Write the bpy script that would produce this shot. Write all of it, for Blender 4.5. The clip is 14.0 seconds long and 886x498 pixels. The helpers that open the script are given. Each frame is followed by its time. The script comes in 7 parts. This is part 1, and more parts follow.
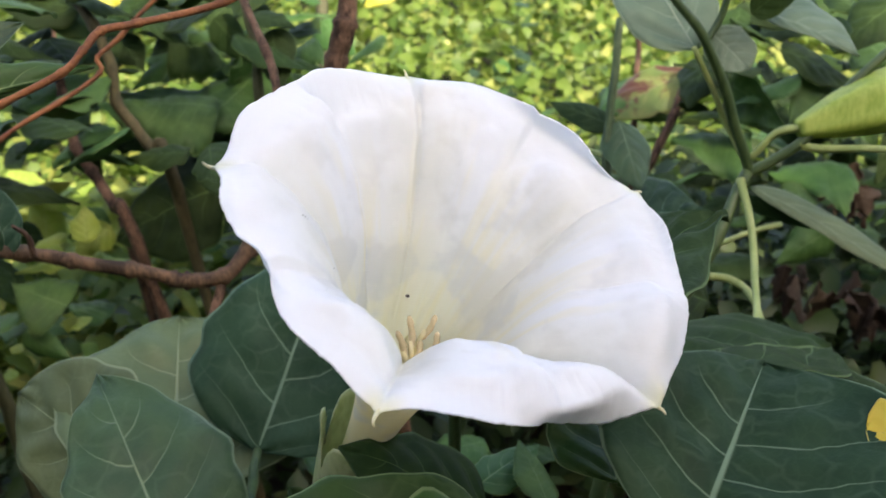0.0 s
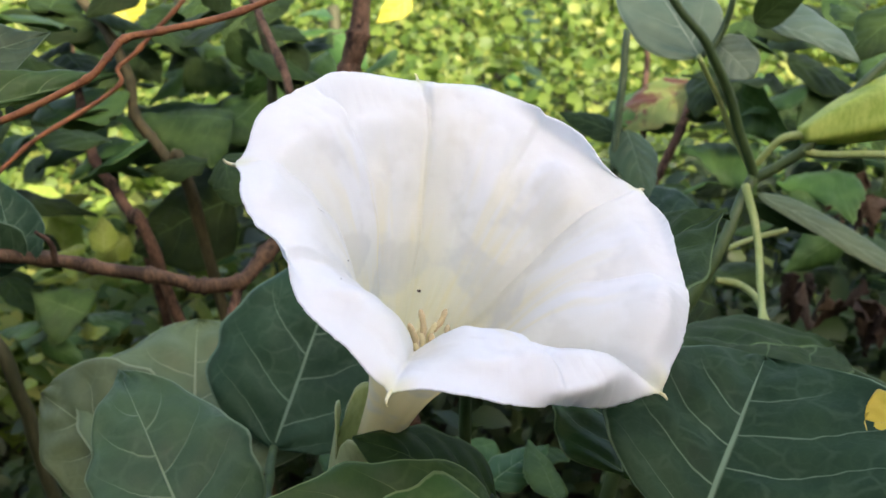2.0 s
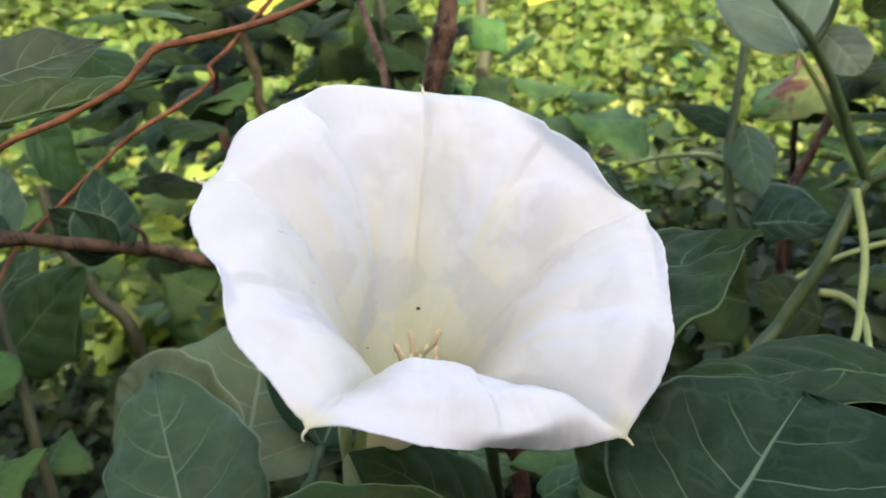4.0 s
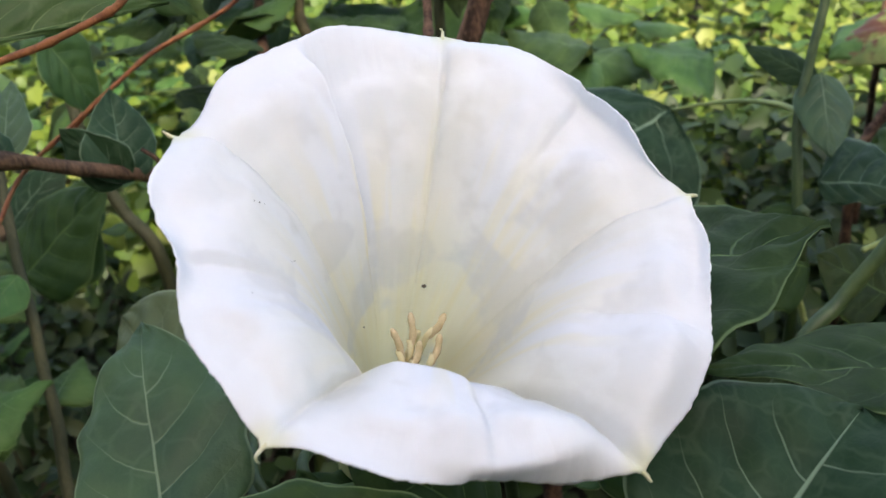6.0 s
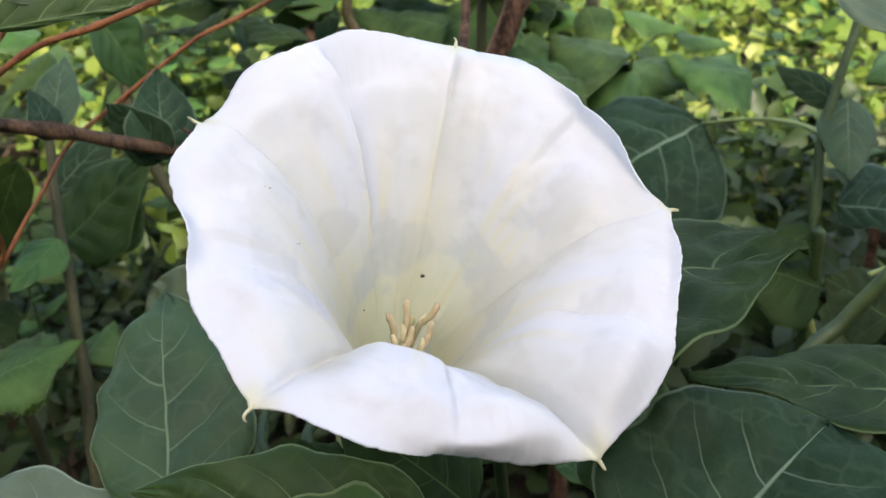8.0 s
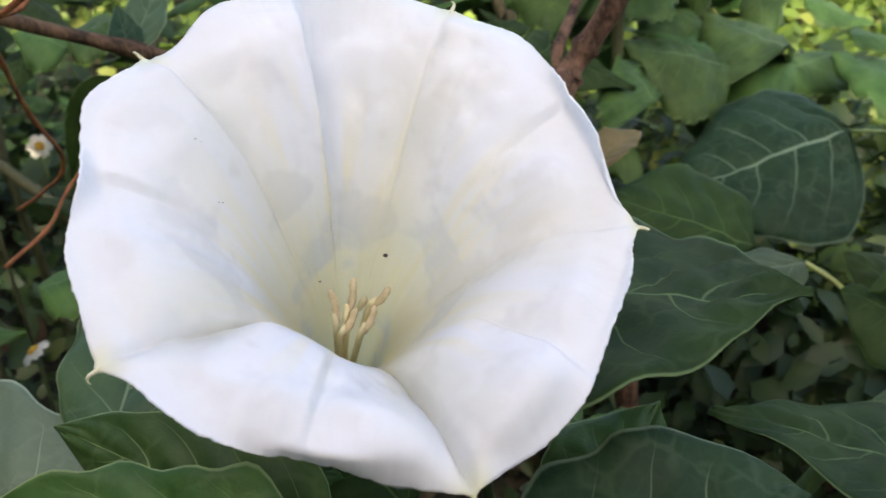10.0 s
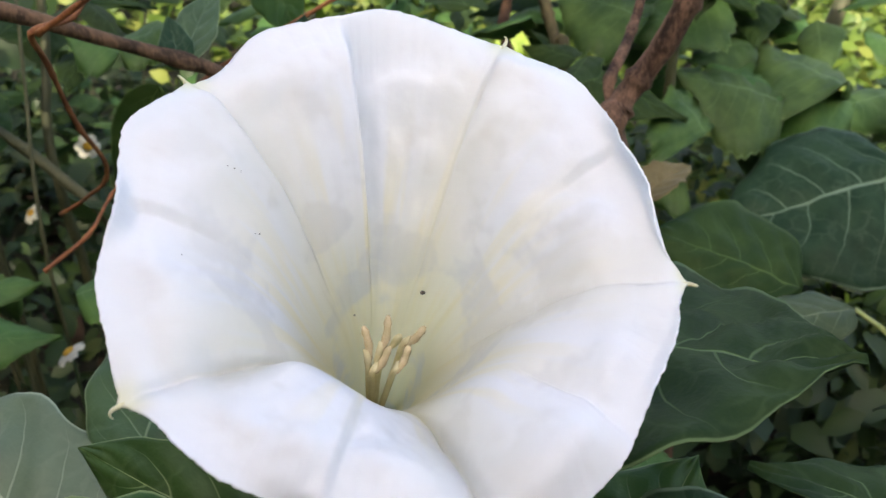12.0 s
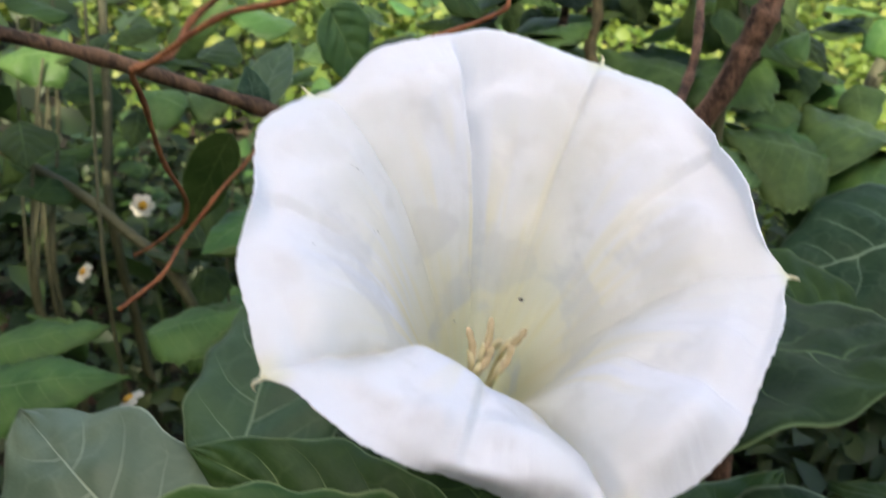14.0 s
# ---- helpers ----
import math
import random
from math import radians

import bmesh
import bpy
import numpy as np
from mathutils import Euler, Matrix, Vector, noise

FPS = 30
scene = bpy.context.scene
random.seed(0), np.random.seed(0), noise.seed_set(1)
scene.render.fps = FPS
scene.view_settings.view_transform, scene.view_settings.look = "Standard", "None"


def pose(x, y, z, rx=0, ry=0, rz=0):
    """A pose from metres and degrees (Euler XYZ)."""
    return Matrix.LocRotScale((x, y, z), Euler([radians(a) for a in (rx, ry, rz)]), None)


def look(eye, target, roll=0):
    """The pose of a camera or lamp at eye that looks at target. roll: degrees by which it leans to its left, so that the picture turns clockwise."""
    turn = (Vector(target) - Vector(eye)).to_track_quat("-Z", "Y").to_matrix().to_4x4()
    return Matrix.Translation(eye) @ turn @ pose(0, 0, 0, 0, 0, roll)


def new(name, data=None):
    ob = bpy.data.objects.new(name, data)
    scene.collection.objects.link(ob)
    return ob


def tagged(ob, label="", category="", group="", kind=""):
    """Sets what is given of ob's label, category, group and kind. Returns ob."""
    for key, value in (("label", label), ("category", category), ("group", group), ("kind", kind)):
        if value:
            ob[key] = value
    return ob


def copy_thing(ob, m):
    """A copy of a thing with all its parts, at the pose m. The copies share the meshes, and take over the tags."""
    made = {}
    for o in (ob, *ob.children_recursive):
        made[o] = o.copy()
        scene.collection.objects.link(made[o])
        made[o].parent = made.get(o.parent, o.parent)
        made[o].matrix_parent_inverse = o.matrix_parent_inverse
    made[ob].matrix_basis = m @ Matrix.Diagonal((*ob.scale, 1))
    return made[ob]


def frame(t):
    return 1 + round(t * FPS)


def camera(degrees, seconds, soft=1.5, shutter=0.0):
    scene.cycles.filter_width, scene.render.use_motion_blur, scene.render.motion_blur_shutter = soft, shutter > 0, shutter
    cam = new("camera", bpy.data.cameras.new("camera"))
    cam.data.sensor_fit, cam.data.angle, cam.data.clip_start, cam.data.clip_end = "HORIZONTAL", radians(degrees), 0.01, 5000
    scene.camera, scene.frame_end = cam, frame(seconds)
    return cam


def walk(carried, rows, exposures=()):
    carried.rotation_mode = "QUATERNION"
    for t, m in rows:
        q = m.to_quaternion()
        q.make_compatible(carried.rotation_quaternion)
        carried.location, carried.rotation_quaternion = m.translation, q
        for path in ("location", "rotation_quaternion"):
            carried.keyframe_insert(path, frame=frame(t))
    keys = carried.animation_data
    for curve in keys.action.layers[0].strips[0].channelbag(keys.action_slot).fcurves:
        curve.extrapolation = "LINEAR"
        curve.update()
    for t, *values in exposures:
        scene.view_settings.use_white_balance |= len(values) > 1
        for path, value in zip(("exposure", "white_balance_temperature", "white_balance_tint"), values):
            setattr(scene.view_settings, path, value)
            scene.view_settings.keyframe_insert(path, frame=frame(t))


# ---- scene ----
cam = camera(47.1, 14.0, soft=1.5, shutter=0.5)
# seconds, eye, yaw, pitch, roll
PATH = [
    (0.0, -0.0064, -0.2707, 0.7529, -0.00, -27.00, 0.00),
    (0.5, -0.0135, -0.2757, 0.7502, -0.12, -26.88, 0.13),
    (1.0, -0.0075, -0.2781, 0.7508, 0.41, -26.51, -0.36),
    (1.5, -0.0121, -0.2797, 0.7520, 0.24, -26.37, 0.00),
    (2.0, -0.0056, -0.2857, 0.7521, 0.77, -26.00, -0.51),
    (2.5, -0.0107, -0.2871, 0.7563, 1.00, -25.99, -0.37),
    (3.0, 0.0004, -0.2852, 0.7572, 2.56, -26.33, -1.16),
    (3.3, 0.0347, -0.2795, 0.7559, 5.58, -26.34, -2.44),
    (3.5, 0.0485, -0.2748, 0.7560, 7.43, -26.49, -3.14),
    (3.7, 0.0551, -0.2626, 0.7584, 9.89, -26.81, -3.75),
    (4.0, 0.0603, -0.2625, 0.7581, 12.98, -26.98, -4.35),
    (4.2, 0.0622, -0.2562, 0.7547, 14.16, -27.54, -4.47),
    (6.3, 0.0643, -0.2025, 0.7524, 17.24, -31.73, -2.79),
    (6.5, 0.0763, -0.1970, 0.7530, 17.14, -31.74, -2.05),
    (7.0, 0.0755, -0.2099, 0.7612, 21.27, -30.96, -1.82),
    (7.2, 0.0774, -0.2141, 0.7613, 20.64, -31.52, -1.30),
    (9.3, 0.1060, -0.2355, 0.7874, 21.55, -32.34, 1.84),
    (9.5, 0.1180, -0.2092, 0.7917, 25.03, -32.35, 1.81),
    (10.0, 0.1308, -0.1715, 0.7570, 32.03, -34.53, 1.96),
    (10.5, 0.1149, -0.1643, 0.7661, 34.27, -34.60, 2.50),
    (11.0, 0.1295, -0.1614, 0.7622, 34.16, -34.34, 2.89),
    (11.5, 0.1296, -0.1632, 0.7614, 34.45, -34.28, 3.06),
    (12.0, 0.1242, -0.1620, 0.7590, 34.79, -33.99, 3.45),
    (12.5, 0.1243, -0.1653, 0.7591, 34.94, -33.07, 3.56),
    (13.0, 0.1370, -0.1760, 0.7468, 35.66, -31.18, 2.71),
    (13.3, 0.1238, -0.1770, 0.7295, 35.45, -31.44, 3.23),
    (13.5, 0.1231, -0.1819, 0.7299, 35.04, -31.36, 3.39),
    (14.0, 0.1204, -0.1947, 0.7471, 36.58, -29.55, 2.79),
]
walk(cam, [(t, pose(x, y, z, 90 + pitch, 0, yaw) @ pose(0, 0, 0, 0, 0, roll)) for t, x, y, z, yaw, pitch, roll in PATH], [(t, 1.86 + d, 7350, 12) for t, d in ((0, 0.0), (4.2, 0.0), (6.3, -0.06), (7.2, -0.04), (9.3, 0.08), (9.6, 0.06), (10.0, -0.08), (14, -0.08))])
cam.data.dof.use_dof, cam.data.dof.focus_distance, cam.data.dof.aperture_fstop = True, 0.30, 27.0

# ---- light: open shade under an added tree, sun on the weeds behind ----
SUN_ELEV, SUN_AZ = 50.0, 153.0  # degrees; azimuth clockwise from +y, so the sun stands behind the camera
world = bpy.data.worlds.new("world")
scene.world = world
world.use_nodes = True
wt = world.node_tree
sky = wt.nodes.new("ShaderNodeTexSky")
sky.sky_type, sky.sun_disc = "NISHITA", False
sky.sun_elevation, sky.sun_rotation = radians(SUN_ELEV), radians(SUN_AZ)
sky.dust_density = 3.0
wt.nodes["Background"].inputs[1].default_value = 0.15
wt.links.new(sky.outputs[0], wt.nodes["Background"].inputs[0])
to_sun = Vector((math.sin(radians(SUN_AZ)) * math.cos(radians(SUN_ELEV)), math.cos(radians(SUN_AZ)) * math.cos(radians(SUN_ELEV)), math.sin(radians(SUN_ELEV))))
sun = new("sun", bpy.data.lights.new("sun", "SUN"))
sun.data.energy, sun.data.angle, sun.data.color = 2.5, radians(0.55), (1.0, 0.95, 0.86)
sun.matrix_world = look(to_sun * 20, (0, 0, 0))


# ---- materials ----
class Nodes:
    """A small helper that wires shader nodes."""

    def __init__(self, name):
        self.m = bpy.data.materials.new(name)
        self.m.use_nodes = True
        self.t = self.m.node_tree
        self.t.nodes.clear()

    def node(self, kind, ins=(), **props):
        n = self.t.nodes.new("ShaderNode" + kind)
        for k, val in props.items():
            setattr(n, k, val)
        for k, val in dict(ins).items():
            if isinstance(val, bpy.types.NodeSocket):
                self.t.links.new(val, n.inputs[k])
            else:
                n.inputs[k].default_value = val
        return n

    def math(self, op, a, b=0.0, c=0.0):
        return self.node("Math", {0: a, 1: b, 2: c}, operation=op).outputs[0]

    def ramp(self, val, lo, hi, a=0.0, b=1.0):
        return self.node("MapRange", {0: val, 1: lo, 2: hi, 3: a, 4: b}, clamp=True, interpolation_type="SMOOTHSTEP").outputs[0]

    def mix(self, fac, a, b):
        n = self.node("Mix", data_type="RGBA")
        for i, val in ((0, fac), (6, a), (7, b)):
            if isinstance(val, bpy.types.NodeSocket):
                self.t.links.new(val, n.inputs[i])
            else:
                n.inputs[i].default_value = val if i == 0 else (*val, 1)
        return n.outputs[2]

    def noise(self, vec, scale, detail=4.0, rough=0.55):
        return self.node("TexNoise", {"Vector": vec, "Scale": scale, "Detail": detail, "Roughness": rough}).outputs[0]

    def finish(self, colour, rough=0.5, height=None, bump=0.3, dist=0.001, see_through=0.0, thin_colour=None, spec=0.5):
        ins = {"Base Color": colour, "Roughness": rough, "Specular IOR Level": spec}
        bumped = None
        if height is not None:
            bumped = self.node("Bump", {"Height": height, "Strength": bump, "Distance": dist}).outputs[0]
            ins["Normal"] = bumped
        shader = self.node("BsdfPrincipled", ins).outputs[0]
        if see_through:
            tr = self.node("BsdfTranslucent", {"Color": thin_colour if thin_colour is not None else colour})
            shader = self.node("MixShader", {0: see_through, 1: shader, 2: tr.outputs[0]}).outputs[0]
        out = self.node("OutputMaterial", {0: shader})
        return self.m


def leaf_material(name, dark, light, vein, pairs=5, sweep=1.5, rough=0.42, thin=0.18, patch=None, vein_mix=0.8, spec=0.22):
    """A leaf blade: midrib, side veins and a fine net by the blade's own u (base to tip) and v (edge to edge)."""
    n = Nodes(name)
    uv = n.node("TexCoord").outputs["UV"]
    xyz = n.node("SeparateXYZ", {0: uv})
    u, v = xyz.outputs[0], xyz.outputs[1]
    av = n.math("ABSOLUTE", n.math("MULTIPLY_ADD", v, 2.0, -1.0))
    obj = n.node("TexCoord").outputs["Object"]
    rnd = n.node("ObjectInfo").outputs["Random"]
    wob = n.math("MULTIPLY_ADD", n.noise(obj, 40.0, 2.0), 0.5, -0.25)
    bent = n.math("POWER", av, 1.35)
    c = n.math("ADD", n.math("MULTIPLY_ADD", u, float(pairs), n.math("MULTIPLY", bent, -sweep)), n.math("MULTIPLY", wob, 0.8))
    c = n.math("ADD", c, n.math("MULTIPLY", n.math("GREATER_THAN", v, 0.5), 0.42))
    away = n.math("MULTIPLY", n.math("ABSOLUTE", n.math("SUBTRACT", n.math("FRACT", c), 0.5)), 2.0)
    thick = n.math("MULTIPLY_ADD", av, -0.045, 0.075)
    side = n.math("MULTIPLY", n.node("MapRange", {0: away, 1: thick, 2: n.math("MULTIPLY", thick, 0.2), 3: 0.0, 4: 1.0}, clamp=True, interpolation_type="SMOOTHSTEP").outputs[0], n.math("MULTIPLY", n.ramp(av, 1.0, 0.3, 0.05, 1.0), n.ramp(u, 0.86, 0.66)))
    girth = n.math("MULTIPLY_ADD", u, -0.026, 0.034)
    mid = n.node("MapRange", {0: av, 1: girth, 2: n.math("MULTIPLY", girth, 0.35), 3: 0.0, 4: 1.0}, clamp=True, interpolation_type="SMOOTHSTEP").outputs[0]
    warped = n.node("VectorMath", {0: obj, 1: n.node("VectorMath", {0: n.node("TexNoise", {"Vector": obj, "Scale": 130.0, "Detail": 3.0}).outputs[1], 1: (0.006, 0.006, 0.006)}, operation="MULTIPLY").outputs[0]}, operation="ADD").outputs[0]
    cell = n.node("TexVoronoi", {"Vector": warped, "Scale": 190.0}, feature="DISTANCE_TO_EDGE").outputs[0]
    wide = n.node("TexVoronoi", {"Vector": warped, "Scale": 80.0}, feature="DISTANCE_TO_EDGE").outputs[0]
    net = n.math("MAXIMUM", n.math("MULTIPLY", n.ramp(cell, 0.12, 0.0), 0.2), n.math("MULTIPLY", n.ramp(wide, 0.12, 0.0), n.ramp(n.noise(obj, 50.0, 2.0), 0.35, 0.6)))
    veins = n.math("MAXIMUM", mid, n.math("MULTIPLY", side, 0.75))
    blotch = n.noise(obj, 35.0, 5.0)
    col = n.mix(n.ramp(blotch, 0.35, 0.68), dark, light)
    hsv = n.node("HueSaturation", {"Hue": n.math("MULTIPLY_ADD", rnd, 0.03, 0.485), "Value": n.math("MULTIPLY_ADD", rnd, 0.4, 0.8), "Color": col}).outputs[0]
    if patch is not None:
        spot = n.ramp(n.noise(obj, 28.0, 3.0), 0.46, 0.54)
        hsv = n.mix(spot, hsv, patch)
    col = n.mix(n.math("MULTIPLY", net, 0.10), hsv, vein)
    col = n.mix(n.math("MULTIPLY", veins, vein_mix), col, vein)
    col = n.mix(n.ramp(av, 0.965, 0.985, 0.0, 0.75), col, vein)
    grit = n.noise(obj, 900.0, 2.0)
    h = n.math("ADD", n.math("MULTIPLY", veins, -0.8), n.math("ADD", n.math("MULTIPLY", net, -0.15), n.math("MULTIPLY", grit, 0.25)))
    lum = n.node("Gamma", {0: hsv, 1: 0.8}).outputs[0]
    return n.finish(col, n.math("MULTIPLY_ADD", blotch, 0.25, rough - 0.12), h, 0.5, 0.0012, thin, lum, spec)


def plain_material(name, a, b, scale, rough=0.6, bump=0.4, dist=0.001, thin=0.0, stretch=1.0, spec=0.4):
    """A mottled surface of two colours with grain; stretch above 1 draws the grain along z."""
    n = Nodes(name)
    obj = n.node("TexCoord").outputs["Object"]
    vec = n.node("Mapping", {0: obj, "Scale": (1, 1, 1 / stretch)}).outputs[0]
    big, fine = n.noise(vec, scale, 5.0), n.noise(vec, scale * 7, 3.0)
    col = n.mix(n.ramp(n.math("MULTIPLY_ADD", fine, 0.35, n.math("MULTIPLY", big, 0.65)), 0.36, 0.64), a, b)
    return n.finish(col, rough, n.math("ADD", big, n.math("MULTIPLY", fine, 0.5)), bump, dist, thin, None, spec)


BLADE = leaf_material("blade", (0.016, 0.042, 0.020), (0.026, 0.060, 0.029), (0.20, 0.30, 0.20), rough=0.5, spec=0.12)
BLADE_DEEP = leaf_material("blade_deep", (0.014, 0.033, 0.010), (0.025, 0.051, 0.015), (0.13, 0.20, 0.09), rough=0.52, spec=0.10)
BLADE_SAGE = leaf_material("blade_sage", (0.030, 0.062, 0.022), (0.048, 0.088, 0.031), (0.22, 0.30, 0.17), rough=0.46, spec=0.36)
BLADE_OLIVE = leaf_material("blade_olive", (0.042, 0.062, 0.027), (0.060, 0.084, 0.038), (0.22, 0.26, 0.15), rough=0.5, spec=0.22)
BLADE_DARK = leaf_material("blade_dark", (0.020, 0.043, 0.011), (0.036, 0.066, 0.017), (0.12, 0.20, 0.06), rough=0.55, thin=0.3, spec=0.14)
BLADE_LIGHT = leaf_material("blade_light", (0.028, 0.082, 0.018), (0.050, 0.116, 0.028), (0.25, 0.34, 0.15))
BLADE_GREY = leaf_material("blade_grey", (0.086, 0.132, 0.056), (0.120, 0.170, 0.074), (0.27, 0.34, 0.20), rough=0.48, spec=0.38)
BLADE_PALE = leaf_material("blade_pale", (0.100, 0.165, 0.098), (0.150, 0.220, 0.130), (0.36, 0.44, 0.31), rough=0.46, spec=0.42)
BLADE_MID = leaf_material("blade_mid", (0.040, 0.110, 0.030), (0.075, 0.165, 0.045), (0.18, 0.27, 0.10), thin=0.3)
SERRATE = leaf_material("blade_toothed", (0.040, 0.098, 0.022), (0.080, 0.160, 0.040), (0.17, 0.27, 0.10), pairs=8, rough=0.5, thin=0.3, spec=0.25)
# blade colour raised to a bright yellow-green that stands in for sunlight
SUN_PAINTED = leaf_material("blade_sun_painted", (0.23, 0.34, 0.045), (0.36, 0.44, 0.09), (0.42, 0.48, 0.16), thin=0.35)
LEMON = leaf_material("blade_lemon", (0.44, 0.40, 0.05), (0.56, 0.50, 0.09), (0.6, 0.52, 0.2), thin=0.3)
DRY = leaf_material("blade_dry", (0.12, 0.095, 0.04), (0.21, 0.17, 0.075), (0.28, 0.23, 0.11), thin=0.25)
YELLOW = leaf_material("blade_yellow", (0.50, 0.36, 0.05), (0.60, 0.45, 0.09), (0.66, 0.52, 0.18), thin=0.3)
BROWNING = leaf_material("blade_browning", (0.12, 0.19, 0.055), (0.22, 0.25, 0.07), (0.3, 0.3, 0.12), thin=0.25, patch=(0.09, 0.035, 0.025))
WITHERED = leaf_material("blade_withered", (0.024, 0.015, 0.010), (0.055, 0.036, 0.023), (0.10, 0.075, 0.05), rough=0.7, thin=0.1)
m_stem = plain_material("green_stem", (0.030, 0.058, 0.018), (0.062, 0.098, 0.032), 60, 0.5, 0.3, 0.0008, stretch=3)
m_pale = plain_material("pale_stalk", (0.26, 0.33, 0.10), (0.36, 0.42, 0.16), 80, 0.45, 0.2, 0.0005, thin=0.15, stretch=3)
m_bark = plain_material("brown_bark", (0.022, 0.013, 0.009), (0.185, 0.108, 0.070), 95, 0.75, 1.0, 0.003, stretch=2.5, spec=0.2)
m_greenbark = plain_material("olive_bark", (0.040, 0.046, 0.018), (0.080, 0.080, 0.036), 60, 0.7, 0.5, 0.0015, stretch=3)
m_branch = plain_material("branch_bark", (0.042, 0.038, 0.017), (0.098, 0.080, 0.036), 60, 0.75, 0.7, 0.0015, stretch=2.5, spec=0.25)
m_limb = plain_material("limb_bark", (0.030, 0.019, 0.011), (0.150, 0.088, 0.050), 80, 0.75, 0.9, 0.002, stretch=2.5, spec=0.25)
m_vine = plain_material("red_vine", (0.14, 0.046, 0.017), (0.27, 0.104, 0.036), 140, 0.65, 0.9, 0.0012, stretch=2)
m_calyx = plain_material("calyx_green", (0.44, 0.50, 0.24), (0.64, 0.69, 0.40), 50, 0.5, 0.3, 0.001, thin=0.35, stretch=4)
m_bud = plain_material("bud_green", (0.24, 0.36, 0.050), (0.46, 0.55, 0.12), 55, 0.5, 0.3, 0.001, thin=0.2, stretch=5)
m_anther = plain_material("anther", (0.42, 0.345, 0.20), (0.56, 0.46, 0.29), 300, 0.8, 0.4, 0.0004)
m_filament = plain_material("filament", (0.68, 0.62, 0.38), (0.76, 0.70, 0.46), 200, 0.6, 0.2, 0.0003, thin=0.3)
m_spur = plain_material("spur", (0.66, 0.63, 0.38), (0.80, 0.78, 0.56), 200, 0.5, 0.2, 0.0003, thin=0.2)
m_speck = plain_material("speck", (0.03, 0.025, 0.02), (0.08, 0.06, 0.05), 400, 0.7)
m_soil = plain_material("soil", (0.014, 0.013, 0.007), (0.030, 0.032, 0.014), 14, 0.9, 1.0, 0.01)
m_daisy = plain_material("daisy_white", (0.62, 0.60, 0.48), (0.74, 0.72, 0.60), 120, 0.6, 0.2, 0.0004, thin=0.25)
m_disc = plain_material("daisy_disc", (0.50, 0.26, 0.02), (0.62, 0.38, 0.05), 300, 0.8, 0.8, 0.001)
m_trunk = plain_material("tree_bark", (0.06, 0.045, 0.03), (0.14, 0.11, 0.08), 20, 0.9, 1.0, 0.01, stretch=3)


def petal_material():
    """White petal, cream towards the throat, with faint ribs; u runs round the flower, v from throat to rim."""
    n = Nodes("petal")
    uv = n.node("TexCoord").outputs["UV"]
    obj = n.node("TexCoord").outputs["Object"]
    xyz = n.node("SeparateXYZ", {0: uv})
    u, v = xyz.outputs[0], xyz.outputs[1]
    soft = n.noise(obj, 25.0, 3.0)
    deep = n.ramp(n.math("MULTIPLY_ADD", soft, 0.16, v), 0.72, 0.40)
    col = n.mix(deep, (0.885, 0.905, 0.935), (0.93, 0.90, 0.745))
    col = n.mix(n.ramp(v, 0.45, 0.2, 0.0, 0.8), col, (0.905, 0.855, 0.655))
    streak = n.node("TexNoise", {"Vector": n.node("Mapping", {0: uv, "Scale": (34.0, 2.2, 1.0)}).outputs[0], "Scale": 1.0, "Detail": 3.0}).outputs[0]
    col = n.mix(n.math("MULTIPLY", n.ramp(streak, 0.46, 0.64), n.ramp(v, 0.86, 0.46, 0.0, 0.65)), col, (0.915, 0.86, 0.645))
    # grey shadow patches of the uneven petal, painted in as soft blotches
    thin = n.ramp(n.noise(obj, 48.0, 3.0), 0.50, 0.62)
    col = n.mix(n.math("MULTIPLY", thin, n.ramp(v, 0.95, 0.6, 0.10, 0.65)), col, (0.765, 0.775, 0.775))
    rib = tips = None
    for deg in RIBS:
        d = n.math("ABSOLUTE", n.math("SUBTRACT", u, deg / 360.0))
        d = n.math("MINIMUM", d, n.math("SUBTRACT", 1.0, d))
        pair = n.math("ABSOLUTE", n.math("SUBTRACT", d, 0.026))
        line = n.math("MAXIMUM", n.math("MAXIMUM", n.ramp(d, 0.004, 0.001), n.math("MULTIPLY", n.ramp(pair, 0.007, 0.001), n.ramp(v, 0.80, 0.55, 0.0, 0.4))), n.math("MULTIPLY", n.ramp(d, 0.075, 0.0), 0.7))
        rib = line if rib is None else n.math("MAXIMUM", rib, line)
        near = n.ramp(d, 0.016, 0.002)
        tips = near if tips is None else n.math("MAXIMUM", tips, near)
    ribs = n.math("MULTIPLY", rib, n.ramp(n.math("MULTIPLY_ADD", soft, 0.2, v), 1.22, 0.65, 0.0, 0.5))
    col = n.mix(ribs, col, (0.84, 0.80, 0.62))
    col = n.mix(n.math("MULTIPLY", tips, n.ramp(v, 0.90, 1.0, 0.0, 0.6)), col, (0.78, 0.78, 0.50))
    fib = n.node("TexNoise", {"Vector": n.node("Mapping", {0: uv, "Scale": (160.0, 3.0, 1.0)}).outputs[0], "Scale": 1.0, "Detail": 3.0}).outputs[0]
    crinkle = n.noise(obj, 120.0, 3.0)
    h = n.math("ADD", n.math("MULTIPLY", fib, 0.08), n.math("ADD", n.math("MULTIPLY", crinkle, 0.5), n.math("ADD", n.math("MULTIPLY", soft, 1.3), n.math("MULTIPLY", n.noise(obj, 60.0, 2.0), 0.9))))
    return n.finish(col, 0.55, h, 0.6, 0.0016, n.ramp(v, 0.62, 0.36, 0.40, 0.68), col, 0.3)


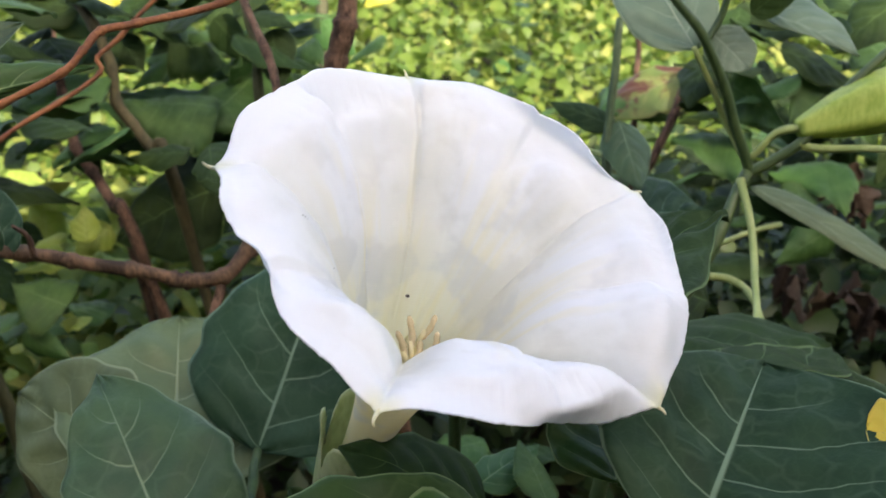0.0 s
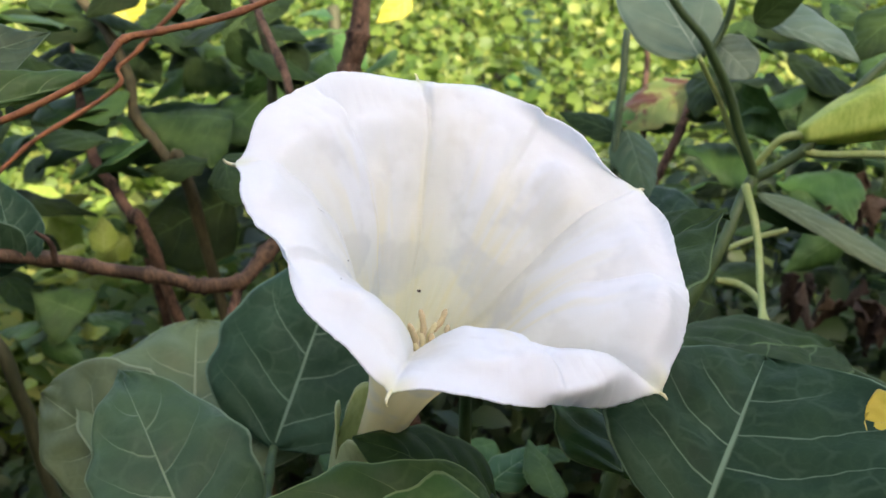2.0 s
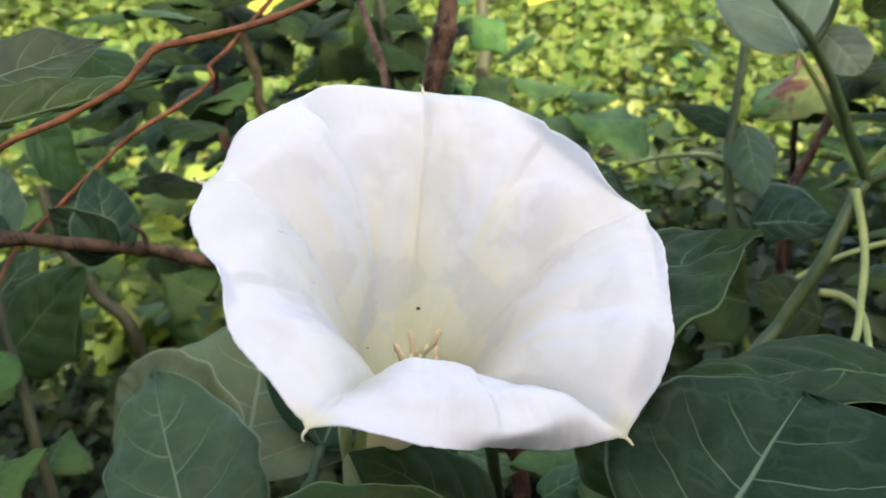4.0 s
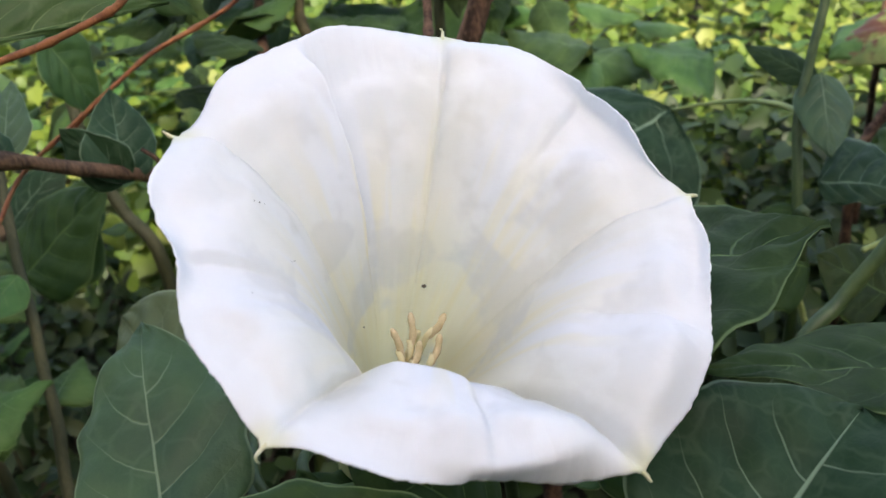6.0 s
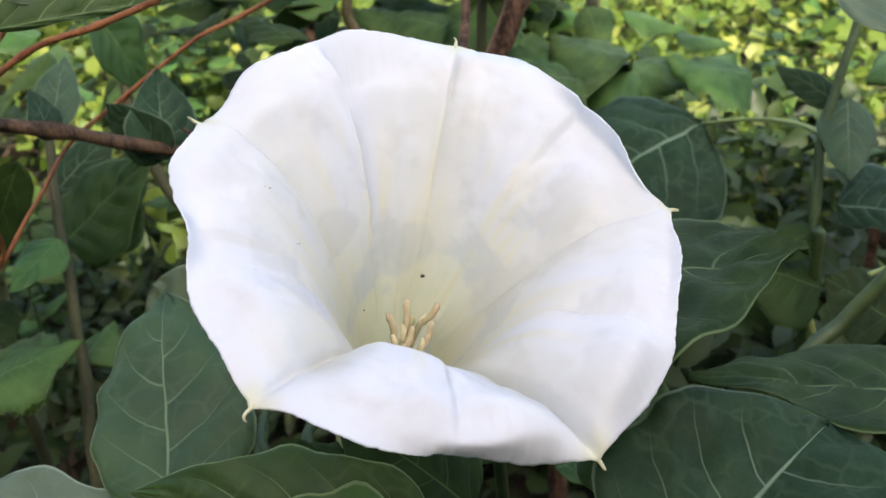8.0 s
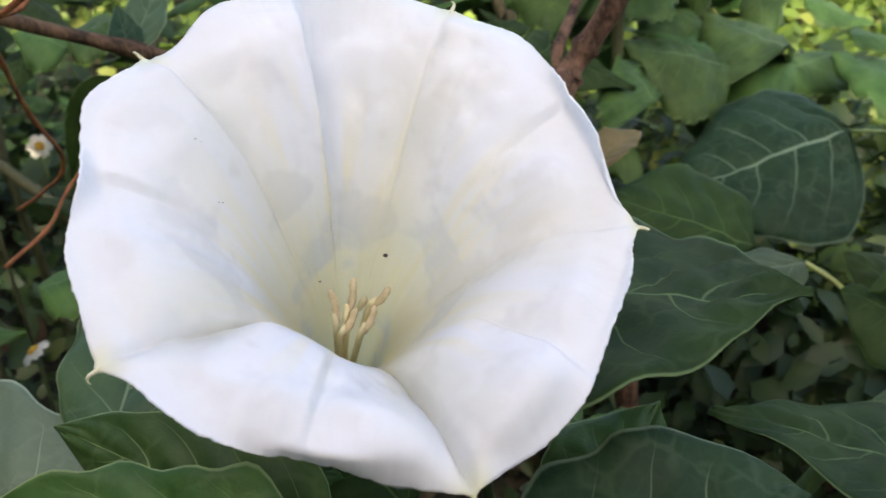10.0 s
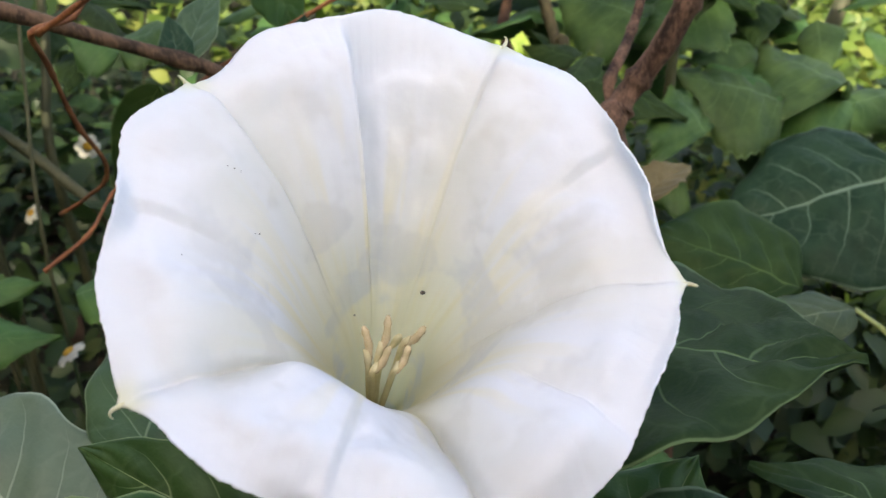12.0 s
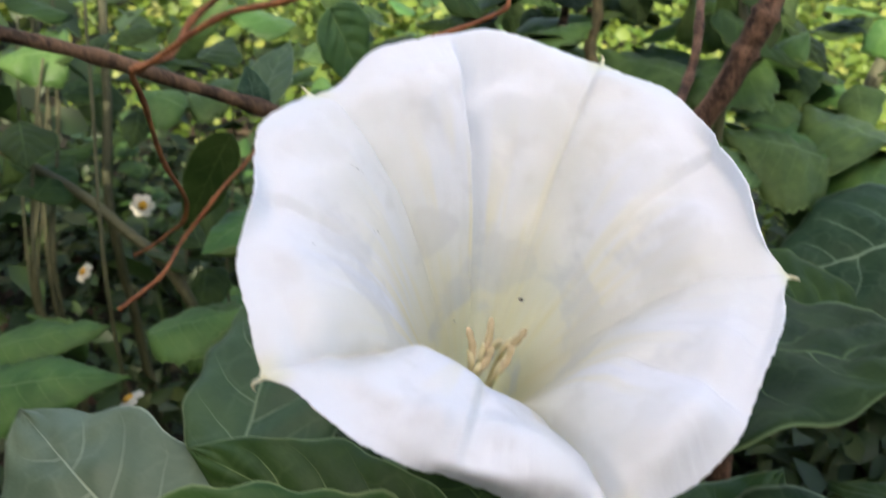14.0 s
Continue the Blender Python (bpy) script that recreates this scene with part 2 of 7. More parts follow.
def carpet_material(name, a, b, c, thin=0.35, rough=0.5):
    """Small leaves, each island with a tint of its own."""
    n = Nodes(name)
    rnd = n.node("NewGeometry").outputs["Random Per Island"]
    obj = n.node("TexCoord").outputs["Object"]
    col = n.mix(n.ramp(rnd, 0.0, 0.6), a, b)
    col = n.mix(n.ramp(rnd, 0.72, 1.0), col, c)
    col = n.mix(n.math("MULTIPLY", n.noise(obj, 60.0), 0.35), col, a)
    return n.finish(col, rough, n.noise(obj, 250.0), 0.3, 0.001, thin, col, 0.4)


RIBS = (0.0, 71.0, 146.6, 219.3, 286.1)
CREASES = (36.0, 105.4, 187.2, 248.4, 323.3)
m_petal = petal_material()
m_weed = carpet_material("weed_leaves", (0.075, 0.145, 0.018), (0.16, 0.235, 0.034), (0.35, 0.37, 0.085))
# undergrowth greens lowered so that the colour carries the shade of dense foliage
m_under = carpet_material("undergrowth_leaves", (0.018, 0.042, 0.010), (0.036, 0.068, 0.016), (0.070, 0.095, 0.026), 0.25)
m_crown = carpet_material("tree_leaves", (0.03, 0.07, 0.02), (0.05, 0.10, 0.03), (0.07, 0.12, 0.03), 0.2)
m_litter = carpet_material("leaf_litter", (0.03, 0.018, 0.011), (0.06, 0.04, 0.022), (0.12, 0.09, 0.05), 0.1, 0.8)


# ---- builders ----
def thing(name, at, label, category, group="", kind=""):
    ob = new(name)
    ob.location = at
    ob.empty_display_size = 0.02
    bpy.context.view_layer.update()
    return tagged(ob, label, category, group, kind)


def part(name, data, material, parent, label=""):
    """Links a bmesh or mesh, given in world coordinates, as one mesh object under a thing or a part."""
    if isinstance(data, bmesh.types.BMesh):
        me = bpy.data.meshes.new(name)
        data.normal_update()
        data.to_mesh(me)
        data.free()
    else:
        me = data
    me.materials.append(material)
    me.polygons.foreach_set("use_smooth", [True] * len(me.polygons))
    ob = new(name, me)
    if parent is not None:
        ob.parent = parent
        if parent.parent is None:
            ob.matrix_parent_inverse = parent.matrix_basis.inverted()
    return tagged(ob, label)


def spline(pts, steps):
    """Points on a Catmull-Rom curve through pts."""
    p = [Vector(q) for q in pts]
    p = [p[0] * 2 - p[1], *p, p[-1] * 2 - p[-2]]
    out = []
    for i in range(1, len(p) - 2):
        for k in range(steps):
            t = k / steps
            a, b, c, d = p[i - 1:i + 3]
            out.append(0.5 * ((2 * b) + (c - a) * t + (2 * a - 5 * b + 4 * c - d) * t * t + (3 * b - a - 3 * c + d) * t ** 3))
    return [*out, p[-2]]


def sweep(pts, radii, sides=10, close=True):
    """A tube of varying radius along pts."""
    bm = bmesh.new()
    rings, up = [], Vector((0.3, 0.2, 1)).normalized()
    for i, q in enumerate(pts):
        way = (pts[min(i + 1, len(pts) - 1)] - pts[max(i - 1, 0)]).normalized()
        x = (up - way * up.dot(way))
        x = x.normalized() if x.length > 1e-4 else way.orthogonal().normalized()
        y = way.cross(x)
        up = x
        r = radii[i]
        rings.append([bm.verts.new(q + (x * math.cos(a) + y * math.sin(a)) * r) for a in (2 * math.pi * k / sides for k in range(sides))])
    for a, b in zip(rings, rings[1:]):
        for k in range(sides):
            bm.faces.new((a[k], a[(k + 1) % sides], b[(k + 1) % sides], b[k]))
    if close:
        bm.faces.new(rings[0][::-1])
        bm.faces.new(rings[-1])
    return bm


def stalk(parent, name, material, pts, r0, r1, knots=0.0, label="", wander=0.5):
    """A stem through pts, tapering from r0 to r1, with knots and small bends."""
    path = spline(pts, 8)
    n = len(path)
    seed = Vector(pts[0]) * 37
    radii = []
    for i, q in enumerate(path):
        r = r0 + (r1 - r0) * i / (n - 1)
        r *= 1 + (0.06 + knots) * noise.noise(q * 60 + seed) + (0.35 * knots / 0.1 if knots and i % 8 == 0 else 0.0) * 0.6
        radii.append(r)
    path = [q + Vector((noise.noise(q * 30 + seed), noise.noise(q * 30 - seed), 0.6 * noise.noise(q * 25 + seed * 2))) * (r0 * wander) for q in path]
    return part(name, sweep(path, radii), material, parent, label)


def leaf(parent, material, base, tip, side, cup=0.0, wave=0.05, blunt=1.0, other=1.0, label="", name="leaf"):
    """A blade from base to tip whose edge reaches side at its widest; cup lifts the edges, wave ripples them."""
    base, tip, side = Vector(base), Vector(tip), Vector(side)
    along = tip - base
    length = along.length
    along.normalize()
    mid = base + along * (side - base).dot(along)
    across = side - mid
    half = across.length
    across.normalize()
    up = along.cross(across)
    if up.z < 0:
        up = -up
    teeth = material.name == "blade_toothed"
    rows, cols = (40, 8) if teeth else (32, 18)
    seed = (base + tip) * 53
    a, b = 0.50, blunt
    top = (a / (a + b)) ** a * (b / (a + b)) ** b
    bm = bmesh.new()
    uvl = bm.loops.layers.uv.new("UVMap")
    grid, where = [], {}
    droop = 0.10 + 0.08 * noise.noise(seed)
    for i in range(rows + 1):
        u = i / rows
        w = half * (max(u, 1e-4) ** a) * (max(1 - u, 0.0) ** b) / top
        w = max(w, half * 0.012)
        row = []
        for j in range(cols + 1):
            v = 2 * j / cols - 1
            edge = abs(v) ** 3
            ww = w * (1 + edge * wave * (3.2 * noise.noise(Vector((u * 3.5, math.copysign(3, v), 0)) + seed) + 1.7 * noise.noise(Vector((u * 9, math.copysign(5, v), 2)) + seed)))
            if teeth and abs(v) == 1:
                ww *= 1 + (0.055, -0.02, 0.02)[i % 3] * (1 + 0.9 * noise.noise(Vector((i * 0.7, v * 3, 1)) + seed))
            ww *= other if v < 0 else 1.0
            q = base + along * (u * length) + across * (v * ww)
            h = cup * ww * (0.6 * abs(v) + 0.7 * v * v)
            h += wave * half * edge * (math.sin(u * 13 + 2 * math.copysign(1, v) + seed.x) * 0.8 + 1.6 * noise.noise(Vector((u * 6, math.copysign(4, v), 7)) + seed))
            h -= droop * length * (u - 0.35) ** 2 * 1.3
            ridge = abs(((u * 5 - 1.5 * abs(v) ** 1.35 + (0.42 if v > 0 else 0)) % 1) - 0.5) * 2
            h += half * 0.07 * min(ridge, 0.8) * (1 - edge) * min(1, abs(v) * 6)
            h += half * 0.045 * noise.noise(q * 90 + seed) * (1 - 0.5 * edge)
            h += half * 0.09 * noise.noise(q * 24 + seed)
            vert = bm.verts.new(q + up * h)
            where[vert] = (u, (v + 1) / 2)
            row.append(vert)
        grid.append(row)
    for i in range(rows):
        for j in range(cols):
            f = bm.faces.new((grid[i][j], grid[i + 1][j], grid[i + 1][j + 1], grid[i][j + 1]))
            for lp in f.loops:
                lp[uvl].uv = where[lp.vert]
    ob = part(name, bm, material, parent, label)
    thick = ob.modifiers.new("thickness", "SOLIDIFY")
    thick.thickness, thick.offset = 0.0004, 0.0
    return ob


def scatter(name, material, places, sizes, normals, label, category, slim=0.55, seed=1):
    """Many small folded leaves in one mesh."""
    rng = np.random.default_rng(seed)
    n = len(places)
    spin = rng.uniform(0, 2 * np.pi, n)
    nz = normals / np.linalg.norm(normals, axis=1, keepdims=True)
    ref = np.where(np.abs(nz[:, 2:3]) > 0.9, np.array([[1.0, 0, 0]]), np.array([[0, 0, 1.0]]))
    x = np.cross(ref, nz)
    x /= np.linalg.norm(x, axis=1, keepdims=True)
    y = np.cross(nz, x)
    ax = x * np.cos(spin)[:, None] + y * np.sin(spin)[:, None]
    ay = np.cross(nz, ax)
    shape = ((0, 0, 0), (0.28, 0.36, 0.09), (0.28, 0, 0), (0.28, -0.36, 0.09), (0.66, 0.30, 0.06), (0.66, 0, -0.03), (0.66, -0.30, 0.06), (1, 0, -0.14))
    faces = ((0, 2, 1), (0, 3, 2), (1, 2, 5, 4), (2, 3, 6, 5), (4, 5, 7), (5, 6, 7))
    wide = slim * rng.uniform(0.8, 1.25, n) / 0.36 * 0.5
    verts = np.concatenate([(places + sizes[:, None] * (ax * a + ay * (b * wide)[:, None] + nz * c))[:, None] for a, b, c in shape], 1).reshape(-1, 3)
    polys = [tuple(8 * k + i for i in f) for k in range(n) for f in faces]
    me = bpy.data.meshes.new(name)
    me.from_pydata(verts.tolist(), [], polys)
    ob = part(name, me, material, None)
    return tagged(ob, label, category, kind="stuff")


# ---- ground ----
bm = bmesh.new()
xs = [-60, -20, -8, -4, *[-3 + 0.1 * k for k in range(61)], 4, 8, 20, 60]
ys = [-60, -20, -8, -4, *[-1.5 + 0.1 * k for k in range(66)], 6, 9, 20, 60]


def land(x, y):
    """Height of the soil: flat by the flower, rising gently behind."""
    rise = 0.035 * max(0.0, min(y, 20) - 1.2)
    near = abs(x) < 3.5 and -2 < y < 5.5
    return rise + (0.03 * noise.noise(Vector((x * 1.7, y * 1.7, 0))) + 0.012 * noise.noise(Vector((x * 7, y * 7, 3))) if near else 0.0) - 0.03


grid = [[bm.verts.new((x, y, land(x, y))) for x in xs] for y in ys]
for i in range(len(ys) - 1):
    for j in range(len(xs) - 1):
        bm.faces.new((grid[i][j], grid[i][j + 1], grid[i + 1][j + 1], grid[i + 1][j]))
tagged(part("ground", bm, m_soil, None), "dark damp soil under the weeds", "ground", kind="structure")

# ---- the flower ----
FLOWER = Matrix(((-0.244, -0.918, 0.314, 0), (0.896, -0.337, -0.288, 0), (0.37, 0.211, 0.905, 0.62), (0, 0, 0, 1)))
RIM_R = (0.734, 0.734, 0.742, 0.754, 0.731, 0.738, 0.762, 0.738, 0.736, 0.725, 0.736, 0.704, 0.676, 0.699, 0.714, 0.711, 0.724, 0.706, 0.707, 0.702,
         0.673, 0.646, 0.651, 0.681, 0.722, 0.728, 0.728, 0.718, 0.693, 0.667, 0.670, 0.670, 0.671, 0.631, 0.634, 0.637, 0.646, 0.684, 0.727, 0.740)
RIM_Z = (-0.012, 0.008, 0.028, 0.04, 0.049, 0.039, 0.018, -0.025, -0.021, 0.044, 0.077, 0.064, 0.1, 0.053, 0.048, 0.039, 0.009, 0.037, 0.063, 0.048,
         0.002, -0.035, -0.066, -0.071, -0.035, -0.036, -0.019, 0.011, 0.044, 0.07, 0.078, 0.055, 0.034, 0.055, 0.091, 0.101, 0.086, 0.057, 0.027, -0.003)
PROFILE = ((0.0058, -0.160), (0.0070, -0.122), (0.0098, -0.092), (0.0150, -0.070), (0.0225, -0.050), (0.0310, -0.030), (0.0420, -0.0125), (0.0540, -0.0010), (0.0640, 0.0030))


def ring_value(table, deg):
    """Smooth value of a 40-step table round the flower."""
    f = (deg % 360) / 9
    i = int(f) % 40
    t = f - int(f)
    a, b, c, d = (table[(i + k) % 40] for k in (-1, 0, 1, 2))
    return 0.5 * ((2 * b) + (c - a) * t + (2 * a - 5 * b + 4 * c - d) * t * t + (3 * b - a - 3 * c + d) * t ** 3)


def apart(deg, mark):
    return (deg - mark + 180) % 360 - 180


def ease(x, lo, hi):
    t = min(1.0, max(0.0, (x - lo) / (hi - lo)))
    return t * t * (3 - 2 * t)


# each lobe is folded along its middle: heights in mm at the two edges of the panels between ribs and creases,
# the radius where the fold sets in, and how much of it is left at the rim
PANELS = ((0.0, 36.0, -1.5, -16.0, 0.012, 0.00), (36.0, 71.0, 2.5, -5.5, 0.020, 0.15), (71.0, 105.4, 3.0, 0.5, 0.022, 0.45), (105.4, 146.6, -4.0, -2.5, 0.040, 0.30),
          (146.6, 187.2, -3.5, 1.0, 0.026, 0.40), (187.2, 219.3, -1.8, -9.5, 0.022, 0.40), (219.3, 248.4, -5.5, 2.0, 0.030, 0.30), (248.4, 286.1, -1.6, 3.5, 0.030, 0.40),
          (286.1, 323.3, 0.0, -6.5, 0.044, 0.25), (323.3, 360.0, 1.0, 1.8, 0.024, 0.40))


def panel_height(deg, r, out):
    """Height of the folded panels, stepping at ribs and creases."""
    total = 0.0
    for lo, hi, a, b, start, left in PANELS:
        mid = apart(deg, (lo + hi) / 2)
        half = (hi - lo) / 2
        share = ease(mid, -half - 1.5, -half + 1.5) * (1 - ease(mid, half - 1.5, half + 1.5))
        if share > 0:
            t = min(1.0, max(0.0, (mid + half) / (2 * half)))
            total += share * (a + (b - a) * t) * ease(r, start, start + 0.024) * (1 - (1 - left) * ease(out, 0.78, 1.0))
    return total * 0.001


def petal_point(deg, s):
    """The corolla's surface in the flower's own axes; s runs from the tube's foot (0) to the rim (1)."""
    edge = ring_value(RIM_R, deg) * 0.1
    high = ring_value(RIM_Z, deg) * 0.1
    spur = max(math.exp(-(apart(deg, r) / 2.2) ** 2) for r in RIBS)
    edge += 0.0026 * max(math.exp(-abs(apart(deg, r)) / 2.4) for r in RIBS) - 0.0004 * spur + 0.0005 * noise.noise(Vector((deg * 0.12, 0, 0))) + 0.0004 * noise.noise(Vector((deg * 0.4, 5, 0))) + 0.0003 * noise.noise(Vector((deg * 1.1, 2, 0)))
    pts = [*PROFILE, (edge, high)]
    f = s * (len(pts) - 1)
    i = min(int(f), len(pts) - 2)
    t = f - i
    a, b, c, d = (pts[min(max(i + k, 0), len(pts) - 1)] for k in (-1, 0, 1, 2))
    r, z = (0.5 * ((2 * b[k]) + (c[k] - a[k]) * t + (2 * a[k] - 5 * b[k] + 4 * c[k] - d[k]) * t * t + (3 * b[k] - a[k] - 3 * c[k] + d[k]) * t ** 3) for k in (0, 1))
    front = 0.30 + 0.70 * max(0.0, math.cos(radians(deg - 195))) ** 0.7
    out = r / edge
    span = ease(r, 0.010, 0.040) * (1 - ease(out, 0.80, 0.99))
    fold = sum(0.0115 * math.exp(-(abs(apart(deg, k)) / 8.0) ** 1.4) for k in RIBS)
    fold += sum(0.0040 * math.exp(-(apart(deg, k) / 6.0) ** 2) for k in CREASES) * ease(r, 0.035, 0.050)
    z -= (fold - 0.0080) * front * span
    # the two front lobes bulge in over the throat
    inward = math.exp(-(abs(apart(deg, 170)) / 22.0) ** 2.5) + 0.4 * math.exp(-(abs(apart(deg, 255)) / 22.0) ** 3)
    z += 0.0085 * inward * math.exp(-((r - 0.034) / 0.012) ** 2)
    z += panel_height(deg, r, out)
    z -= sum((0.0045 if k == RIBS[3] else 0.0014) * math.exp(-(apart(deg, k) / 1.4) ** 2) for k in RIBS) * ease(r, 0.020, 0.034) * (1 - 0.6 * ease(out, 0.90, 1.0))
    z += (0.0026 * noise.noise(Vector((r * 60, deg * 0.035, 1))) + 0.0021 * noise.noise(Vector((r * 130, deg * 0.09, 7))) + 0.0005 * noise.noise(Vector((r * 330, deg * 0.25, 3)))) * ease(r, 0.02, 0.05) * (1 - ease(out, 0.85, 1.0))
    back = max(0.0, math.cos(radians(deg + 4))) ** 0.6
    z += back * (0.0030 * noise.noise(Vector((r * 95, deg * 0.07, 11))) + 0.0016 * noise.noise(Vector((r * 210, deg * 0.16, 17)))) * ease(r, 0.010, 0.024) * (1 - ease(out, 0.6, 0.92))
    # the tube is ribbed below
    r *= 1 - 0.05 * (1 - ease(r, 0.008, 0.03)) * math.cos(radians(5 * deg))
    return Vector((r * math.cos(radians(deg)), r * math.sin(radians(deg)), z))


flower = thing("datura_flower", FLOWER @ Vector((0, 0, -0.176)), "large white trumpet flower with five pointed tips, fully open", "flower")
NT, NS = 720, 64
bm = bmesh.new()
uvl = bm.loops.layers.uv.new("UVMap")
rings = [[bm.verts.new(FLOWER @ petal_point(k * 360 / NT, i / NS)) for i in range(NS + 1)] for k in range(NT)]
for k in range(NT):
    nxt = rings[(k + 1) % NT]
    for i in range(NS):
        face = bm.faces.new((rings[k][i], nxt[i], nxt[i + 1], rings[k][i + 1]))
        for lp, (du, dv) in zip(face.loops, ((0, 0), (1, 0), (1, 1), (0, 1))):
            lp[uvl].uv = ((k + du) / NT, (i + dv) / NS)
corolla = part("corolla", bm, m_petal, flower, "white funnel with cream throat")
thick = corolla.modifiers.new("thickness", "SOLIDIFY")
thick.thickness, thick.offset = 0.0005, 0.0

for deg, curl, size in zip(RIBS, (0.5, 0.8, -0.8, -0.6, -0.6), (0.8, 0.8, 0.75, 0.75, 0.8)):
    foot, inner = petal_point(deg, 1.0), petal_point(deg, 0.95)
    out = Vector((math.cos(radians(deg)), math.sin(radians(deg)), 0.0))
    turn = Vector((-math.sin(radians(deg)), math.cos(radians(deg)), 0.0))
    path = spline([FLOWER @ q for q in (inner - Vector((0, 0, 0.0006)), foot, foot + (out * 0.0022 + Vector((0, 0, 0.0006 * curl))) * size, foot + (out * 0.0030 + Vector((0, 0, 0.0022 * curl)) + turn * 0.0006) * size, foot + (out * 0.0026 + Vector((0, 0, 0.0034 * curl)) + turn * 0.0014) * size)], 6)
    radii = [0.00085 * size * (1 - j / (len(path) + 1)) ** 1.1 + 0.00010 for j in range(len(path))]
    part("spur", sweep(path, radii, 8), m_spur, flower, "curled greenish cream tip")

ANTHERS = (((-0.0004, 0.0075, -0.0460), (-0.0063, 0.0028, -0.0560)), ((0.0052, 0.0023, -0.0450), (-0.0041, 0.0009, -0.0550)), ((0.0073, -0.0084, -0.0470), (0.0030, -0.0040, -0.0550)),
           ((-0.0007, -0.0066, -0.0460), (-0.0064, -0.0048, -0.0550)), ((-0.0018, -0.0013, -0.0490), (-0.0080, 0.0009, -0.0570)))
for head, foot in ANTHERS:
    head, foot = Vector(head), Vector(foot)
    root = Vector((foot.x * 0.4, foot.y * 0.4, -0.098))
    stamen = part("stamen", sweep([FLOWER @ q for q in spline([root, foot * 0.6 + root * 0.4, foot, foot * 0.6 + head * 0.4], 6)], [0.0010] * 19, 8), m_filament, flower, "pale cream filament")
    side = Vector((head.y - foot.y, foot.x - head.x, 0)).normalized() * 0.0009
    path = [FLOWER @ q for q in spline([foot, (foot + head) / 2 + side, head], 6)]
    part("anther", sweep(path, [0.00115 * min(1, 0.45 + 0.3 * min(j, 12 - j)) * (1 + 0.12 * math.sin(j * 1.3)) for j in range(13)], 8), m_anther, stamen, "long powdery tan anther")
style = [FLOWER @ q for q in spline([Vector((0.0, 0.0, -0.1)), Vector((0.002, 0.001, -0.07)), Vector((0.006, -0.002, -0.056))], 8)]
part("pistil", sweep(style, [0.0006] * 13 + [0.0009, 0.0012, 0.0013, 0.0009], 8), m_filament, flower)

spot = petal_point(351.5, 0.43)
for s in range(30, 60):
    q = petal_point(351.5, s / 100)
    if q.z < -0.052:
        spot = q
marks = [(spot + Vector((-0.0006, 0, 0.0006)), 0.0008, "tiny dark speck of dirt")]
for deg, wide, size in ((84.2, 0.0480, 0.00022), (85.5, 0.0492, 0.00016), (83.0, 0.0470, 0.00014), (94.5, 0.0376, 0.00020), (96.0, 0.0384, 0.00014), (116.4, 0.0524, 0.00014), (54.7, 0.0173, 0.00035)):
    near = min((petal_point(deg, k / 400) for k in range(80, 400)), key=lambda q: abs(math.hypot(q.x, q.y) - wide))
    marks.append((near + Vector((-0.0002 * math.cos(radians(deg)), -0.0002 * math.sin(radians(deg)), 0.0003)), size, "grain of dark pollen dirt"))
for place, size, label in marks:
    bm = bmesh.new()
    bmesh.ops.create_icosphere(bm, subdivisions=2, radius=size)
    for vert in bm.verts:
        vert.co.z *= 0.5
        vert.co *= 1 + 0.3 * noise.noise(vert.co * 1500)
    bmesh.ops.transform(bm, matrix=Matrix.Translation(FLOWER @ place), verts=bm.verts)
    part("speck", bm, m_speck, flower, label)

# the ribbed calyx with split teeth
bm = bmesh.new()
rings = []
for i in range(25):
    t = i / 24
    z = -0.176 + 0.076 * t
    row = []
    for k in range(40):
        a = 2 * math.pi * k / 40
        lobe = 1 - (1 - abs(math.cos(2.5 * a))) ** 2
        zz = z - (1 - lobe) * 0.026 * t ** 3
        r = 0.0055 + 0.0065 * math.sin(math.pi * min(1, t * 0.75)) ** 0.8 + 0.0012 * lobe * t + 0.004 * t ** 6 * lobe
        row.append(bm.verts.new(FLOWER @ Vector((r * math.cos(a), r * math.sin(a) + 0.0045 * t * t, zz))))
    rings.append(row)
for a, b in zip(rings, rings[1:]):
    for k in range(40):
        bm.faces.new((a[k], a[(k + 1) % 40], b[(k + 1) % 40], b[k]))
bm.faces.new(rings[0][::-1])
calyx = part("calyx", bm, m_calyx, flower, "pale green ribbed calyx")
thick = calyx.modifiers.new("thickness", "SOLIDIFY")
thick.thickness = 0.0006

# ---- the plants round it ----
datura = thing("datura_plant", (0.02, 0.16, 0.0), "broad dark green leaves with pale veins on thick green stems", "plant")
weed_tall = thing("tall_weed", (0.135, 0.46, 0.0), "upright green weed with drooping grey-green leaves behind the flower", "plant")
shrub = thing("woody_shrub", (-0.02, 0.37, 0.0), "brown woody shrub with knotty branch and small dark leaves", "shrub")
shrub2 = thing("leafy_shrub", (-0.30, 0.75, 0.0), "thin brown stems with toothed mid-green leaves behind the flower", "shrub")
vine = thing("creeper_vine", (-0.30, 0.12, 0.4), "thin red-brown creeper stems trailing over the branch", "vine")
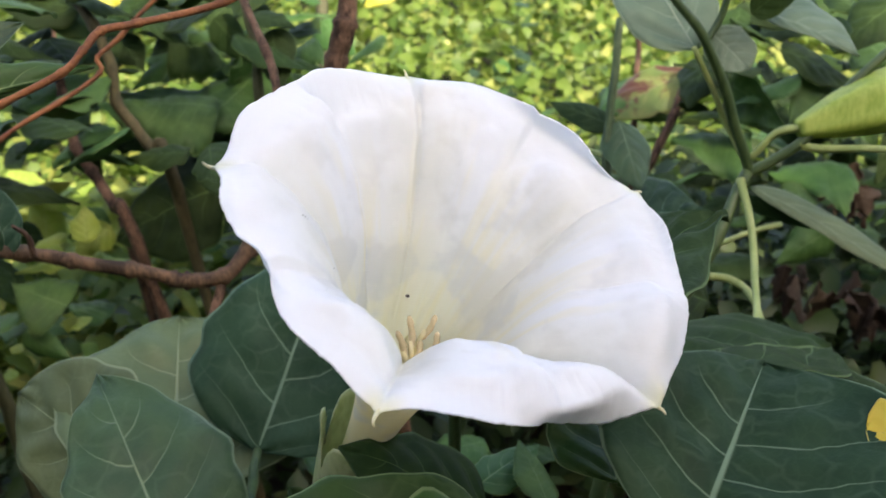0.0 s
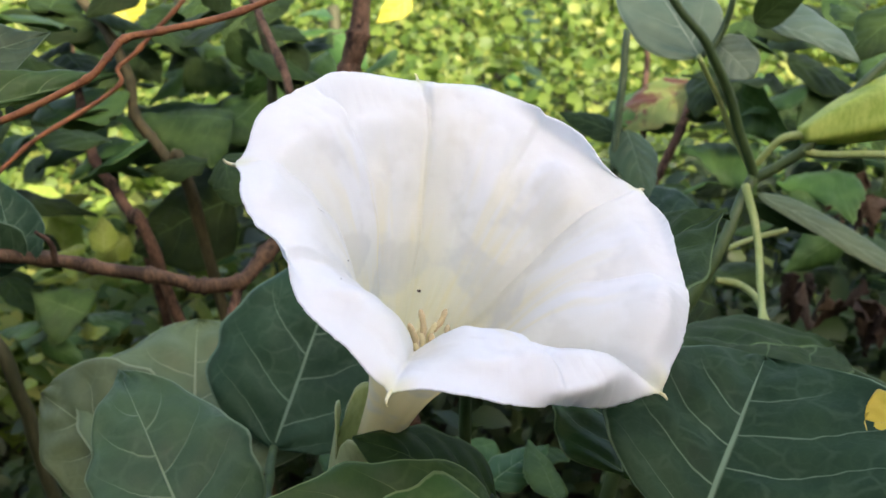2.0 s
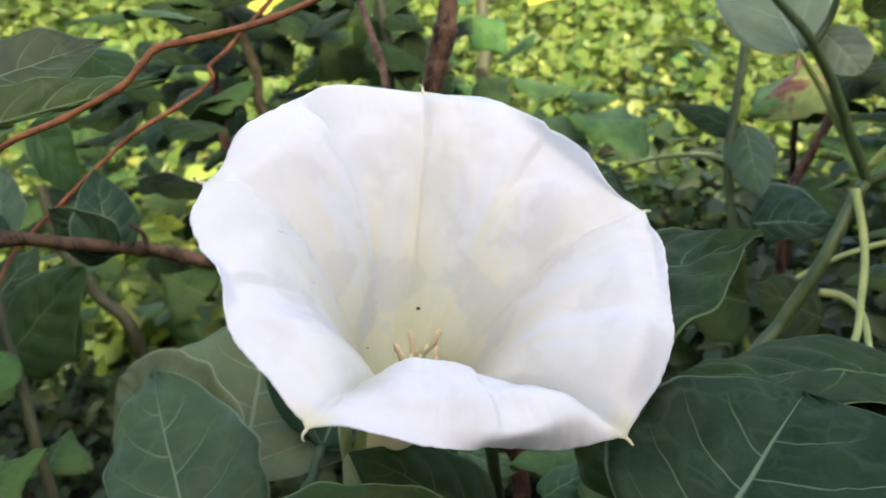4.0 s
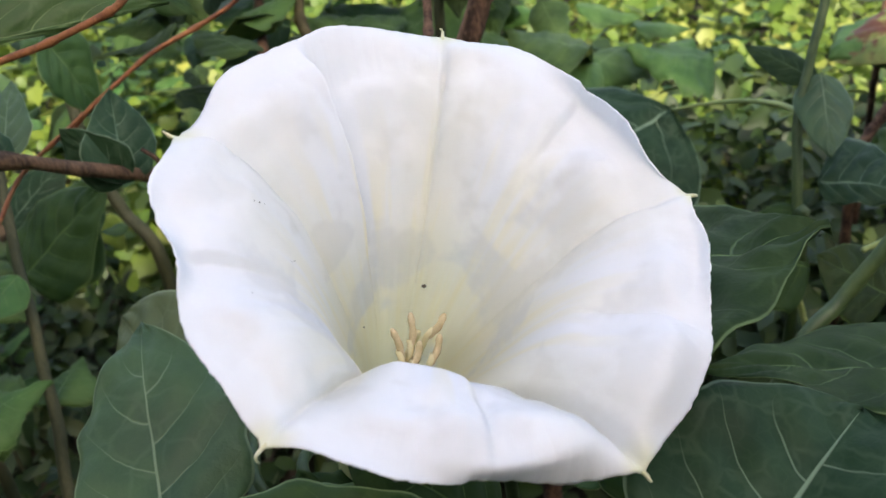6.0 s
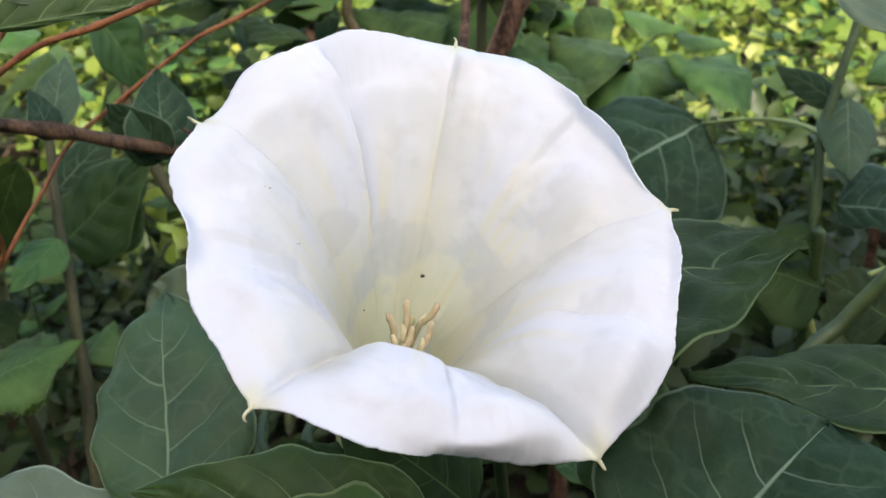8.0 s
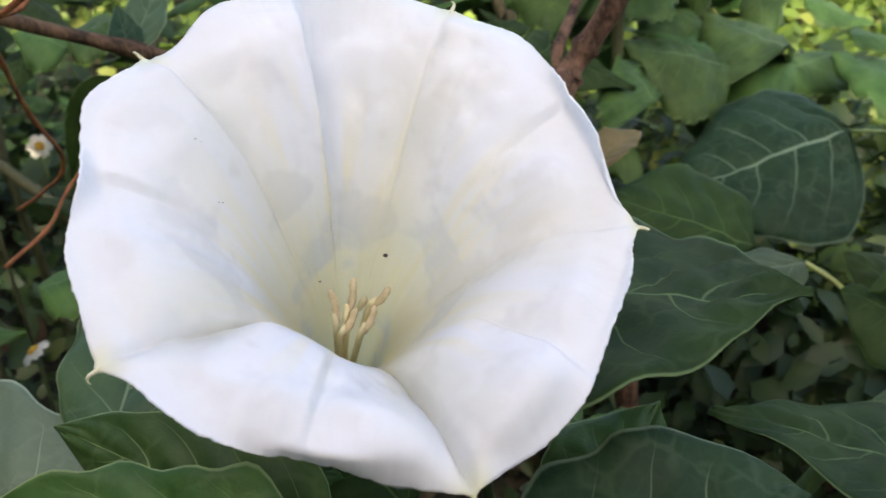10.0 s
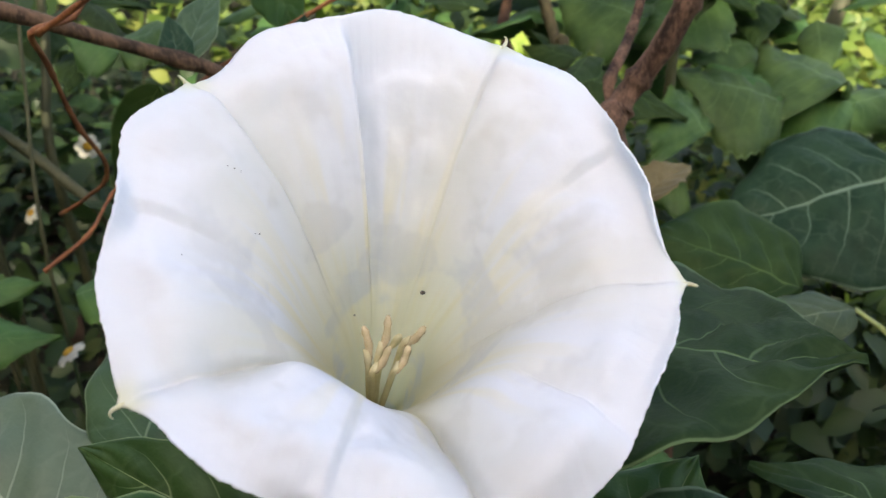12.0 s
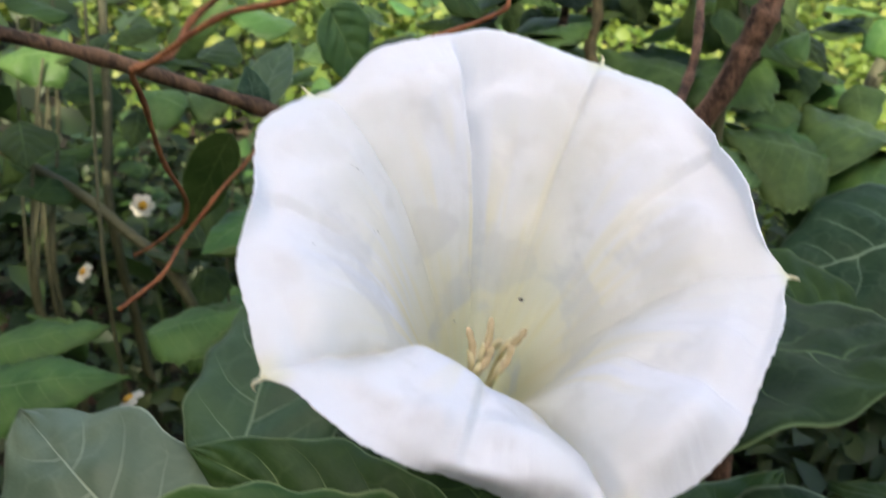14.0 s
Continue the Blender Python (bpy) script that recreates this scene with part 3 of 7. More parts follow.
# the plant that bears the flower: stems first
stalk(datura, 'stem', m_stem, [(0.0200, 0.1600, 0.0000), (0.0150, 0.1300, 0.2000), (-0.0100, 0.0850, 0.3800), (-0.0540, 0.0495, 0.4640)], 0.007, 0.0045)
stalk(datura, 'stem', m_stem, [(0.0200, 0.1600, 0.0500), (0.1025, 0.2293, 0.3841), (0.1364, 0.2599, 0.4467), (0.1579, 0.2749, 0.4862), (0.1768, 0.2967, 0.5157)], 0.0052, 0.0036)
stalk(datura, 'stem', m_stem, [(0.1786, 0.2975, 0.5156), (0.1623, 0.2962, 0.5571), (0.1411, 0.2922, 0.5978), (0.1200, 0.2920, 0.6238), (0.0994, 0.2958, 0.6533)], 0.0032, 0.0024)
stalk(datura, 'stem', m_stem, [(0.1411, 0.2918, 0.5969), (0.1492, 0.2963, 0.6102), (0.1531, 0.2984, 0.6254), (0.1542, 0.3033, 0.6460)], 0.0022, 0.0016)
stalk(datura, 'petiole', m_pale, [(0.1726, 0.2917, 0.5132), (0.1750, 0.2731, 0.4987), (0.1746, 0.2537, 0.4825), (0.1630, 0.2028, 0.4708), (0.1470, 0.1472, 0.4717)], 0.0026, 0.0018)
stalk(datura, 'petiole', m_pale, [(0.1786, 0.2978, 0.5162), (0.1590, 0.3004, 0.5522), (0.1343, 0.2884, 0.5947)], 0.0022, 0.0016)
stalk(datura, 'stem', m_stem, [(0.1786, 0.2975, 0.5156), (0.1916, 0.2957, 0.5254), (0.2090, 0.2943, 0.5403), (0.2324, 0.3064, 0.5641), (0.2591, 0.3186, 0.5878)], 0.0034, 0.0028)
stalk(datura, 'pedicel', m_pale, [(0.1787, 0.2976, 0.5247), (0.1917, 0.2979, 0.5407), (0.2050, 0.2965, 0.5444)], 0.002, 0.0028)
stalk(datura, 'petiole', m_pale, [(0.2040, 0.2921, 0.5358), (0.2157, 0.2909, 0.5334), (0.2502, 0.2718, 0.5402), (0.2787, 0.2482, 0.5378)], 0.0026, 0.002)
stalk(datura, 'petiole', m_pale, [(0.1544, 0.2708, 0.4586), (0.1674, 0.2678, 0.4577), (0.1755, 0.2514, 0.4559), (0.1743, 0.2145, 0.4527)], 0.0026, 0.0018)
stalk(datura, 'petiole', m_stem, [(-0.0923, 0.1089, 0.4540), (-0.0918, 0.0917, 0.4509), (-0.0832, 0.0670, 0.4466), (-0.0200, 0.0900, 0.3600)], 0.0022, 0.003)
stalk(datura, 'petiole', m_stem, [(0.0092, 0.0084, 0.5077), (-0.0031, 0.0086, 0.4862), (-0.0100, 0.0850, 0.3800)], 0.002, 0.003)
stalk(datura, 'petiole', m_stem, [(-0.0923, -0.0220, 0.5048), (-0.0800, -0.0150, 0.4760), (-0.0120, 0.0900, 0.3600)], 0.002, 0.003)
stalk(datura, 'petiole', m_stem, [(-0.1225, 0.0905, 0.4487), (-0.0954, 0.0615, 0.4357), (-0.0080, 0.1000, 0.3200)], 0.002, 0.003)
stalk(datura, 'petiole', m_stem, [(0.0743, -0.0225, 0.5190), (0.0600, -0.0150, 0.4750), (0.0000, 0.1000, 0.3300)], 0.0024, 0.003)
stalk(datura, 'petiole', m_stem, [(0.0096, 0.0461, 0.5602), (-0.0011, 0.0577, 0.5308), (0.0000, 0.1000, 0.3600)], 0.002, 0.003)
# its leaves
leaf(datura, BLADE_SAGE, (-0.0923, -0.0220, 0.5048), (-0.1401, 0.0554, 0.5354), (-0.0750, 0.0093, 0.5158), cup=-0.02, wave=0.07, blunt=0.93, other=0.92)
leaf(datura, BLADE, (-0.0931, 0.1087, 0.4535), (-0.0580, 0.1851, 0.5352), (-0.1247, 0.1401, 0.4910), cup=-0.08, wave=0.05)
leaf(datura, BLADE_GREY, (-0.1311, 0.0953, 0.4377), (-0.1454, 0.1918, 0.4814), (-0.1984, 0.1549, 0.4747), cup=0.06, wave=0.05, blunt=0.73, other=1.1)
leaf(datura, BLADE_GREY, (-0.1300, 0.0859, 0.4468), (-0.2167, 0.1383, 0.4661), (-0.1639, 0.1340, 0.4857), cup=0.01, wave=0.05, blunt=0.60, other=0.94)
stalk(datura, 'petiole', m_stem, [(-0.1250, 0.0939, 0.4332), (-0.1024, 0.0668, 0.4241), (-0.0080, 0.1000, 0.3200)], 0.002, 0.003)
leaf(datura, BLADE_DARK, (0.0092, 0.0084, 0.5077), (-0.0416, 0.0107, 0.5342), (-0.0104, 0.0334, 0.5238), cup=-0.12, wave=0.03)
leaf(datura, BLADE_LIGHT, (-0.0657, -0.0166, 0.5028), (-0.0110, -0.0015, 0.5213), (-0.0392, 0.0140, 0.5187), cup=-0.1, wave=0.04)
# the shadow lying on this leaf is put into its deeper green
leaf(datura, BLADE_DEEP, (0.1805, 0.1433, 0.4889), (0.0668, 0.1266, 0.4958), (0.1271, 0.1851, 0.4798), cup=0.04, wave=0.04, blunt=1.19, other=0.9)
leaf(datura, BLADE_DEEP, (0.2080, 0.0900, 0.4700), (0.1327, 0.1204, 0.5000), (0.1752, 0.1250, 0.4960), cup=-0.1, wave=0.04)
leaf(datura, BLADE_LIGHT, (0.0080, -0.0310, 0.5316), (-0.0862, -0.0475, 0.5357), (-0.0505, -0.0256, 0.5503), cup=-0.1, wave=0.06)
leaf(datura, BLADE_LIGHT, (0.0121, -0.0468, 0.5296), (-0.0830, -0.0896, 0.5342), (-0.0390, -0.0550, 0.5576), cup=-0.1, wave=0.1)
leaf(datura, BLADE_PALE, (-0.0785, -0.0570, 0.4821), (-0.1887, -0.0475, 0.4999), (-0.1293, -0.0199, 0.5069), cup=-0.1, wave=0.09, blunt=0.8)
leaf(datura, BLADE_DARK, (-0.0018, 0.0010, 0.4915), (-0.0618, 0.0154, 0.5101), (-0.0161, 0.0509, 0.4948), cup=-0.1, wave=0.05)
leaf(datura, BLADE_LIGHT, (0.0603, 0.0348, 0.4968), (0.0578, 0.0916, 0.5173), (0.0328, 0.0396, 0.5101), cup=-0.1, wave=0.07, blunt=1.2)
leaf(datura, BLADE_PALE, (0.1372, 0.2932, 0.5938), (0.0958, 0.3756, 0.6545), (0.0908, 0.3225, 0.6149), cup=0.04, wave=0.04, other=0.9)
leaf(datura, BLADE_PALE, (0.1502, 0.3191, 0.5963), (0.1685, 0.2950, 0.5813), (0.1675, 0.3148, 0.5988), cup=0.04, wave=0.05, blunt=0.55, other=0.95)
leaf(datura, BLADE_PALE, (0.1728, 0.3213, 0.6119), (0.2266, 0.2842, 0.5928), (0.2155, 0.3209, 0.6107), cup=-0.04, wave=0.03, blunt=0.9, other=0.25)
leaf(datura, BLADE_DARK, (0.1666, 0.2970, 0.6116), (0.1978, 0.2991, 0.6377), (0.1888, 0.2992, 0.6158), cup=-0.1, wave=0.03)
leaf(datura, BLADE_SAGE, (-0.2254, 0.0923, 0.6375), (-0.1779, 0.1433, 0.6482), (-0.2069, 0.1346, 0.6553), cup=0.1, wave=0.06)
leaf(datura, BLADE_LIGHT, (-0.2193, 0.0811, 0.6244), (-0.1472, 0.1307, 0.6324), (-0.1799, 0.1181, 0.6443), cup=-0.1, wave=0.1, other=0.15)
leaf(datura, BLADE_GREY, (0.2220, 0.4215, 0.4534), (0.3279, 0.3563, 0.4110), (0.2794, 0.4037, 0.4394), cup=-0.1, wave=0.03, blunt=0.6, other=0.5)
leaf(datura, BLADE_DARK, (0.2159, 0.4326, 0.4421), (0.2856, 0.4034, 0.4276), (0.2555, 0.4123, 0.4233), cup=-0.1, wave=0.03, blunt=0.7, other=0.3)
stalk(datura, 'petiole', m_pale, [(0.2114, 0.3183, 0.4704), (0.1912, 0.3162, 0.4664), (0.1683, 0.3036, 0.4636), (0.1442, 0.2890, 0.4569)], 0.0020, 0.0016)
leaf(datura, BLADE_DEEP, (0.0096, 0.0461, 0.5602), (0.0975, 0.0700, 0.5965), (0.0966, 0.0070, 0.6004), cup=-0.02, wave=0.06, blunt=1.1, other=1.11)
leaf(datura, BLADE_OLIVE, (0.0485, 0.3718, 0.4097), (-0.0031, 0.3063, 0.4085), (0.0177, 0.3673, 0.4118), cup=-0.12, wave=0.06, blunt=0.7)
leaf(datura, BLADE_DARK, (0.0164, 0.3767, 0.4066), (-0.0718, 0.3477, 0.4262), (-0.0318, 0.4101, 0.4331), cup=-0.15, wave=0.05, blunt=0.8, other=0.6)
stalk(datura, 'petiole', m_pale, [(0.0485, 0.3718, 0.4097), (0.0725, 0.3750, 0.3982), (0.1033, 0.3731, 0.3749), (0.1251, 0.3761, 0.3647), (0.1500, 0.3900, 0.2600), (0.1350, 0.4600, 0.1500)], 0.0015, 0.0026)
leaf(datura, BLADE_DARK, (0.1623, 0.2918, 0.4283), (0.1241, 0.2946, 0.4505), (0.1458, 0.3219, 0.4490), cup=-0.1, wave=0.04)
leaf(datura, BLADE, (0.0743, -0.0225, 0.5190), (0.1154, 0.0526, 0.5449), (0.0505, 0.0210, 0.5315), cup=0.20, wave=0.05, blunt=0.62, other=1.85)
leaf(datura, BLADE_LIGHT, (0.0105, 0.1334, 0.4122), (0.0448, 0.1650, 0.4157), (0.0173, 0.1583, 0.4152), cup=-0.12, wave=0.06)
leaf(datura, SERRATE, (0.0452, 0.1174, 0.4163), (0.0331, 0.1567, 0.4236), (0.0485, 0.1405, 0.4165), cup=-0.12, wave=0.06)
leaf(datura, BLADE_DARK, (-0.0220, 0.1523, 0.3911), (-0.0526, 0.1718, 0.3975), (-0.0300, 0.1747, 0.3929), cup=-0.12, wave=0.06)
leaf(datura, SERRATE, (0.0186, 0.2258, 0.3699), (-0.0183, 0.2120, 0.3688), (-0.0003, 0.2432, 0.3645), cup=-0.12, wave=0.06)
leaf(datura, BLADE_LIGHT, (-0.0516, 0.2169, 0.3703), (-0.0130, 0.2091, 0.3650), (-0.0363, 0.2377, 0.3629), cup=-0.12, wave=0.06)
leaf(datura, BLADE_DARK, (0.0477, 0.2112, 0.3780), (0.0253, 0.1855, 0.3731), (0.0319, 0.2253, 0.3653), cup=-0.12, wave=0.06)
leaf(datura, SERRATE, (-0.0585, 0.1512, 0.3983), (-0.0815, 0.1755, 0.4055), (-0.0637, 0.1730, 0.3981), cup=-0.12, wave=0.06)
# taller weed behind with upright leaves
stalk(weed_tall, 'stem', m_stem, [(0.1221, 0.4611, 0.5678), (0.1144, 0.4288, 0.5095), (0.1104, 0.4127, 0.4803), (0.1170, 0.3859, 0.4262), (0.1234, 0.3816, 0.3930), (0.1350, 0.4600, 0.0200)], 0.0028, 0.0040)
stalk(weed_tall, 'petiole', m_pale, [(0.1117, 0.4129, 0.4802), (0.0928, 0.4399, 0.4738), (0.0629, 0.5090, 0.4427), (0.0242, 0.5618, 0.4095)], 0.0020, 0.0014)
leaf(weed_tall, BLADE, (0.0242, 0.5618, 0.4095), (-0.0755, 0.4753, 0.3636), (-0.0514, 0.5917, 0.4227), cup=-0.15, wave=0.04)
leaf(weed_tall, BLADE_DEEP, (0.1179, 0.4261, 0.4975), (0.0742, 0.4654, 0.5044), (0.1030, 0.4520, 0.5067), cup=-0.15, wave=0.04, blunt=0.9)
leaf(weed_tall, BLADE_SAGE, (0.1218, 0.4297, 0.5012), (0.1305, 0.3752, 0.4700), (0.1414, 0.4190, 0.4944), cup=-0.2, wave=0.05)
leaf(weed_tall, BLADE, (0.1273, 0.3959, 0.4407), (0.1832, 0.3898, 0.4485), (0.1506, 0.4344, 0.4601), cup=-0.15, wave=0.05, other=0.4)
leaf(weed_tall, BLADE_DARK, (0.1170, 0.3859, 0.4262), (0.0886, 0.3606, 0.4124), (0.1074, 0.3643, 0.4111), cup=-0.15, wave=0.05)
leaf(weed_tall, BLADE_DARK, (0.1258, 0.3912, 0.3926), (0.0658, 0.3858, 0.4188), (0.1010, 0.4168, 0.4077), cup=-0.15, wave=0.04)
leaf(weed_tall, BLADE_DARK, (0.1291, 0.3756, 0.3902), (0.0741, 0.3620, 0.4075), (0.0986, 0.4031, 0.4127), cup=-0.15, wave=0.04)
# woody shrub: trunk, branch and side stems
stalk(shrub, 'trunk', m_bark, [(-0.0544, 0.3640, 0.6770), (-0.0604, 0.3398, 0.6294), (-0.0642, 0.3296, 0.5984), (-0.0700, 0.3294, 0.5761), (-0.0870, 0.3215, 0.5306), (-0.0915, 0.3112, 0.5147), (-0.0875, 0.3020, 0.4915), (-0.0400, 0.3400, 0.3000), (-0.0200, 0.3700, -0.0200)], 0.0060, 0.0074, knots=0.14)
stalk(shrub, 'side_stem', m_bark, [(-0.1596, 0.4549, 0.6118), (-0.1231, 0.3833, 0.5659), (-0.1119, 0.3564, 0.5419), (-0.1043, 0.3186, 0.5253), (-0.0932, 0.3100, 0.5111)], 0.0026, 0.0036, knots=0.1)
stalk(shrub2, 'side_stem', m_branch, [(-0.3309, 0.5936, 0.5696), (-0.2930, 0.5557, 0.5380), (-0.2791, 0.5401, 0.5065), (-0.2745, 0.5276, 0.4813), (-0.2605, 0.5193, 0.4644), (-0.2432, 0.5093, 0.4442), (-0.2255, 0.4964, 0.4181), (-0.1700, 0.5000, -0.0200)], 0.0042, 0.0052, knots=0.1)
stalk(shrub, 'branch', m_limb, [(-0.4200, -0.1000, 0.6400), (-0.3500, 0.0200, 0.6000), (-0.3120, 0.0900, 0.5720), (-0.2770, 0.1640, 0.5340), (-0.2423, 0.2402, 0.4891), (-0.2191, 0.2474, 0.4813), (-0.1881, 0.2495, 0.4743), (-0.1645, 0.2556, 0.4642)], 0.0034, 0.0046, knots=0.14)
stalk(shrub, 'branch', m_limb, [(-0.1675, 0.2550, 0.4653), (-0.1578, 0.2554, 0.4639), (-0.1361, 0.2568, 0.4666), (-0.1221, 0.2685, 0.4786), (-0.0905, 0.2991, 0.5056), (-0.0915, 0.3112, 0.5147)], 0.0047, 0.0052, knots=0.14)
stalk(shrub, 'twig', m_bark, [(-0.1361, 0.2568, 0.4666), (-0.1395, 0.2489, 0.4511), (-0.1438, 0.2413, 0.4363), (-0.1478, 0.2247, 0.4036)], 0.003, 0.003, knots=0.1)
stalk(shrub, 'twig', m_bark, [(-0.2358, 0.2352, 0.4902), (-0.2349, 0.2312, 0.5045), (-0.2400, 0.2250, 0.5144)], 0.002, 0.001)
stalk(shrub2, 'side_stem', m_bark, [(-0.4173, 0.7923, 0.5264), (-0.4094, 0.7650, 0.4507), (-0.3957, 0.7472, 0.4026), (-0.3864, 0.7275, 0.3551), (-0.3537, 0.7045, 0.3101), (-0.3299, 0.6802, 0.2624), (-0.3199, 0.6902, 0.1312), (-0.3099, 0.7002, -0.0200)], 0.0044, 0.0062, knots=0.1)
stalk(shrub2, 'side_stem', m_bark, [(-0.3858, 0.6868, 0.5556), (-0.3625, 0.6365, 0.4992), (-0.3449, 0.5965, 0.4637), (-0.3252, 0.5575, 0.4299), (-0.3085, 0.5390, 0.4150), (-0.2843, 0.5162, 0.3913), (-0.2634, 0.4932, 0.3675), (-0.2000, 0.5300, -0.0200)], 0.0040, 0.0052, knots=0.12)
stalk(shrub2, 'side_stem', m_greenbark, [(-0.1750, 0.5848, 0.5706), (-0.1680, 0.5677, 0.5371), (-0.1609, 0.5570, 0.5162), (-0.1586, 0.5379, 0.4786), (-0.1486, 0.5479, 0.2393), (-0.1386, 0.5579, -0.0200)], 0.0035, 0.005)
stalk(shrub2, 'side_stem', m_greenbark, [(-0.1651, 1.0379, 0.4561), (-0.1554, 1.0058, 0.3917), (-0.1567, 0.9781, 0.3409), (-0.1467, 0.9881, 0.1704), (-0.1367, 0.9981, -0.0200)], 0.008, 0.01)
stalk(shrub2, 'twig', m_bark, [(0.2052, 0.8263, 0.4829), (0.2052, 0.8052, 0.4415), (0.2021, 0.7874, 0.4066), (0.2121, 0.7974, 0.2033), (0.2221, 0.8074, -0.0200)], 0.003, 0.004)
stalk(shrub2, 'twig', m_bark, [(0.2415, 0.7038, 0.4629), (0.2193, 0.6786, 0.4134), (0.1970, 0.6584, 0.3737), (0.1804, 0.6357, 0.3292), (0.1904, 0.6457, 0.1646), (0.2004, 0.6557, -0.0200)], 0.004, 0.005, knots=0.1)
stalk(shrub2, 'side_stem', m_greenbark, [(-0.3578, 0.2515, 0.4953), (-0.3382, 0.2197, 0.4545), (-0.3112, 0.1858, 0.4062), (-0.2941, 0.1614, 0.3590), (-0.2776, 0.1330, 0.3060), (-0.2616, 0.1006, 0.2471)], 0.0028, 0.0042)
leaf(shrub, BLADE, (-0.2518, 0.2192, 0.4948), (-0.2647, 0.2450, 0.5406), (-0.2467, 0.2516, 0.5193), cup=0.1, wave=0.05)
leaf(shrub, BLADE, (-0.2496, 0.2210, 0.4961), (-0.2824, 0.2147, 0.5276), (-0.2783, 0.2119, 0.5021), cup=0.1, wave=0.05)
leaf(shrub, BLADE, (-0.2765, 0.1617, 0.5299), (-0.2875, 0.1664, 0.5553), (-0.2787, 0.1734, 0.5407), cup=0.1, wave=0.05)
leaf(shrub, BLADE_SAGE, (-0.2773, 0.1631, 0.5326), (-0.3024, 0.2130, 0.5573), (-0.2761, 0.1895, 0.5435), cup=0.1, wave=0.05)
leaf(shrub, BLADE, (-0.3002, 0.1906, 0.5277), (-0.3087, 0.1795, 0.5253), (-0.3039, 0.1820, 0.5166), cup=0.1, wave=0.05)
leaf(shrub2, BLADE_DARK, (-0.3821, 0.2671, 0.3849), (-0.3296, 0.3002, 0.4437), (-0.3986, 0.3045, 0.4141), cup=-0.1, wave=0.05)
leaf(shrub2, BLADE_MID, (-0.3238, 0.1988, 0.4380), (-0.3344, 0.1592, 0.4217), (-0.3436, 0.1888, 0.4343), cup=-0.1, wave=0.06)
leaf(shrub, BLADE_MID, (-0.3014, 0.2466, 0.5675), (-0.2901, 0.2664, 0.5135), (-0.2942, 0.2819, 0.5384), cup=0.1, wave=0.05)
leaf(shrub, BLADE_DARK, (-0.3272, 0.1852, 0.4964), (-0.3626, 0.1684, 0.4209), (-0.3295, 0.1827, 0.4568), cup=0.1, wave=0.05)
leaf(shrub2, BLADE_DARK, (-0.2060, 0.5564, 0.3938), (-0.3010, 0.5360, 0.3537), (-0.2773, 0.5910, 0.3957), cup=-0.12, wave=0.05)
leaf(shrub2, SERRATE, (-0.2099, 0.6937, 0.3990), (-0.3443, 0.7393, 0.4224), (-0.2739, 0.7570, 0.4350), cup=-0.23, wave=0.08, blunt=1.25)
leaf(shrub2, SERRATE, (-0.2754, 0.7164, 0.4876), (-0.2247, 0.7526, 0.4484), (-0.2480, 0.7711, 0.4848), cup=-0.28, wave=0.08, blunt=1.25)
leaf(shrub2, SERRATE, (-0.1722, 0.6671, 0.5009), (-0.2092, 0.6455, 0.4586), (-0.1754, 0.7013, 0.4579), cup=-0.28, wave=0.08, blunt=1.25)
leaf(shrub2, SERRATE, (-0.1122, 0.5662, 0.5232), (-0.1406, 0.5577, 0.5064), (-0.1244, 0.5881, 0.5221), cup=-0.28, wave=0.08, blunt=1.25)
leaf(shrub2, SERRATE, (-0.3035, 0.5451, 0.3715), (-0.3336, 0.5371, 0.3559), (-0.3136, 0.5496, 0.3805), cup=-0.28, wave=0.08, blunt=1.25)
leaf(shrub2, SERRATE, (-0.0476, 0.6794, 0.4017), (-0.1894, 0.6168, 0.4069), (-0.1379, 0.7184, 0.3990), cup=-0.28, wave=0.08, blunt=1.25)
leaf(shrub2, SERRATE, (-0.0357, 0.7967, 0.3744), (-0.0910, 0.6827, 0.3705), (-0.0733, 0.8150, 0.3743), cup=-0.28, wave=0.08, blunt=1.25)
leaf(shrub2, SERRATE, (-0.1517, 0.6860, 0.4243), (-0.1720, 0.6131, 0.4235), (-0.1874, 0.6925, 0.4261), cup=-0.28, wave=0.08, blunt=1.25)
leaf(shrub2, SERRATE, (-0.1211, 0.5156, 0.3700), (-0.1486, 0.4896, 0.3611), (-0.1466, 0.5345, 0.3784), cup=-0.28, wave=0.08, blunt=1.25)
leaf(shrub2, SERRATE, (-0.0512, 0.6251, 0.3743), (-0.1172, 0.5808, 0.3748), (-0.1050, 0.6761, 0.3740), cup=-0.28, wave=0.08, blunt=1.25)
leaf(shrub2, SERRATE, (-0.2034, 0.5833, 0.4613), (-0.2904, 0.5714, 0.4649), (-0.2686, 0.6264, 0.4731), cup=-0.28, wave=0.08, blunt=1.25)
leaf(shrub2, SERRATE, (-0.1804, 0.6628, 0.4665), (-0.2285, 0.5801, 0.4360), (-0.2318, 0.6766, 0.4644), cup=-0.28, wave=0.08, blunt=1.25)
leaf(shrub2, SERRATE, (-0.0861, 0.6074, 0.4175), (-0.1632, 0.5555, 0.4320), (-0.1466, 0.6405, 0.4307), cup=-0.28, wave=0.08, blunt=1.25)
leaf(shrub2, SERRATE, (-0.0530, 0.6528, 0.4233), (-0.1331, 0.6637, 0.4363), (-0.1091, 0.7344, 0.4280), cup=-0.28, wave=0.08, blunt=1.25)
leaf(shrub2, SERRATE, (-0.1132, 0.5237, 0.4091), (-0.1513, 0.5249, 0.4362), (-0.1356, 0.5834, 0.4162), cup=-0.28, wave=0.08, blunt=1.25)
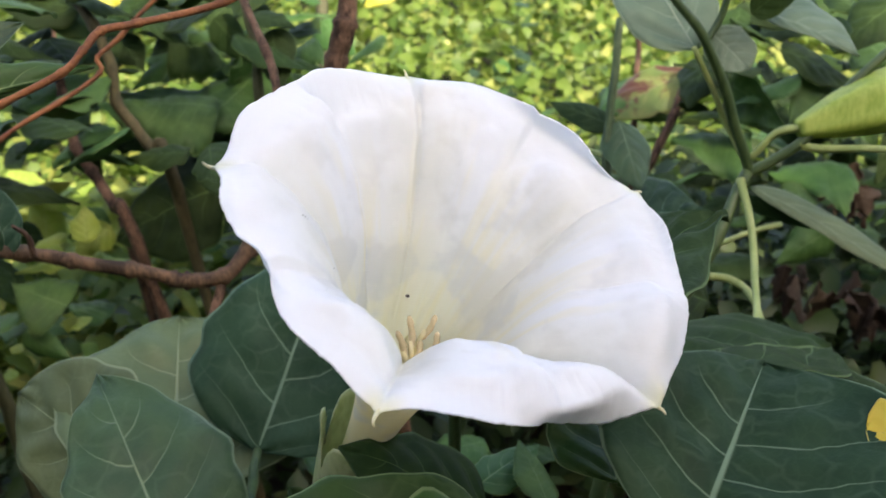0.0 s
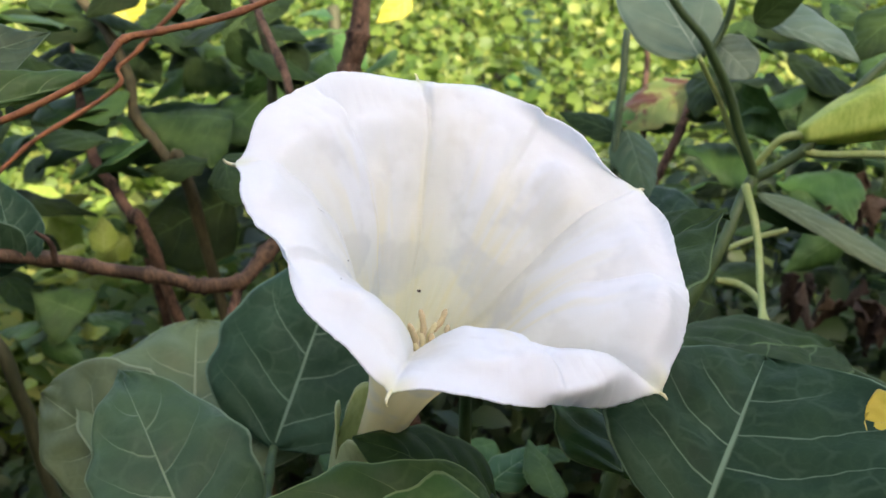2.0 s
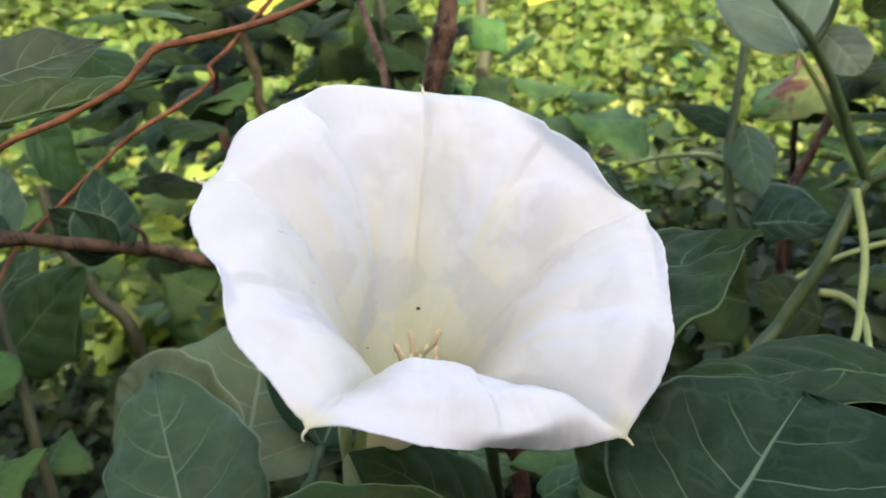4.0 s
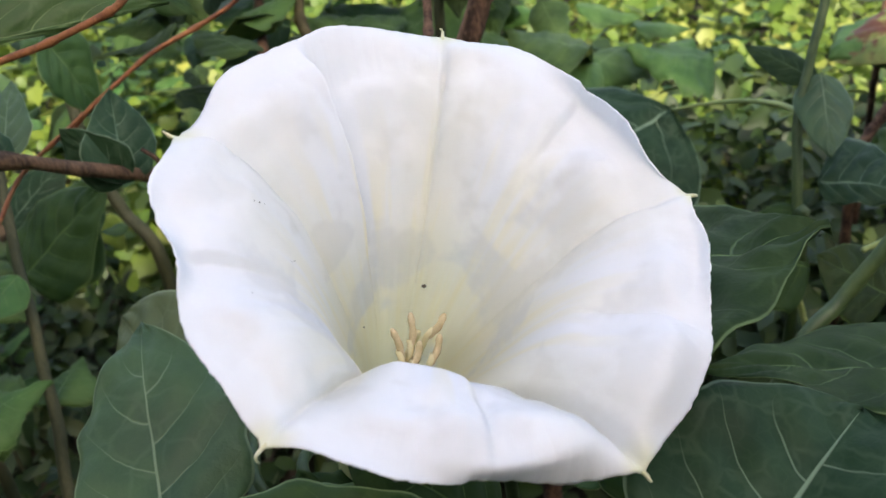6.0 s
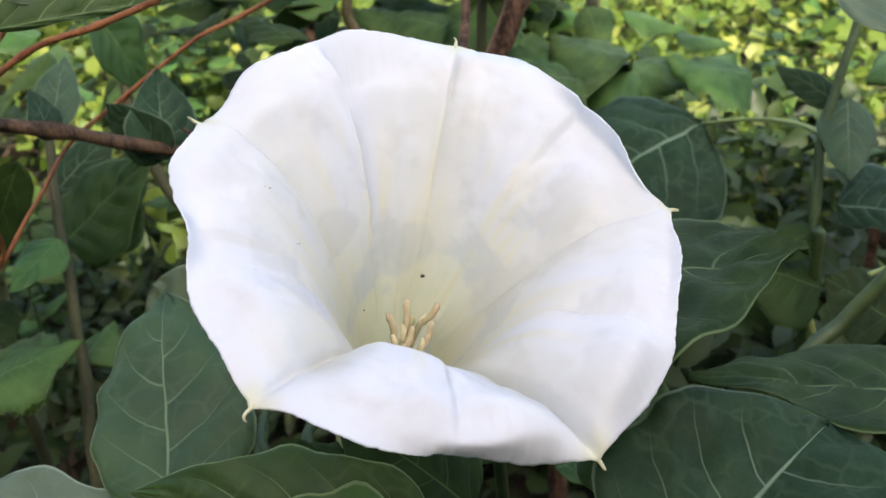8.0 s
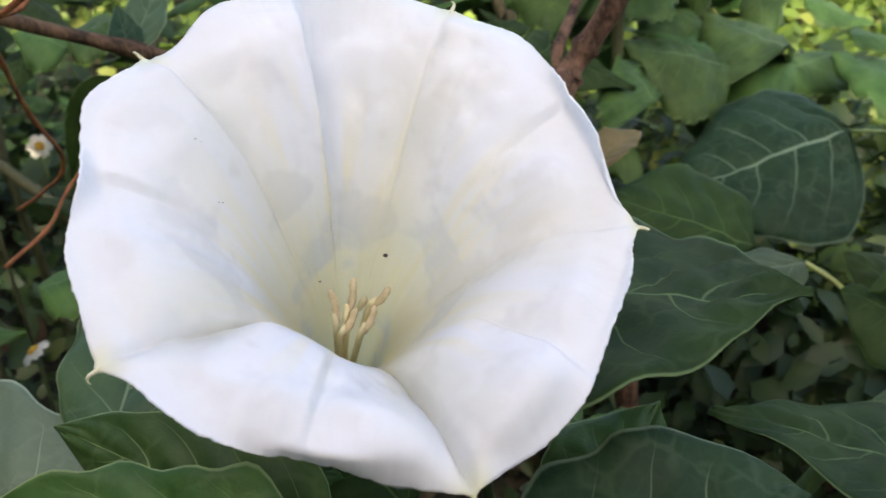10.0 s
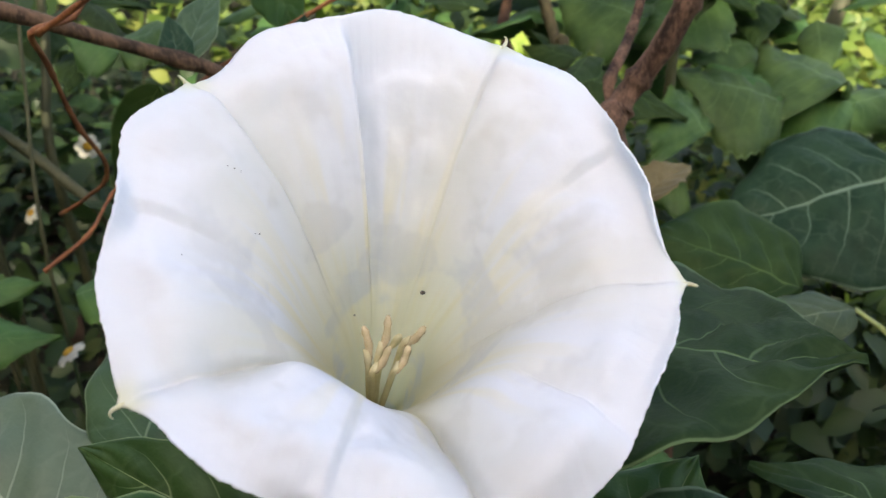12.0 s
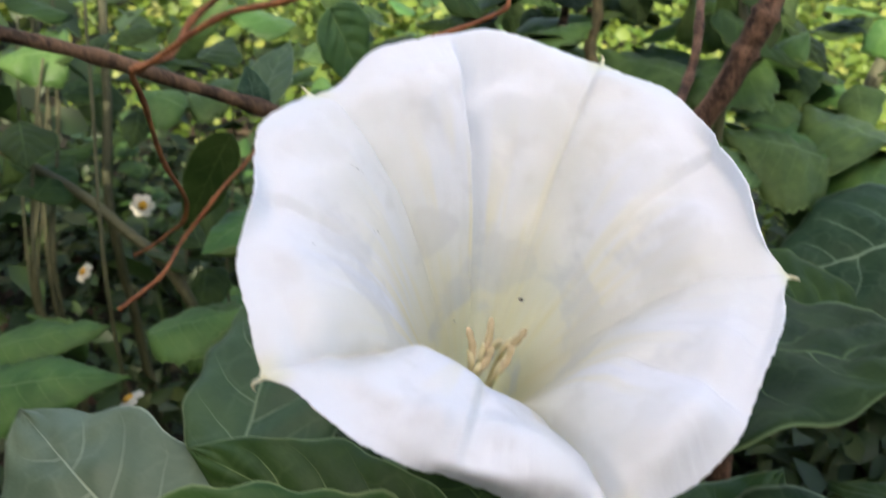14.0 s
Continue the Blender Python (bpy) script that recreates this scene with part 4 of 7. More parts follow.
leaf(shrub2, SERRATE, (0.0512, 0.7215, 0.3962), (-0.0253, 0.6970, 0.4121), (-0.0020, 0.7696, 0.4072), cup=-0.28, wave=0.08, blunt=1.25)
leaf(shrub2, SERRATE, (-0.0879, 0.6271, 0.4167), (-0.1553, 0.6082, 0.4266), (-0.1319, 0.6787, 0.4253), cup=-0.28, wave=0.08, blunt=1.25)
leaf(shrub2, SERRATE, (-0.2701, 0.6858, 0.4197), (-0.3460, 0.6675, 0.4355), (-0.3213, 0.7243, 0.4314), cup=-0.28, wave=0.08, blunt=1.25)
leaf(shrub2, SERRATE, (0.0297, 0.8122, 0.3776), (-0.0471, 0.7871, 0.3668), (-0.0094, 0.8557, 0.3687), cup=-0.28, wave=0.08, blunt=1.25)
leaf(shrub2, SERRATE, (0.2072, 0.7446, 0.4328), (0.1501, 0.7002, 0.4116), (0.1773, 0.7791, 0.4343), cup=-0.28, wave=0.08, blunt=1.25)
leaf(shrub2, SERRATE, (0.3611, 0.6479, 0.4633), (0.3018, 0.5814, 0.4429), (0.3611, 0.6335, 0.4350), cup=-0.28, wave=0.08, blunt=1.25)
leaf(shrub2, SERRATE, (0.2661, 0.6455, 0.4586), (0.3018, 0.5791, 0.4384), (0.2766, 0.6287, 0.4256), cup=-0.28, wave=0.08, blunt=1.25)
leaf(shrub2, SERRATE, (0.2667, 0.5746, 0.4295), (0.1967, 0.5769, 0.4339), (0.2450, 0.6299, 0.4280), cup=-0.28, wave=0.08, blunt=1.25)
leaf(shrub2, SERRATE, (0.3518, 0.5655, 0.4117), (0.2817, 0.5632, 0.4072), (0.3400, 0.6167, 0.4021), cup=-0.28, wave=0.08, blunt=1.25)
leaf(shrub2, SERRATE, (0.3224, 0.4955, 0.3843), (0.2705, 0.4804, 0.3548), (0.3130, 0.4826, 0.3591), cup=-0.28, wave=0.08, blunt=1.25)
leaf(shrub2, SERRATE, (-0.3646, 0.2102, 0.3210), (-0.4189, 0.1884, 0.3188), (-0.4044, 0.2280, 0.3328), cup=-0.28, wave=0.08, blunt=1.25)
leaf(shrub2, SERRATE, (-0.3896, 0.2667, 0.3835), (-0.4039, 0.2240, 0.3648), (-0.4172, 0.2545, 0.3807), cup=-0.23, wave=0.08, blunt=1.25)
leaf(shrub2, SERRATE, (-0.3040, 0.1738, 0.3645), (-0.3080, 0.2137, 0.3704), (-0.3292, 0.2019, 0.3646), cup=-0.28, wave=0.08, blunt=1.25)
leaf(shrub2, SERRATE, (-0.4016, 0.0282, 0.3544), (-0.3282, 0.0930, 0.3690), (-0.3886, 0.0764, 0.3686), cup=-0.28, wave=0.08, blunt=1.25)
leaf(shrub2, SERRATE, (-0.4380, 0.0565, 0.3517), (-0.3779, 0.1154, 0.3718), (-0.4257, 0.1047, 0.3664), cup=-0.28, wave=0.08, blunt=1.25)
leaf(shrub2, SERRATE, (-0.3118, 0.0988, 0.4005), (-0.2695, 0.1412, 0.4161), (-0.3092, 0.1359, 0.4098), cup=-0.28, wave=0.08, blunt=1.25)
leaf(shrub2, SERRATE, (-0.4110, 0.1143, 0.3241), (-0.4715, 0.1078, 0.3379), (-0.4398, 0.1114, 0.3501), cup=-0.28, wave=0.08, blunt=1.25)
leaf(shrub2, SERRATE, (-0.4844, 0.2818, 0.4967), (-0.4649, 0.3160, 0.5328), (-0.4832, 0.2972, 0.5181), cup=-0.28, wave=0.08, blunt=1.25)
leaf(shrub2, SERRATE, (-0.4265, 0.2322, 0.4804), (-0.3929, 0.2600, 0.4978), (-0.4337, 0.2631, 0.4922), cup=-0.28, wave=0.08, blunt=1.25)
leaf(shrub2, SERRATE, (-0.5803, 0.2415, 0.4794), (-0.6249, 0.1984, 0.4652), (-0.6254, 0.2423, 0.4874), cup=-0.28, wave=0.08, blunt=1.25)
leaf(shrub2, SERRATE, (-0.4523, 0.2513, 0.4600), (-0.4860, 0.2328, 0.4693), (-0.4848, 0.2631, 0.4704), cup=-0.28, wave=0.08, blunt=1.25)
leaf(shrub2, SERRATE, (-0.5158, 0.2891, 0.4790), (-0.4952, 0.3191, 0.4998), (-0.5162, 0.3027, 0.4987), cup=-0.28, wave=0.08, blunt=1.25)
leaf(shrub2, SERRATE, (-0.6616, 0.2446, 0.3665), (-0.6736, 0.2133, 0.3348), (-0.6516, 0.2336, 0.3404), cup=-0.28, wave=0.08, blunt=1.25)
leaf(shrub2, SERRATE, (-0.3017, 0.4221, 0.3505), (-0.3461, 0.4302, 0.3664), (-0.3318, 0.4560, 0.3730), cup=-0.28, wave=0.08, blunt=1.25)
leaf(shrub2, SERRATE, (-0.3372, 0.4120, 0.3307), (-0.2972, 0.4019, 0.3109), (-0.3194, 0.4019, 0.3109), cup=-0.28, wave=0.08, blunt=1.25)
# more of its toothed leaves, hanging off the stems
leaf(shrub2, BLADE_DARK, (-0.2692, 0.7022, 0.3974), (-0.2006, 0.6763, 0.4109), (-0.2551, 0.6690, 0.3979), cup=-0.22, wave=0.08, blunt=1.2)
leaf(shrub2, BLADE_DARK, (-0.2041, 0.4669, 0.4612), (-0.2574, 0.4774, 0.4537), (-0.2196, 0.4847, 0.4642), cup=-0.22, wave=0.08, blunt=1.2)
leaf(shrub2, BLADE_DARK, (-0.1763, 0.5435, 0.5328), (-0.1014, 0.5352, 0.5061), (-0.1539, 0.5147, 0.5257), cup=-0.22, wave=0.08, blunt=1.2)
leaf(shrub2, BLADE_DARK, (-0.1660, 0.5280, 0.4381), (-0.1960, 0.5637, 0.4159), (-0.1658, 0.5517, 0.4362), cup=-0.22, wave=0.08, blunt=1.2)
leaf(shrub2, BLADE_DARK, (-0.3359, 0.5550, 0.4609), (-0.3640, 0.6260, 0.4463), (-0.3218, 0.5884, 0.4597), cup=-0.22, wave=0.08, blunt=1.2)
leaf(shrub2, BLADE_DARK, (-0.1805, 0.4390, 0.4798), (-0.1665, 0.3813, 0.4734), (-0.1907, 0.4171, 0.4709), cup=-0.22, wave=0.08, blunt=1.2)
leaf(shrub2, BLADE_DARK, (-0.1982, 0.7310, 0.4843), (-0.1268, 0.6972, 0.4600), (-0.1868, 0.6948, 0.4754), cup=-0.22, wave=0.08, blunt=1.2)
leaf(shrub2, BLADE_DARK, (-0.3754, 0.7024, 0.3961), (-0.3464, 0.6672, 0.4054), (-0.3761, 0.6811, 0.3946), cup=-0.22, wave=0.08, blunt=1.2)
leaf(shrub2, BLADE_DARK, (-0.2173, 0.7776, 0.4458), (-0.2697, 0.7623, 0.4278), (-0.2400, 0.7870, 0.4434), cup=-0.22, wave=0.08, blunt=1.2)
leaf(shrub2, BLADE_DARK, (-0.2018, 0.4768, 0.4435), (-0.1221, 0.5019, 0.4313), (-0.1682, 0.4596, 0.4346), cup=-0.22, wave=0.08, blunt=1.2)
leaf(shrub2, BLADE_DARK, (-0.2231, 0.7837, 0.4684), (-0.1565, 0.8080, 0.4278), (-0.1909, 0.7726, 0.4602), cup=-0.22, wave=0.08, blunt=1.2)
leaf(shrub2, BLADE_DARK, (-0.2751, 0.8402, 0.3954), (-0.2638, 0.7936, 0.3843), (-0.2851, 0.8222, 0.3886), cup=-0.22, wave=0.08, blunt=1.2)
leaf(shrub2, BLADE_DARK, (-0.4072, 0.9230, 0.3624), (-0.3459, 0.9136, 0.3509), (-0.3897, 0.9018, 0.3588), cup=-0.22, wave=0.08, blunt=1.2)
leaf(shrub2, BLADE_DARK, (-0.3626, 0.7808, 0.5021), (-0.2796, 0.7747, 0.4965), (-0.3370, 0.7566, 0.4974), cup=-0.22, wave=0.08, blunt=1.2)
leaf(shrub2, BLADE_DARK, (-0.4819, 0.9411, 0.3846), (-0.5310, 0.9995, 0.3891), (-0.4791, 0.9768, 0.3810), cup=-0.22, wave=0.08, blunt=1.2)
leaf(shrub2, BLADE_DARK, (-0.3627, 0.7167, 0.4609), (-0.4382, 0.7235, 0.4599), (-0.3854, 0.7421, 0.4527), cup=-0.22, wave=0.08, blunt=1.2)
leaf(shrub2, BLADE_DARK, (-0.3218, 0.8557, 0.4993), (-0.3221, 0.9261, 0.4848), (-0.2982, 0.8778, 0.4886), cup=-0.22, wave=0.08, blunt=1.2)
leaf(shrub2, BLADE_DARK, (-0.4330, 0.8982, 0.4146), (-0.4054, 0.8466, 0.4214), (-0.4419, 0.8724, 0.4235), cup=-0.22, wave=0.08, blunt=1.2)
leaf(shrub2, BLADE_DARK, (-0.1851, 0.8230, 0.4507), (-0.1464, 0.8896, 0.4659), (-0.1502, 0.8315, 0.4582), cup=-0.22, wave=0.08, blunt=1.2)
leaf(shrub2, BLADE_DARK, (-0.2896, 0.9409, 0.4608), (-0.3505, 0.9070, 0.4440), (-0.3201, 0.9501, 0.4518), cup=-0.22, wave=0.08, blunt=1.2)
leaf(shrub2, BLADE_DARK, (-0.2347, 0.6992, 0.5330), (-0.2959, 0.7229, 0.5059), (-0.2471, 0.7238, 0.5211), cup=-0.22, wave=0.08, blunt=1.2)
leaf(shrub2, BLADE_DARK, (-0.2986, 0.6482, 0.5264), (-0.2634, 0.6875, 0.5029), (-0.2744, 0.6489, 0.5172), cup=-0.22, wave=0.08, blunt=1.2)
leaf(shrub2, BLADE_DARK, (-0.4001, 0.8421, 0.4346), (-0.3948, 0.9115, 0.3929), (-0.3740, 0.8642, 0.4225), cup=-0.22, wave=0.08, blunt=1.2)
leaf(shrub2, BLADE_DARK, (-0.4598, 0.7469, 0.4383), (-0.3997, 0.7608, 0.4062), (-0.4365, 0.7298, 0.4248), cup=-0.22, wave=0.08, blunt=1.2)
leaf(shrub2, BLADE_DARK, (-0.1774, 0.7651, 0.4341), (-0.1512, 0.7024, 0.4147), (-0.1893, 0.7375, 0.4223), cup=-0.22, wave=0.08, blunt=1.2)
leaf(shrub2, BLADE_DARK, (-0.1900, 0.8309, 0.3962), (-0.2311, 0.8866, 0.3547), (-0.1849, 0.8667, 0.3875), cup=-0.22, wave=0.08, blunt=1.2)
leaf(shrub2, BLADE_DARK, (-0.5389, 0.9591, 0.3989), (-0.5798, 0.9997, 0.3754), (-0.5388, 0.9849, 0.3887), cup=-0.22, wave=0.08, blunt=1.2)
leaf(shrub2, BLADE_DARK, (-0.1877, 0.8287, 0.4033), (-0.1928, 0.9115, 0.3886), (-0.1594, 0.8583, 0.4008), cup=-0.22, wave=0.08, blunt=1.2)
leaf(shrub2, BLADE_DARK, (-0.3452, 0.8139, 0.4789), (-0.2960, 0.8612, 0.4637), (-0.3120, 0.8139, 0.4803), cup=-0.22, wave=0.08, blunt=1.2)
leaf(shrub2, BLADE_DARK, (-0.4757, 0.7218, 0.4772), (-0.4105, 0.6937, 0.4494), (-0.4675, 0.6902, 0.4594), cup=-0.22, wave=0.08, blunt=1.2)
leaf(shrub2, BLADE_DARK, (-0.4147, 0.7970, 0.4479), (-0.4571, 0.7425, 0.4501), (-0.4437, 0.7904, 0.4417), cup=-0.22, wave=0.08, blunt=1.2)
leaf(shrub2, BLADE_DARK, (-0.3091, 0.7400, 0.4925), (-0.3690, 0.7286, 0.4746), (-0.3318, 0.7527, 0.4860), cup=-0.22, wave=0.08, blunt=1.2)
leaf(shrub2, BLADE_DARK, (-0.4975, 0.9790, 0.4157), (-0.4536, 0.9417, 0.3818), (-0.4959, 0.9499, 0.4064), cup=-0.22, wave=0.08, blunt=1.2)
leaf(shrub2, BLADE_DARK, (-0.2696, 0.7987, 0.4447), (-0.2199, 0.7679, 0.4292), (-0.2626, 0.7738, 0.4387), cup=-0.22, wave=0.08, blunt=1.2)
leaf(shrub2, BLADE_DARK, (-0.2552, 0.9692, 0.4671), (-0.2752, 0.9140, 0.4461), (-0.2780, 0.9561, 0.4621), cup=-0.22, wave=0.08, blunt=1.2)
leaf(shrub2, BLADE_DARK, (-0.3525, 0.8090, 0.4511), (-0.3772, 0.8535, 0.4459), (-0.3480, 0.8307, 0.4486), cup=-0.22, wave=0.08, blunt=1.2)
leaf(shrub2, SERRATE, (-0.2486, 0.8529, 0.3539), (-0.1776, 0.8644, 0.3706), (-0.2225, 0.8374, 0.3615), cup=-0.22, wave=0.08, blunt=1.2)
leaf(shrub2, SERRATE, (-0.2388, 0.8911, 0.4427), (-0.1757, 0.8715, 0.4106), (-0.2209, 0.8655, 0.4380), cup=-0.22, wave=0.08, blunt=1.2)
leaf(shrub2, SERRATE, (-0.2804, 0.7107, 0.4622), (-0.3104, 0.6817, 0.4410), (-0.2995, 0.7092, 0.4571), cup=-0.22, wave=0.08, blunt=1.2)
leaf(shrub2, SERRATE, (-0.3631, 0.9284, 0.3365), (-0.3238, 0.9726, 0.3169), (-0.3340, 0.9280, 0.3286), cup=-0.22, wave=0.08, blunt=1.2)
leaf(shrub2, SERRATE, (-0.4225, 0.9217, 0.4631), (-0.3822, 0.9780, 0.4513), (-0.3918, 0.9268, 0.4541), cup=-0.22, wave=0.08, blunt=1.2)
leaf(shrub2, SERRATE, (-0.4056, 0.7330, 0.4344), (-0.4054, 0.6740, 0.4057), (-0.4269, 0.7156, 0.4206), cup=-0.22, wave=0.08, blunt=1.2)
leaf(shrub2, SERRATE, (-0.4914, 0.8561, 0.3668), (-0.4368, 0.8885, 0.3336), (-0.4612, 0.8512, 0.3607), cup=-0.22, wave=0.08, blunt=1.2)
leaf(shrub2, SERRATE, (-0.2046, 0.7614, 0.4367), (-0.1913, 0.7172, 0.4375), (-0.2146, 0.7423, 0.4306), cup=-0.22, wave=0.08, blunt=1.2)
leaf(shrub2, SERRATE, (-0.2536, 0.7077, 0.4911), (-0.1834, 0.6955, 0.4981), (-0.2341, 0.6829, 0.4944), cup=-0.22, wave=0.08, blunt=1.2)
leaf(shrub2, SERRATE, (-0.4646, 0.8713, 0.4286), (-0.4962, 0.9156, 0.4022), (-0.4575, 0.8950, 0.4141), cup=-0.22, wave=0.08, blunt=1.2)
leaf(shrub2, SERRATE, (-0.3790, 0.7998, 0.3624), (-0.4357, 0.7625, 0.3644), (-0.4072, 0.8021, 0.3670), cup=-0.22, wave=0.08, blunt=1.2)
leaf(shrub2, SERRATE, (-0.5158, 0.9902, 0.4494), (-0.5800, 0.9979, 0.4106), (-0.5302, 1.0150, 0.4298), cup=-0.22, wave=0.08, blunt=1.2)
leaf(shrub2, SERRATE, (-0.3323, 0.6864, 0.4619), (-0.3045, 0.7272, 0.4480), (-0.3113, 0.6929, 0.4605), cup=-0.22, wave=0.08, blunt=1.2)
leaf(shrub2, SERRATE, (-0.3961, 0.7198, 0.4799), (-0.4085, 0.7718, 0.4697), (-0.3852, 0.7413, 0.4806), cup=-0.22, wave=0.08, blunt=1.2)
leaf(shrub2, SERRATE, (-0.2041, 0.8643, 0.3686), (-0.2770, 0.8774, 0.3316), (-0.2255, 0.8953, 0.3604), cup=-0.22, wave=0.08, blunt=1.2)
leaf(shrub2, SERRATE, (-0.2452, 0.7411, 0.4911), (-0.1979, 0.7485, 0.4656), (-0.2243, 0.7295, 0.4884), cup=-0.22, wave=0.08, blunt=1.2)
leaf(shrub2, SERRATE, (-0.3931, 0.7486, 0.4426), (-0.4005, 0.6821, 0.4117), (-0.4204, 0.7321, 0.4265), cup=-0.22, wave=0.08, blunt=1.2)
leaf(shrub2, SERRATE, (-0.3433, 0.9872, 0.3771), (-0.2960, 0.9890, 0.3801), (-0.3268, 0.9738, 0.3730), cup=-0.22, wave=0.08, blunt=1.2)
leaf(shrub2, BLADE_DARK, (0.4437, 0.6835, 0.4835), (0.4829, 0.7097, 0.4912), (0.4629, 0.6817, 0.4897), cup=-0.22, wave=0.08, blunt=1.2)
leaf(shrub2, BLADE_DARK, (0.3159, 0.7231, 0.5248), (0.3657, 0.7428, 0.5112), (0.3365, 0.7163, 0.5162), cup=-0.22, wave=0.08, blunt=1.2)
leaf(shrub2, BLADE_DARK, (0.4660, 0.7556, 0.5027), (0.4181, 0.7893, 0.4717), (0.4583, 0.7846, 0.4993), cup=-0.22, wave=0.08, blunt=1.2)
leaf(shrub2, BLADE_DARK, (0.5113, 0.8529, 0.4253), (0.5214, 0.8970, 0.4189), (0.5279, 0.8645, 0.4235), cup=-0.22, wave=0.08, blunt=1.2)
leaf(shrub2, BLADE_DARK, (0.4566, 0.8646, 0.4049), (0.4345, 0.9232, 0.4114), (0.4659, 0.8896, 0.4125), cup=-0.22, wave=0.08, blunt=1.2)
leaf(shrub2, BLADE_DARK, (0.3316, 0.8301, 0.4094), (0.3145, 0.8711, 0.3859), (0.3379, 0.8515, 0.4067), cup=-0.22, wave=0.08, blunt=1.2)
leaf(shrub2, BLADE_DARK, (0.3310, 0.5964, 0.5351), (0.3178, 0.5554, 0.5165), (0.3149, 0.5873, 0.5274), cup=-0.22, wave=0.08, blunt=1.2)
leaf(shrub2, BLADE_DARK, (0.3926, 0.8331, 0.4671), (0.3168, 0.8053, 0.4635), (0.3591, 0.8470, 0.4663), cup=-0.22, wave=0.08, blunt=1.2)
leaf(shrub2, BLADE_DARK, (0.5041, 0.8830, 0.4088), (0.4946, 0.8152, 0.3833), (0.4816, 0.8615, 0.4053), cup=-0.22, wave=0.08, blunt=1.2)
leaf(shrub2, BLADE_DARK, (0.2699, 0.6701, 0.5246), (0.2477, 0.6258, 0.4975), (0.2490, 0.6607, 0.5183), cup=-0.22, wave=0.08, blunt=1.2)
leaf(shrub2, BLADE_DARK, (0.2769, 0.7051, 0.5203), (0.3295, 0.6413, 0.5137), (0.2754, 0.6690, 0.5133), cup=-0.22, wave=0.08, blunt=1.2)
leaf(shrub2, BLADE_DARK, (0.3541, 0.7909, 0.5137), (0.3846, 0.7327, 0.4795), (0.3421, 0.7614, 0.5002), cup=-0.22, wave=0.08, blunt=1.2)
leaf(shrub2, BLADE_DARK, (0.4032, 0.8123, 0.3935), (0.4451, 0.8507, 0.4036), (0.4290, 0.8121, 0.3965), cup=-0.22, wave=0.08, blunt=1.2)
leaf(shrub2, BLADE_DARK, (0.4310, 0.7243, 0.4229), (0.4912, 0.7127, 0.3916), (0.4473, 0.7026, 0.4123), cup=-0.22, wave=0.08, blunt=1.2)
leaf(shrub2, BLADE_DARK, (0.4782, 0.7872, 0.5121), (0.4011, 0.7960, 0.4915), (0.4541, 0.8122, 0.5095), cup=-0.22, wave=0.08, blunt=1.2)
leaf(shrub2, BLADE_DARK, (0.4214, 0.8303, 0.4624), (0.4243, 0.8853, 0.4410), (0.4414, 0.8449, 0.4490), cup=-0.22, wave=0.08, blunt=1.2)
leaf(shrub2, SERRATE, (0.3477, 0.6372, 0.4579), (0.3753, 0.5883, 0.4260), (0.3376, 0.6148, 0.4403), cup=-0.22, wave=0.08, blunt=1.2)
leaf(shrub2, SERRATE, (0.4964, 0.8400, 0.4238), (0.4642, 0.9041, 0.4333), (0.5044, 0.8711, 0.4227), cup=-0.22, wave=0.08, blunt=1.2)
leaf(shrub2, SERRATE, (0.2449, 0.7581, 0.4020), (0.2679, 0.8109, 0.3830), (0.2689, 0.7703, 0.4012), cup=-0.22, wave=0.08, blunt=1.2)
leaf(shrub2, SERRATE, (0.3427, 0.6925, 0.3972), (0.4186, 0.6840, 0.4113), (0.3644, 0.6659, 0.4056), cup=-0.22, wave=0.08, blunt=1.2)
leaf(shrub2, SERRATE, (0.4439, 0.7698, 0.4204), (0.4173, 0.7138, 0.3982), (0.4181, 0.7605, 0.4104), cup=-0.22, wave=0.08, blunt=1.2)
leaf(shrub2, SERRATE, (0.4023, 0.7781, 0.3567), (0.3753, 0.8503, 0.3284), (0.4193, 0.8111, 0.3460), cup=-0.22, wave=0.08, blunt=1.2)
leaf(shrub2, SERRATE, (0.4468, 0.8157, 0.3098), (0.4168, 0.7431, 0.3120), (0.4147, 0.8010, 0.3147), cup=-0.22, wave=0.08, blunt=1.2)
leaf(shrub2, SERRATE, (0.5188, 0.8891, 0.4027), (0.4686, 0.8749, 0.3716), (0.4947, 0.9023, 0.3964), cup=-0.22, wave=0.08, blunt=1.2)
leaf(shrub2, SERRATE, (0.4719, 0.7397, 0.3481), (0.4346, 0.7719, 0.3474), (0.4691, 0.7613, 0.3455), cup=-0.22, wave=0.08, blunt=1.2)
leaf(shrub2, SERRATE, (0.4282, 0.6955, 0.4648), (0.4206, 0.7640, 0.4760), (0.4484, 0.7196, 0.4744), cup=-0.22, wave=0.08, blunt=1.2)
leaf(shrub2, BLADE_DARK, (-0.6480, 0.6665, 0.4130), (-0.6093, 0.5964, 0.4145), (-0.6571, 0.6313, 0.4113), cup=-0.22, wave=0.08, blunt=1.2)
leaf(shrub2, BLADE_DARK, (-0.3562, 0.6809, 0.4258), (-0.4165, 0.6338, 0.3920), (-0.3924, 0.6862, 0.4149), cup=-0.22, wave=0.08, blunt=1.2)
leaf(shrub2, BLADE_DARK, (-0.4390, 0.6157, 0.4468), (-0.4977, 0.5761, 0.4458), (-0.4698, 0.6194, 0.4545), cup=-0.22, wave=0.08, blunt=1.2)
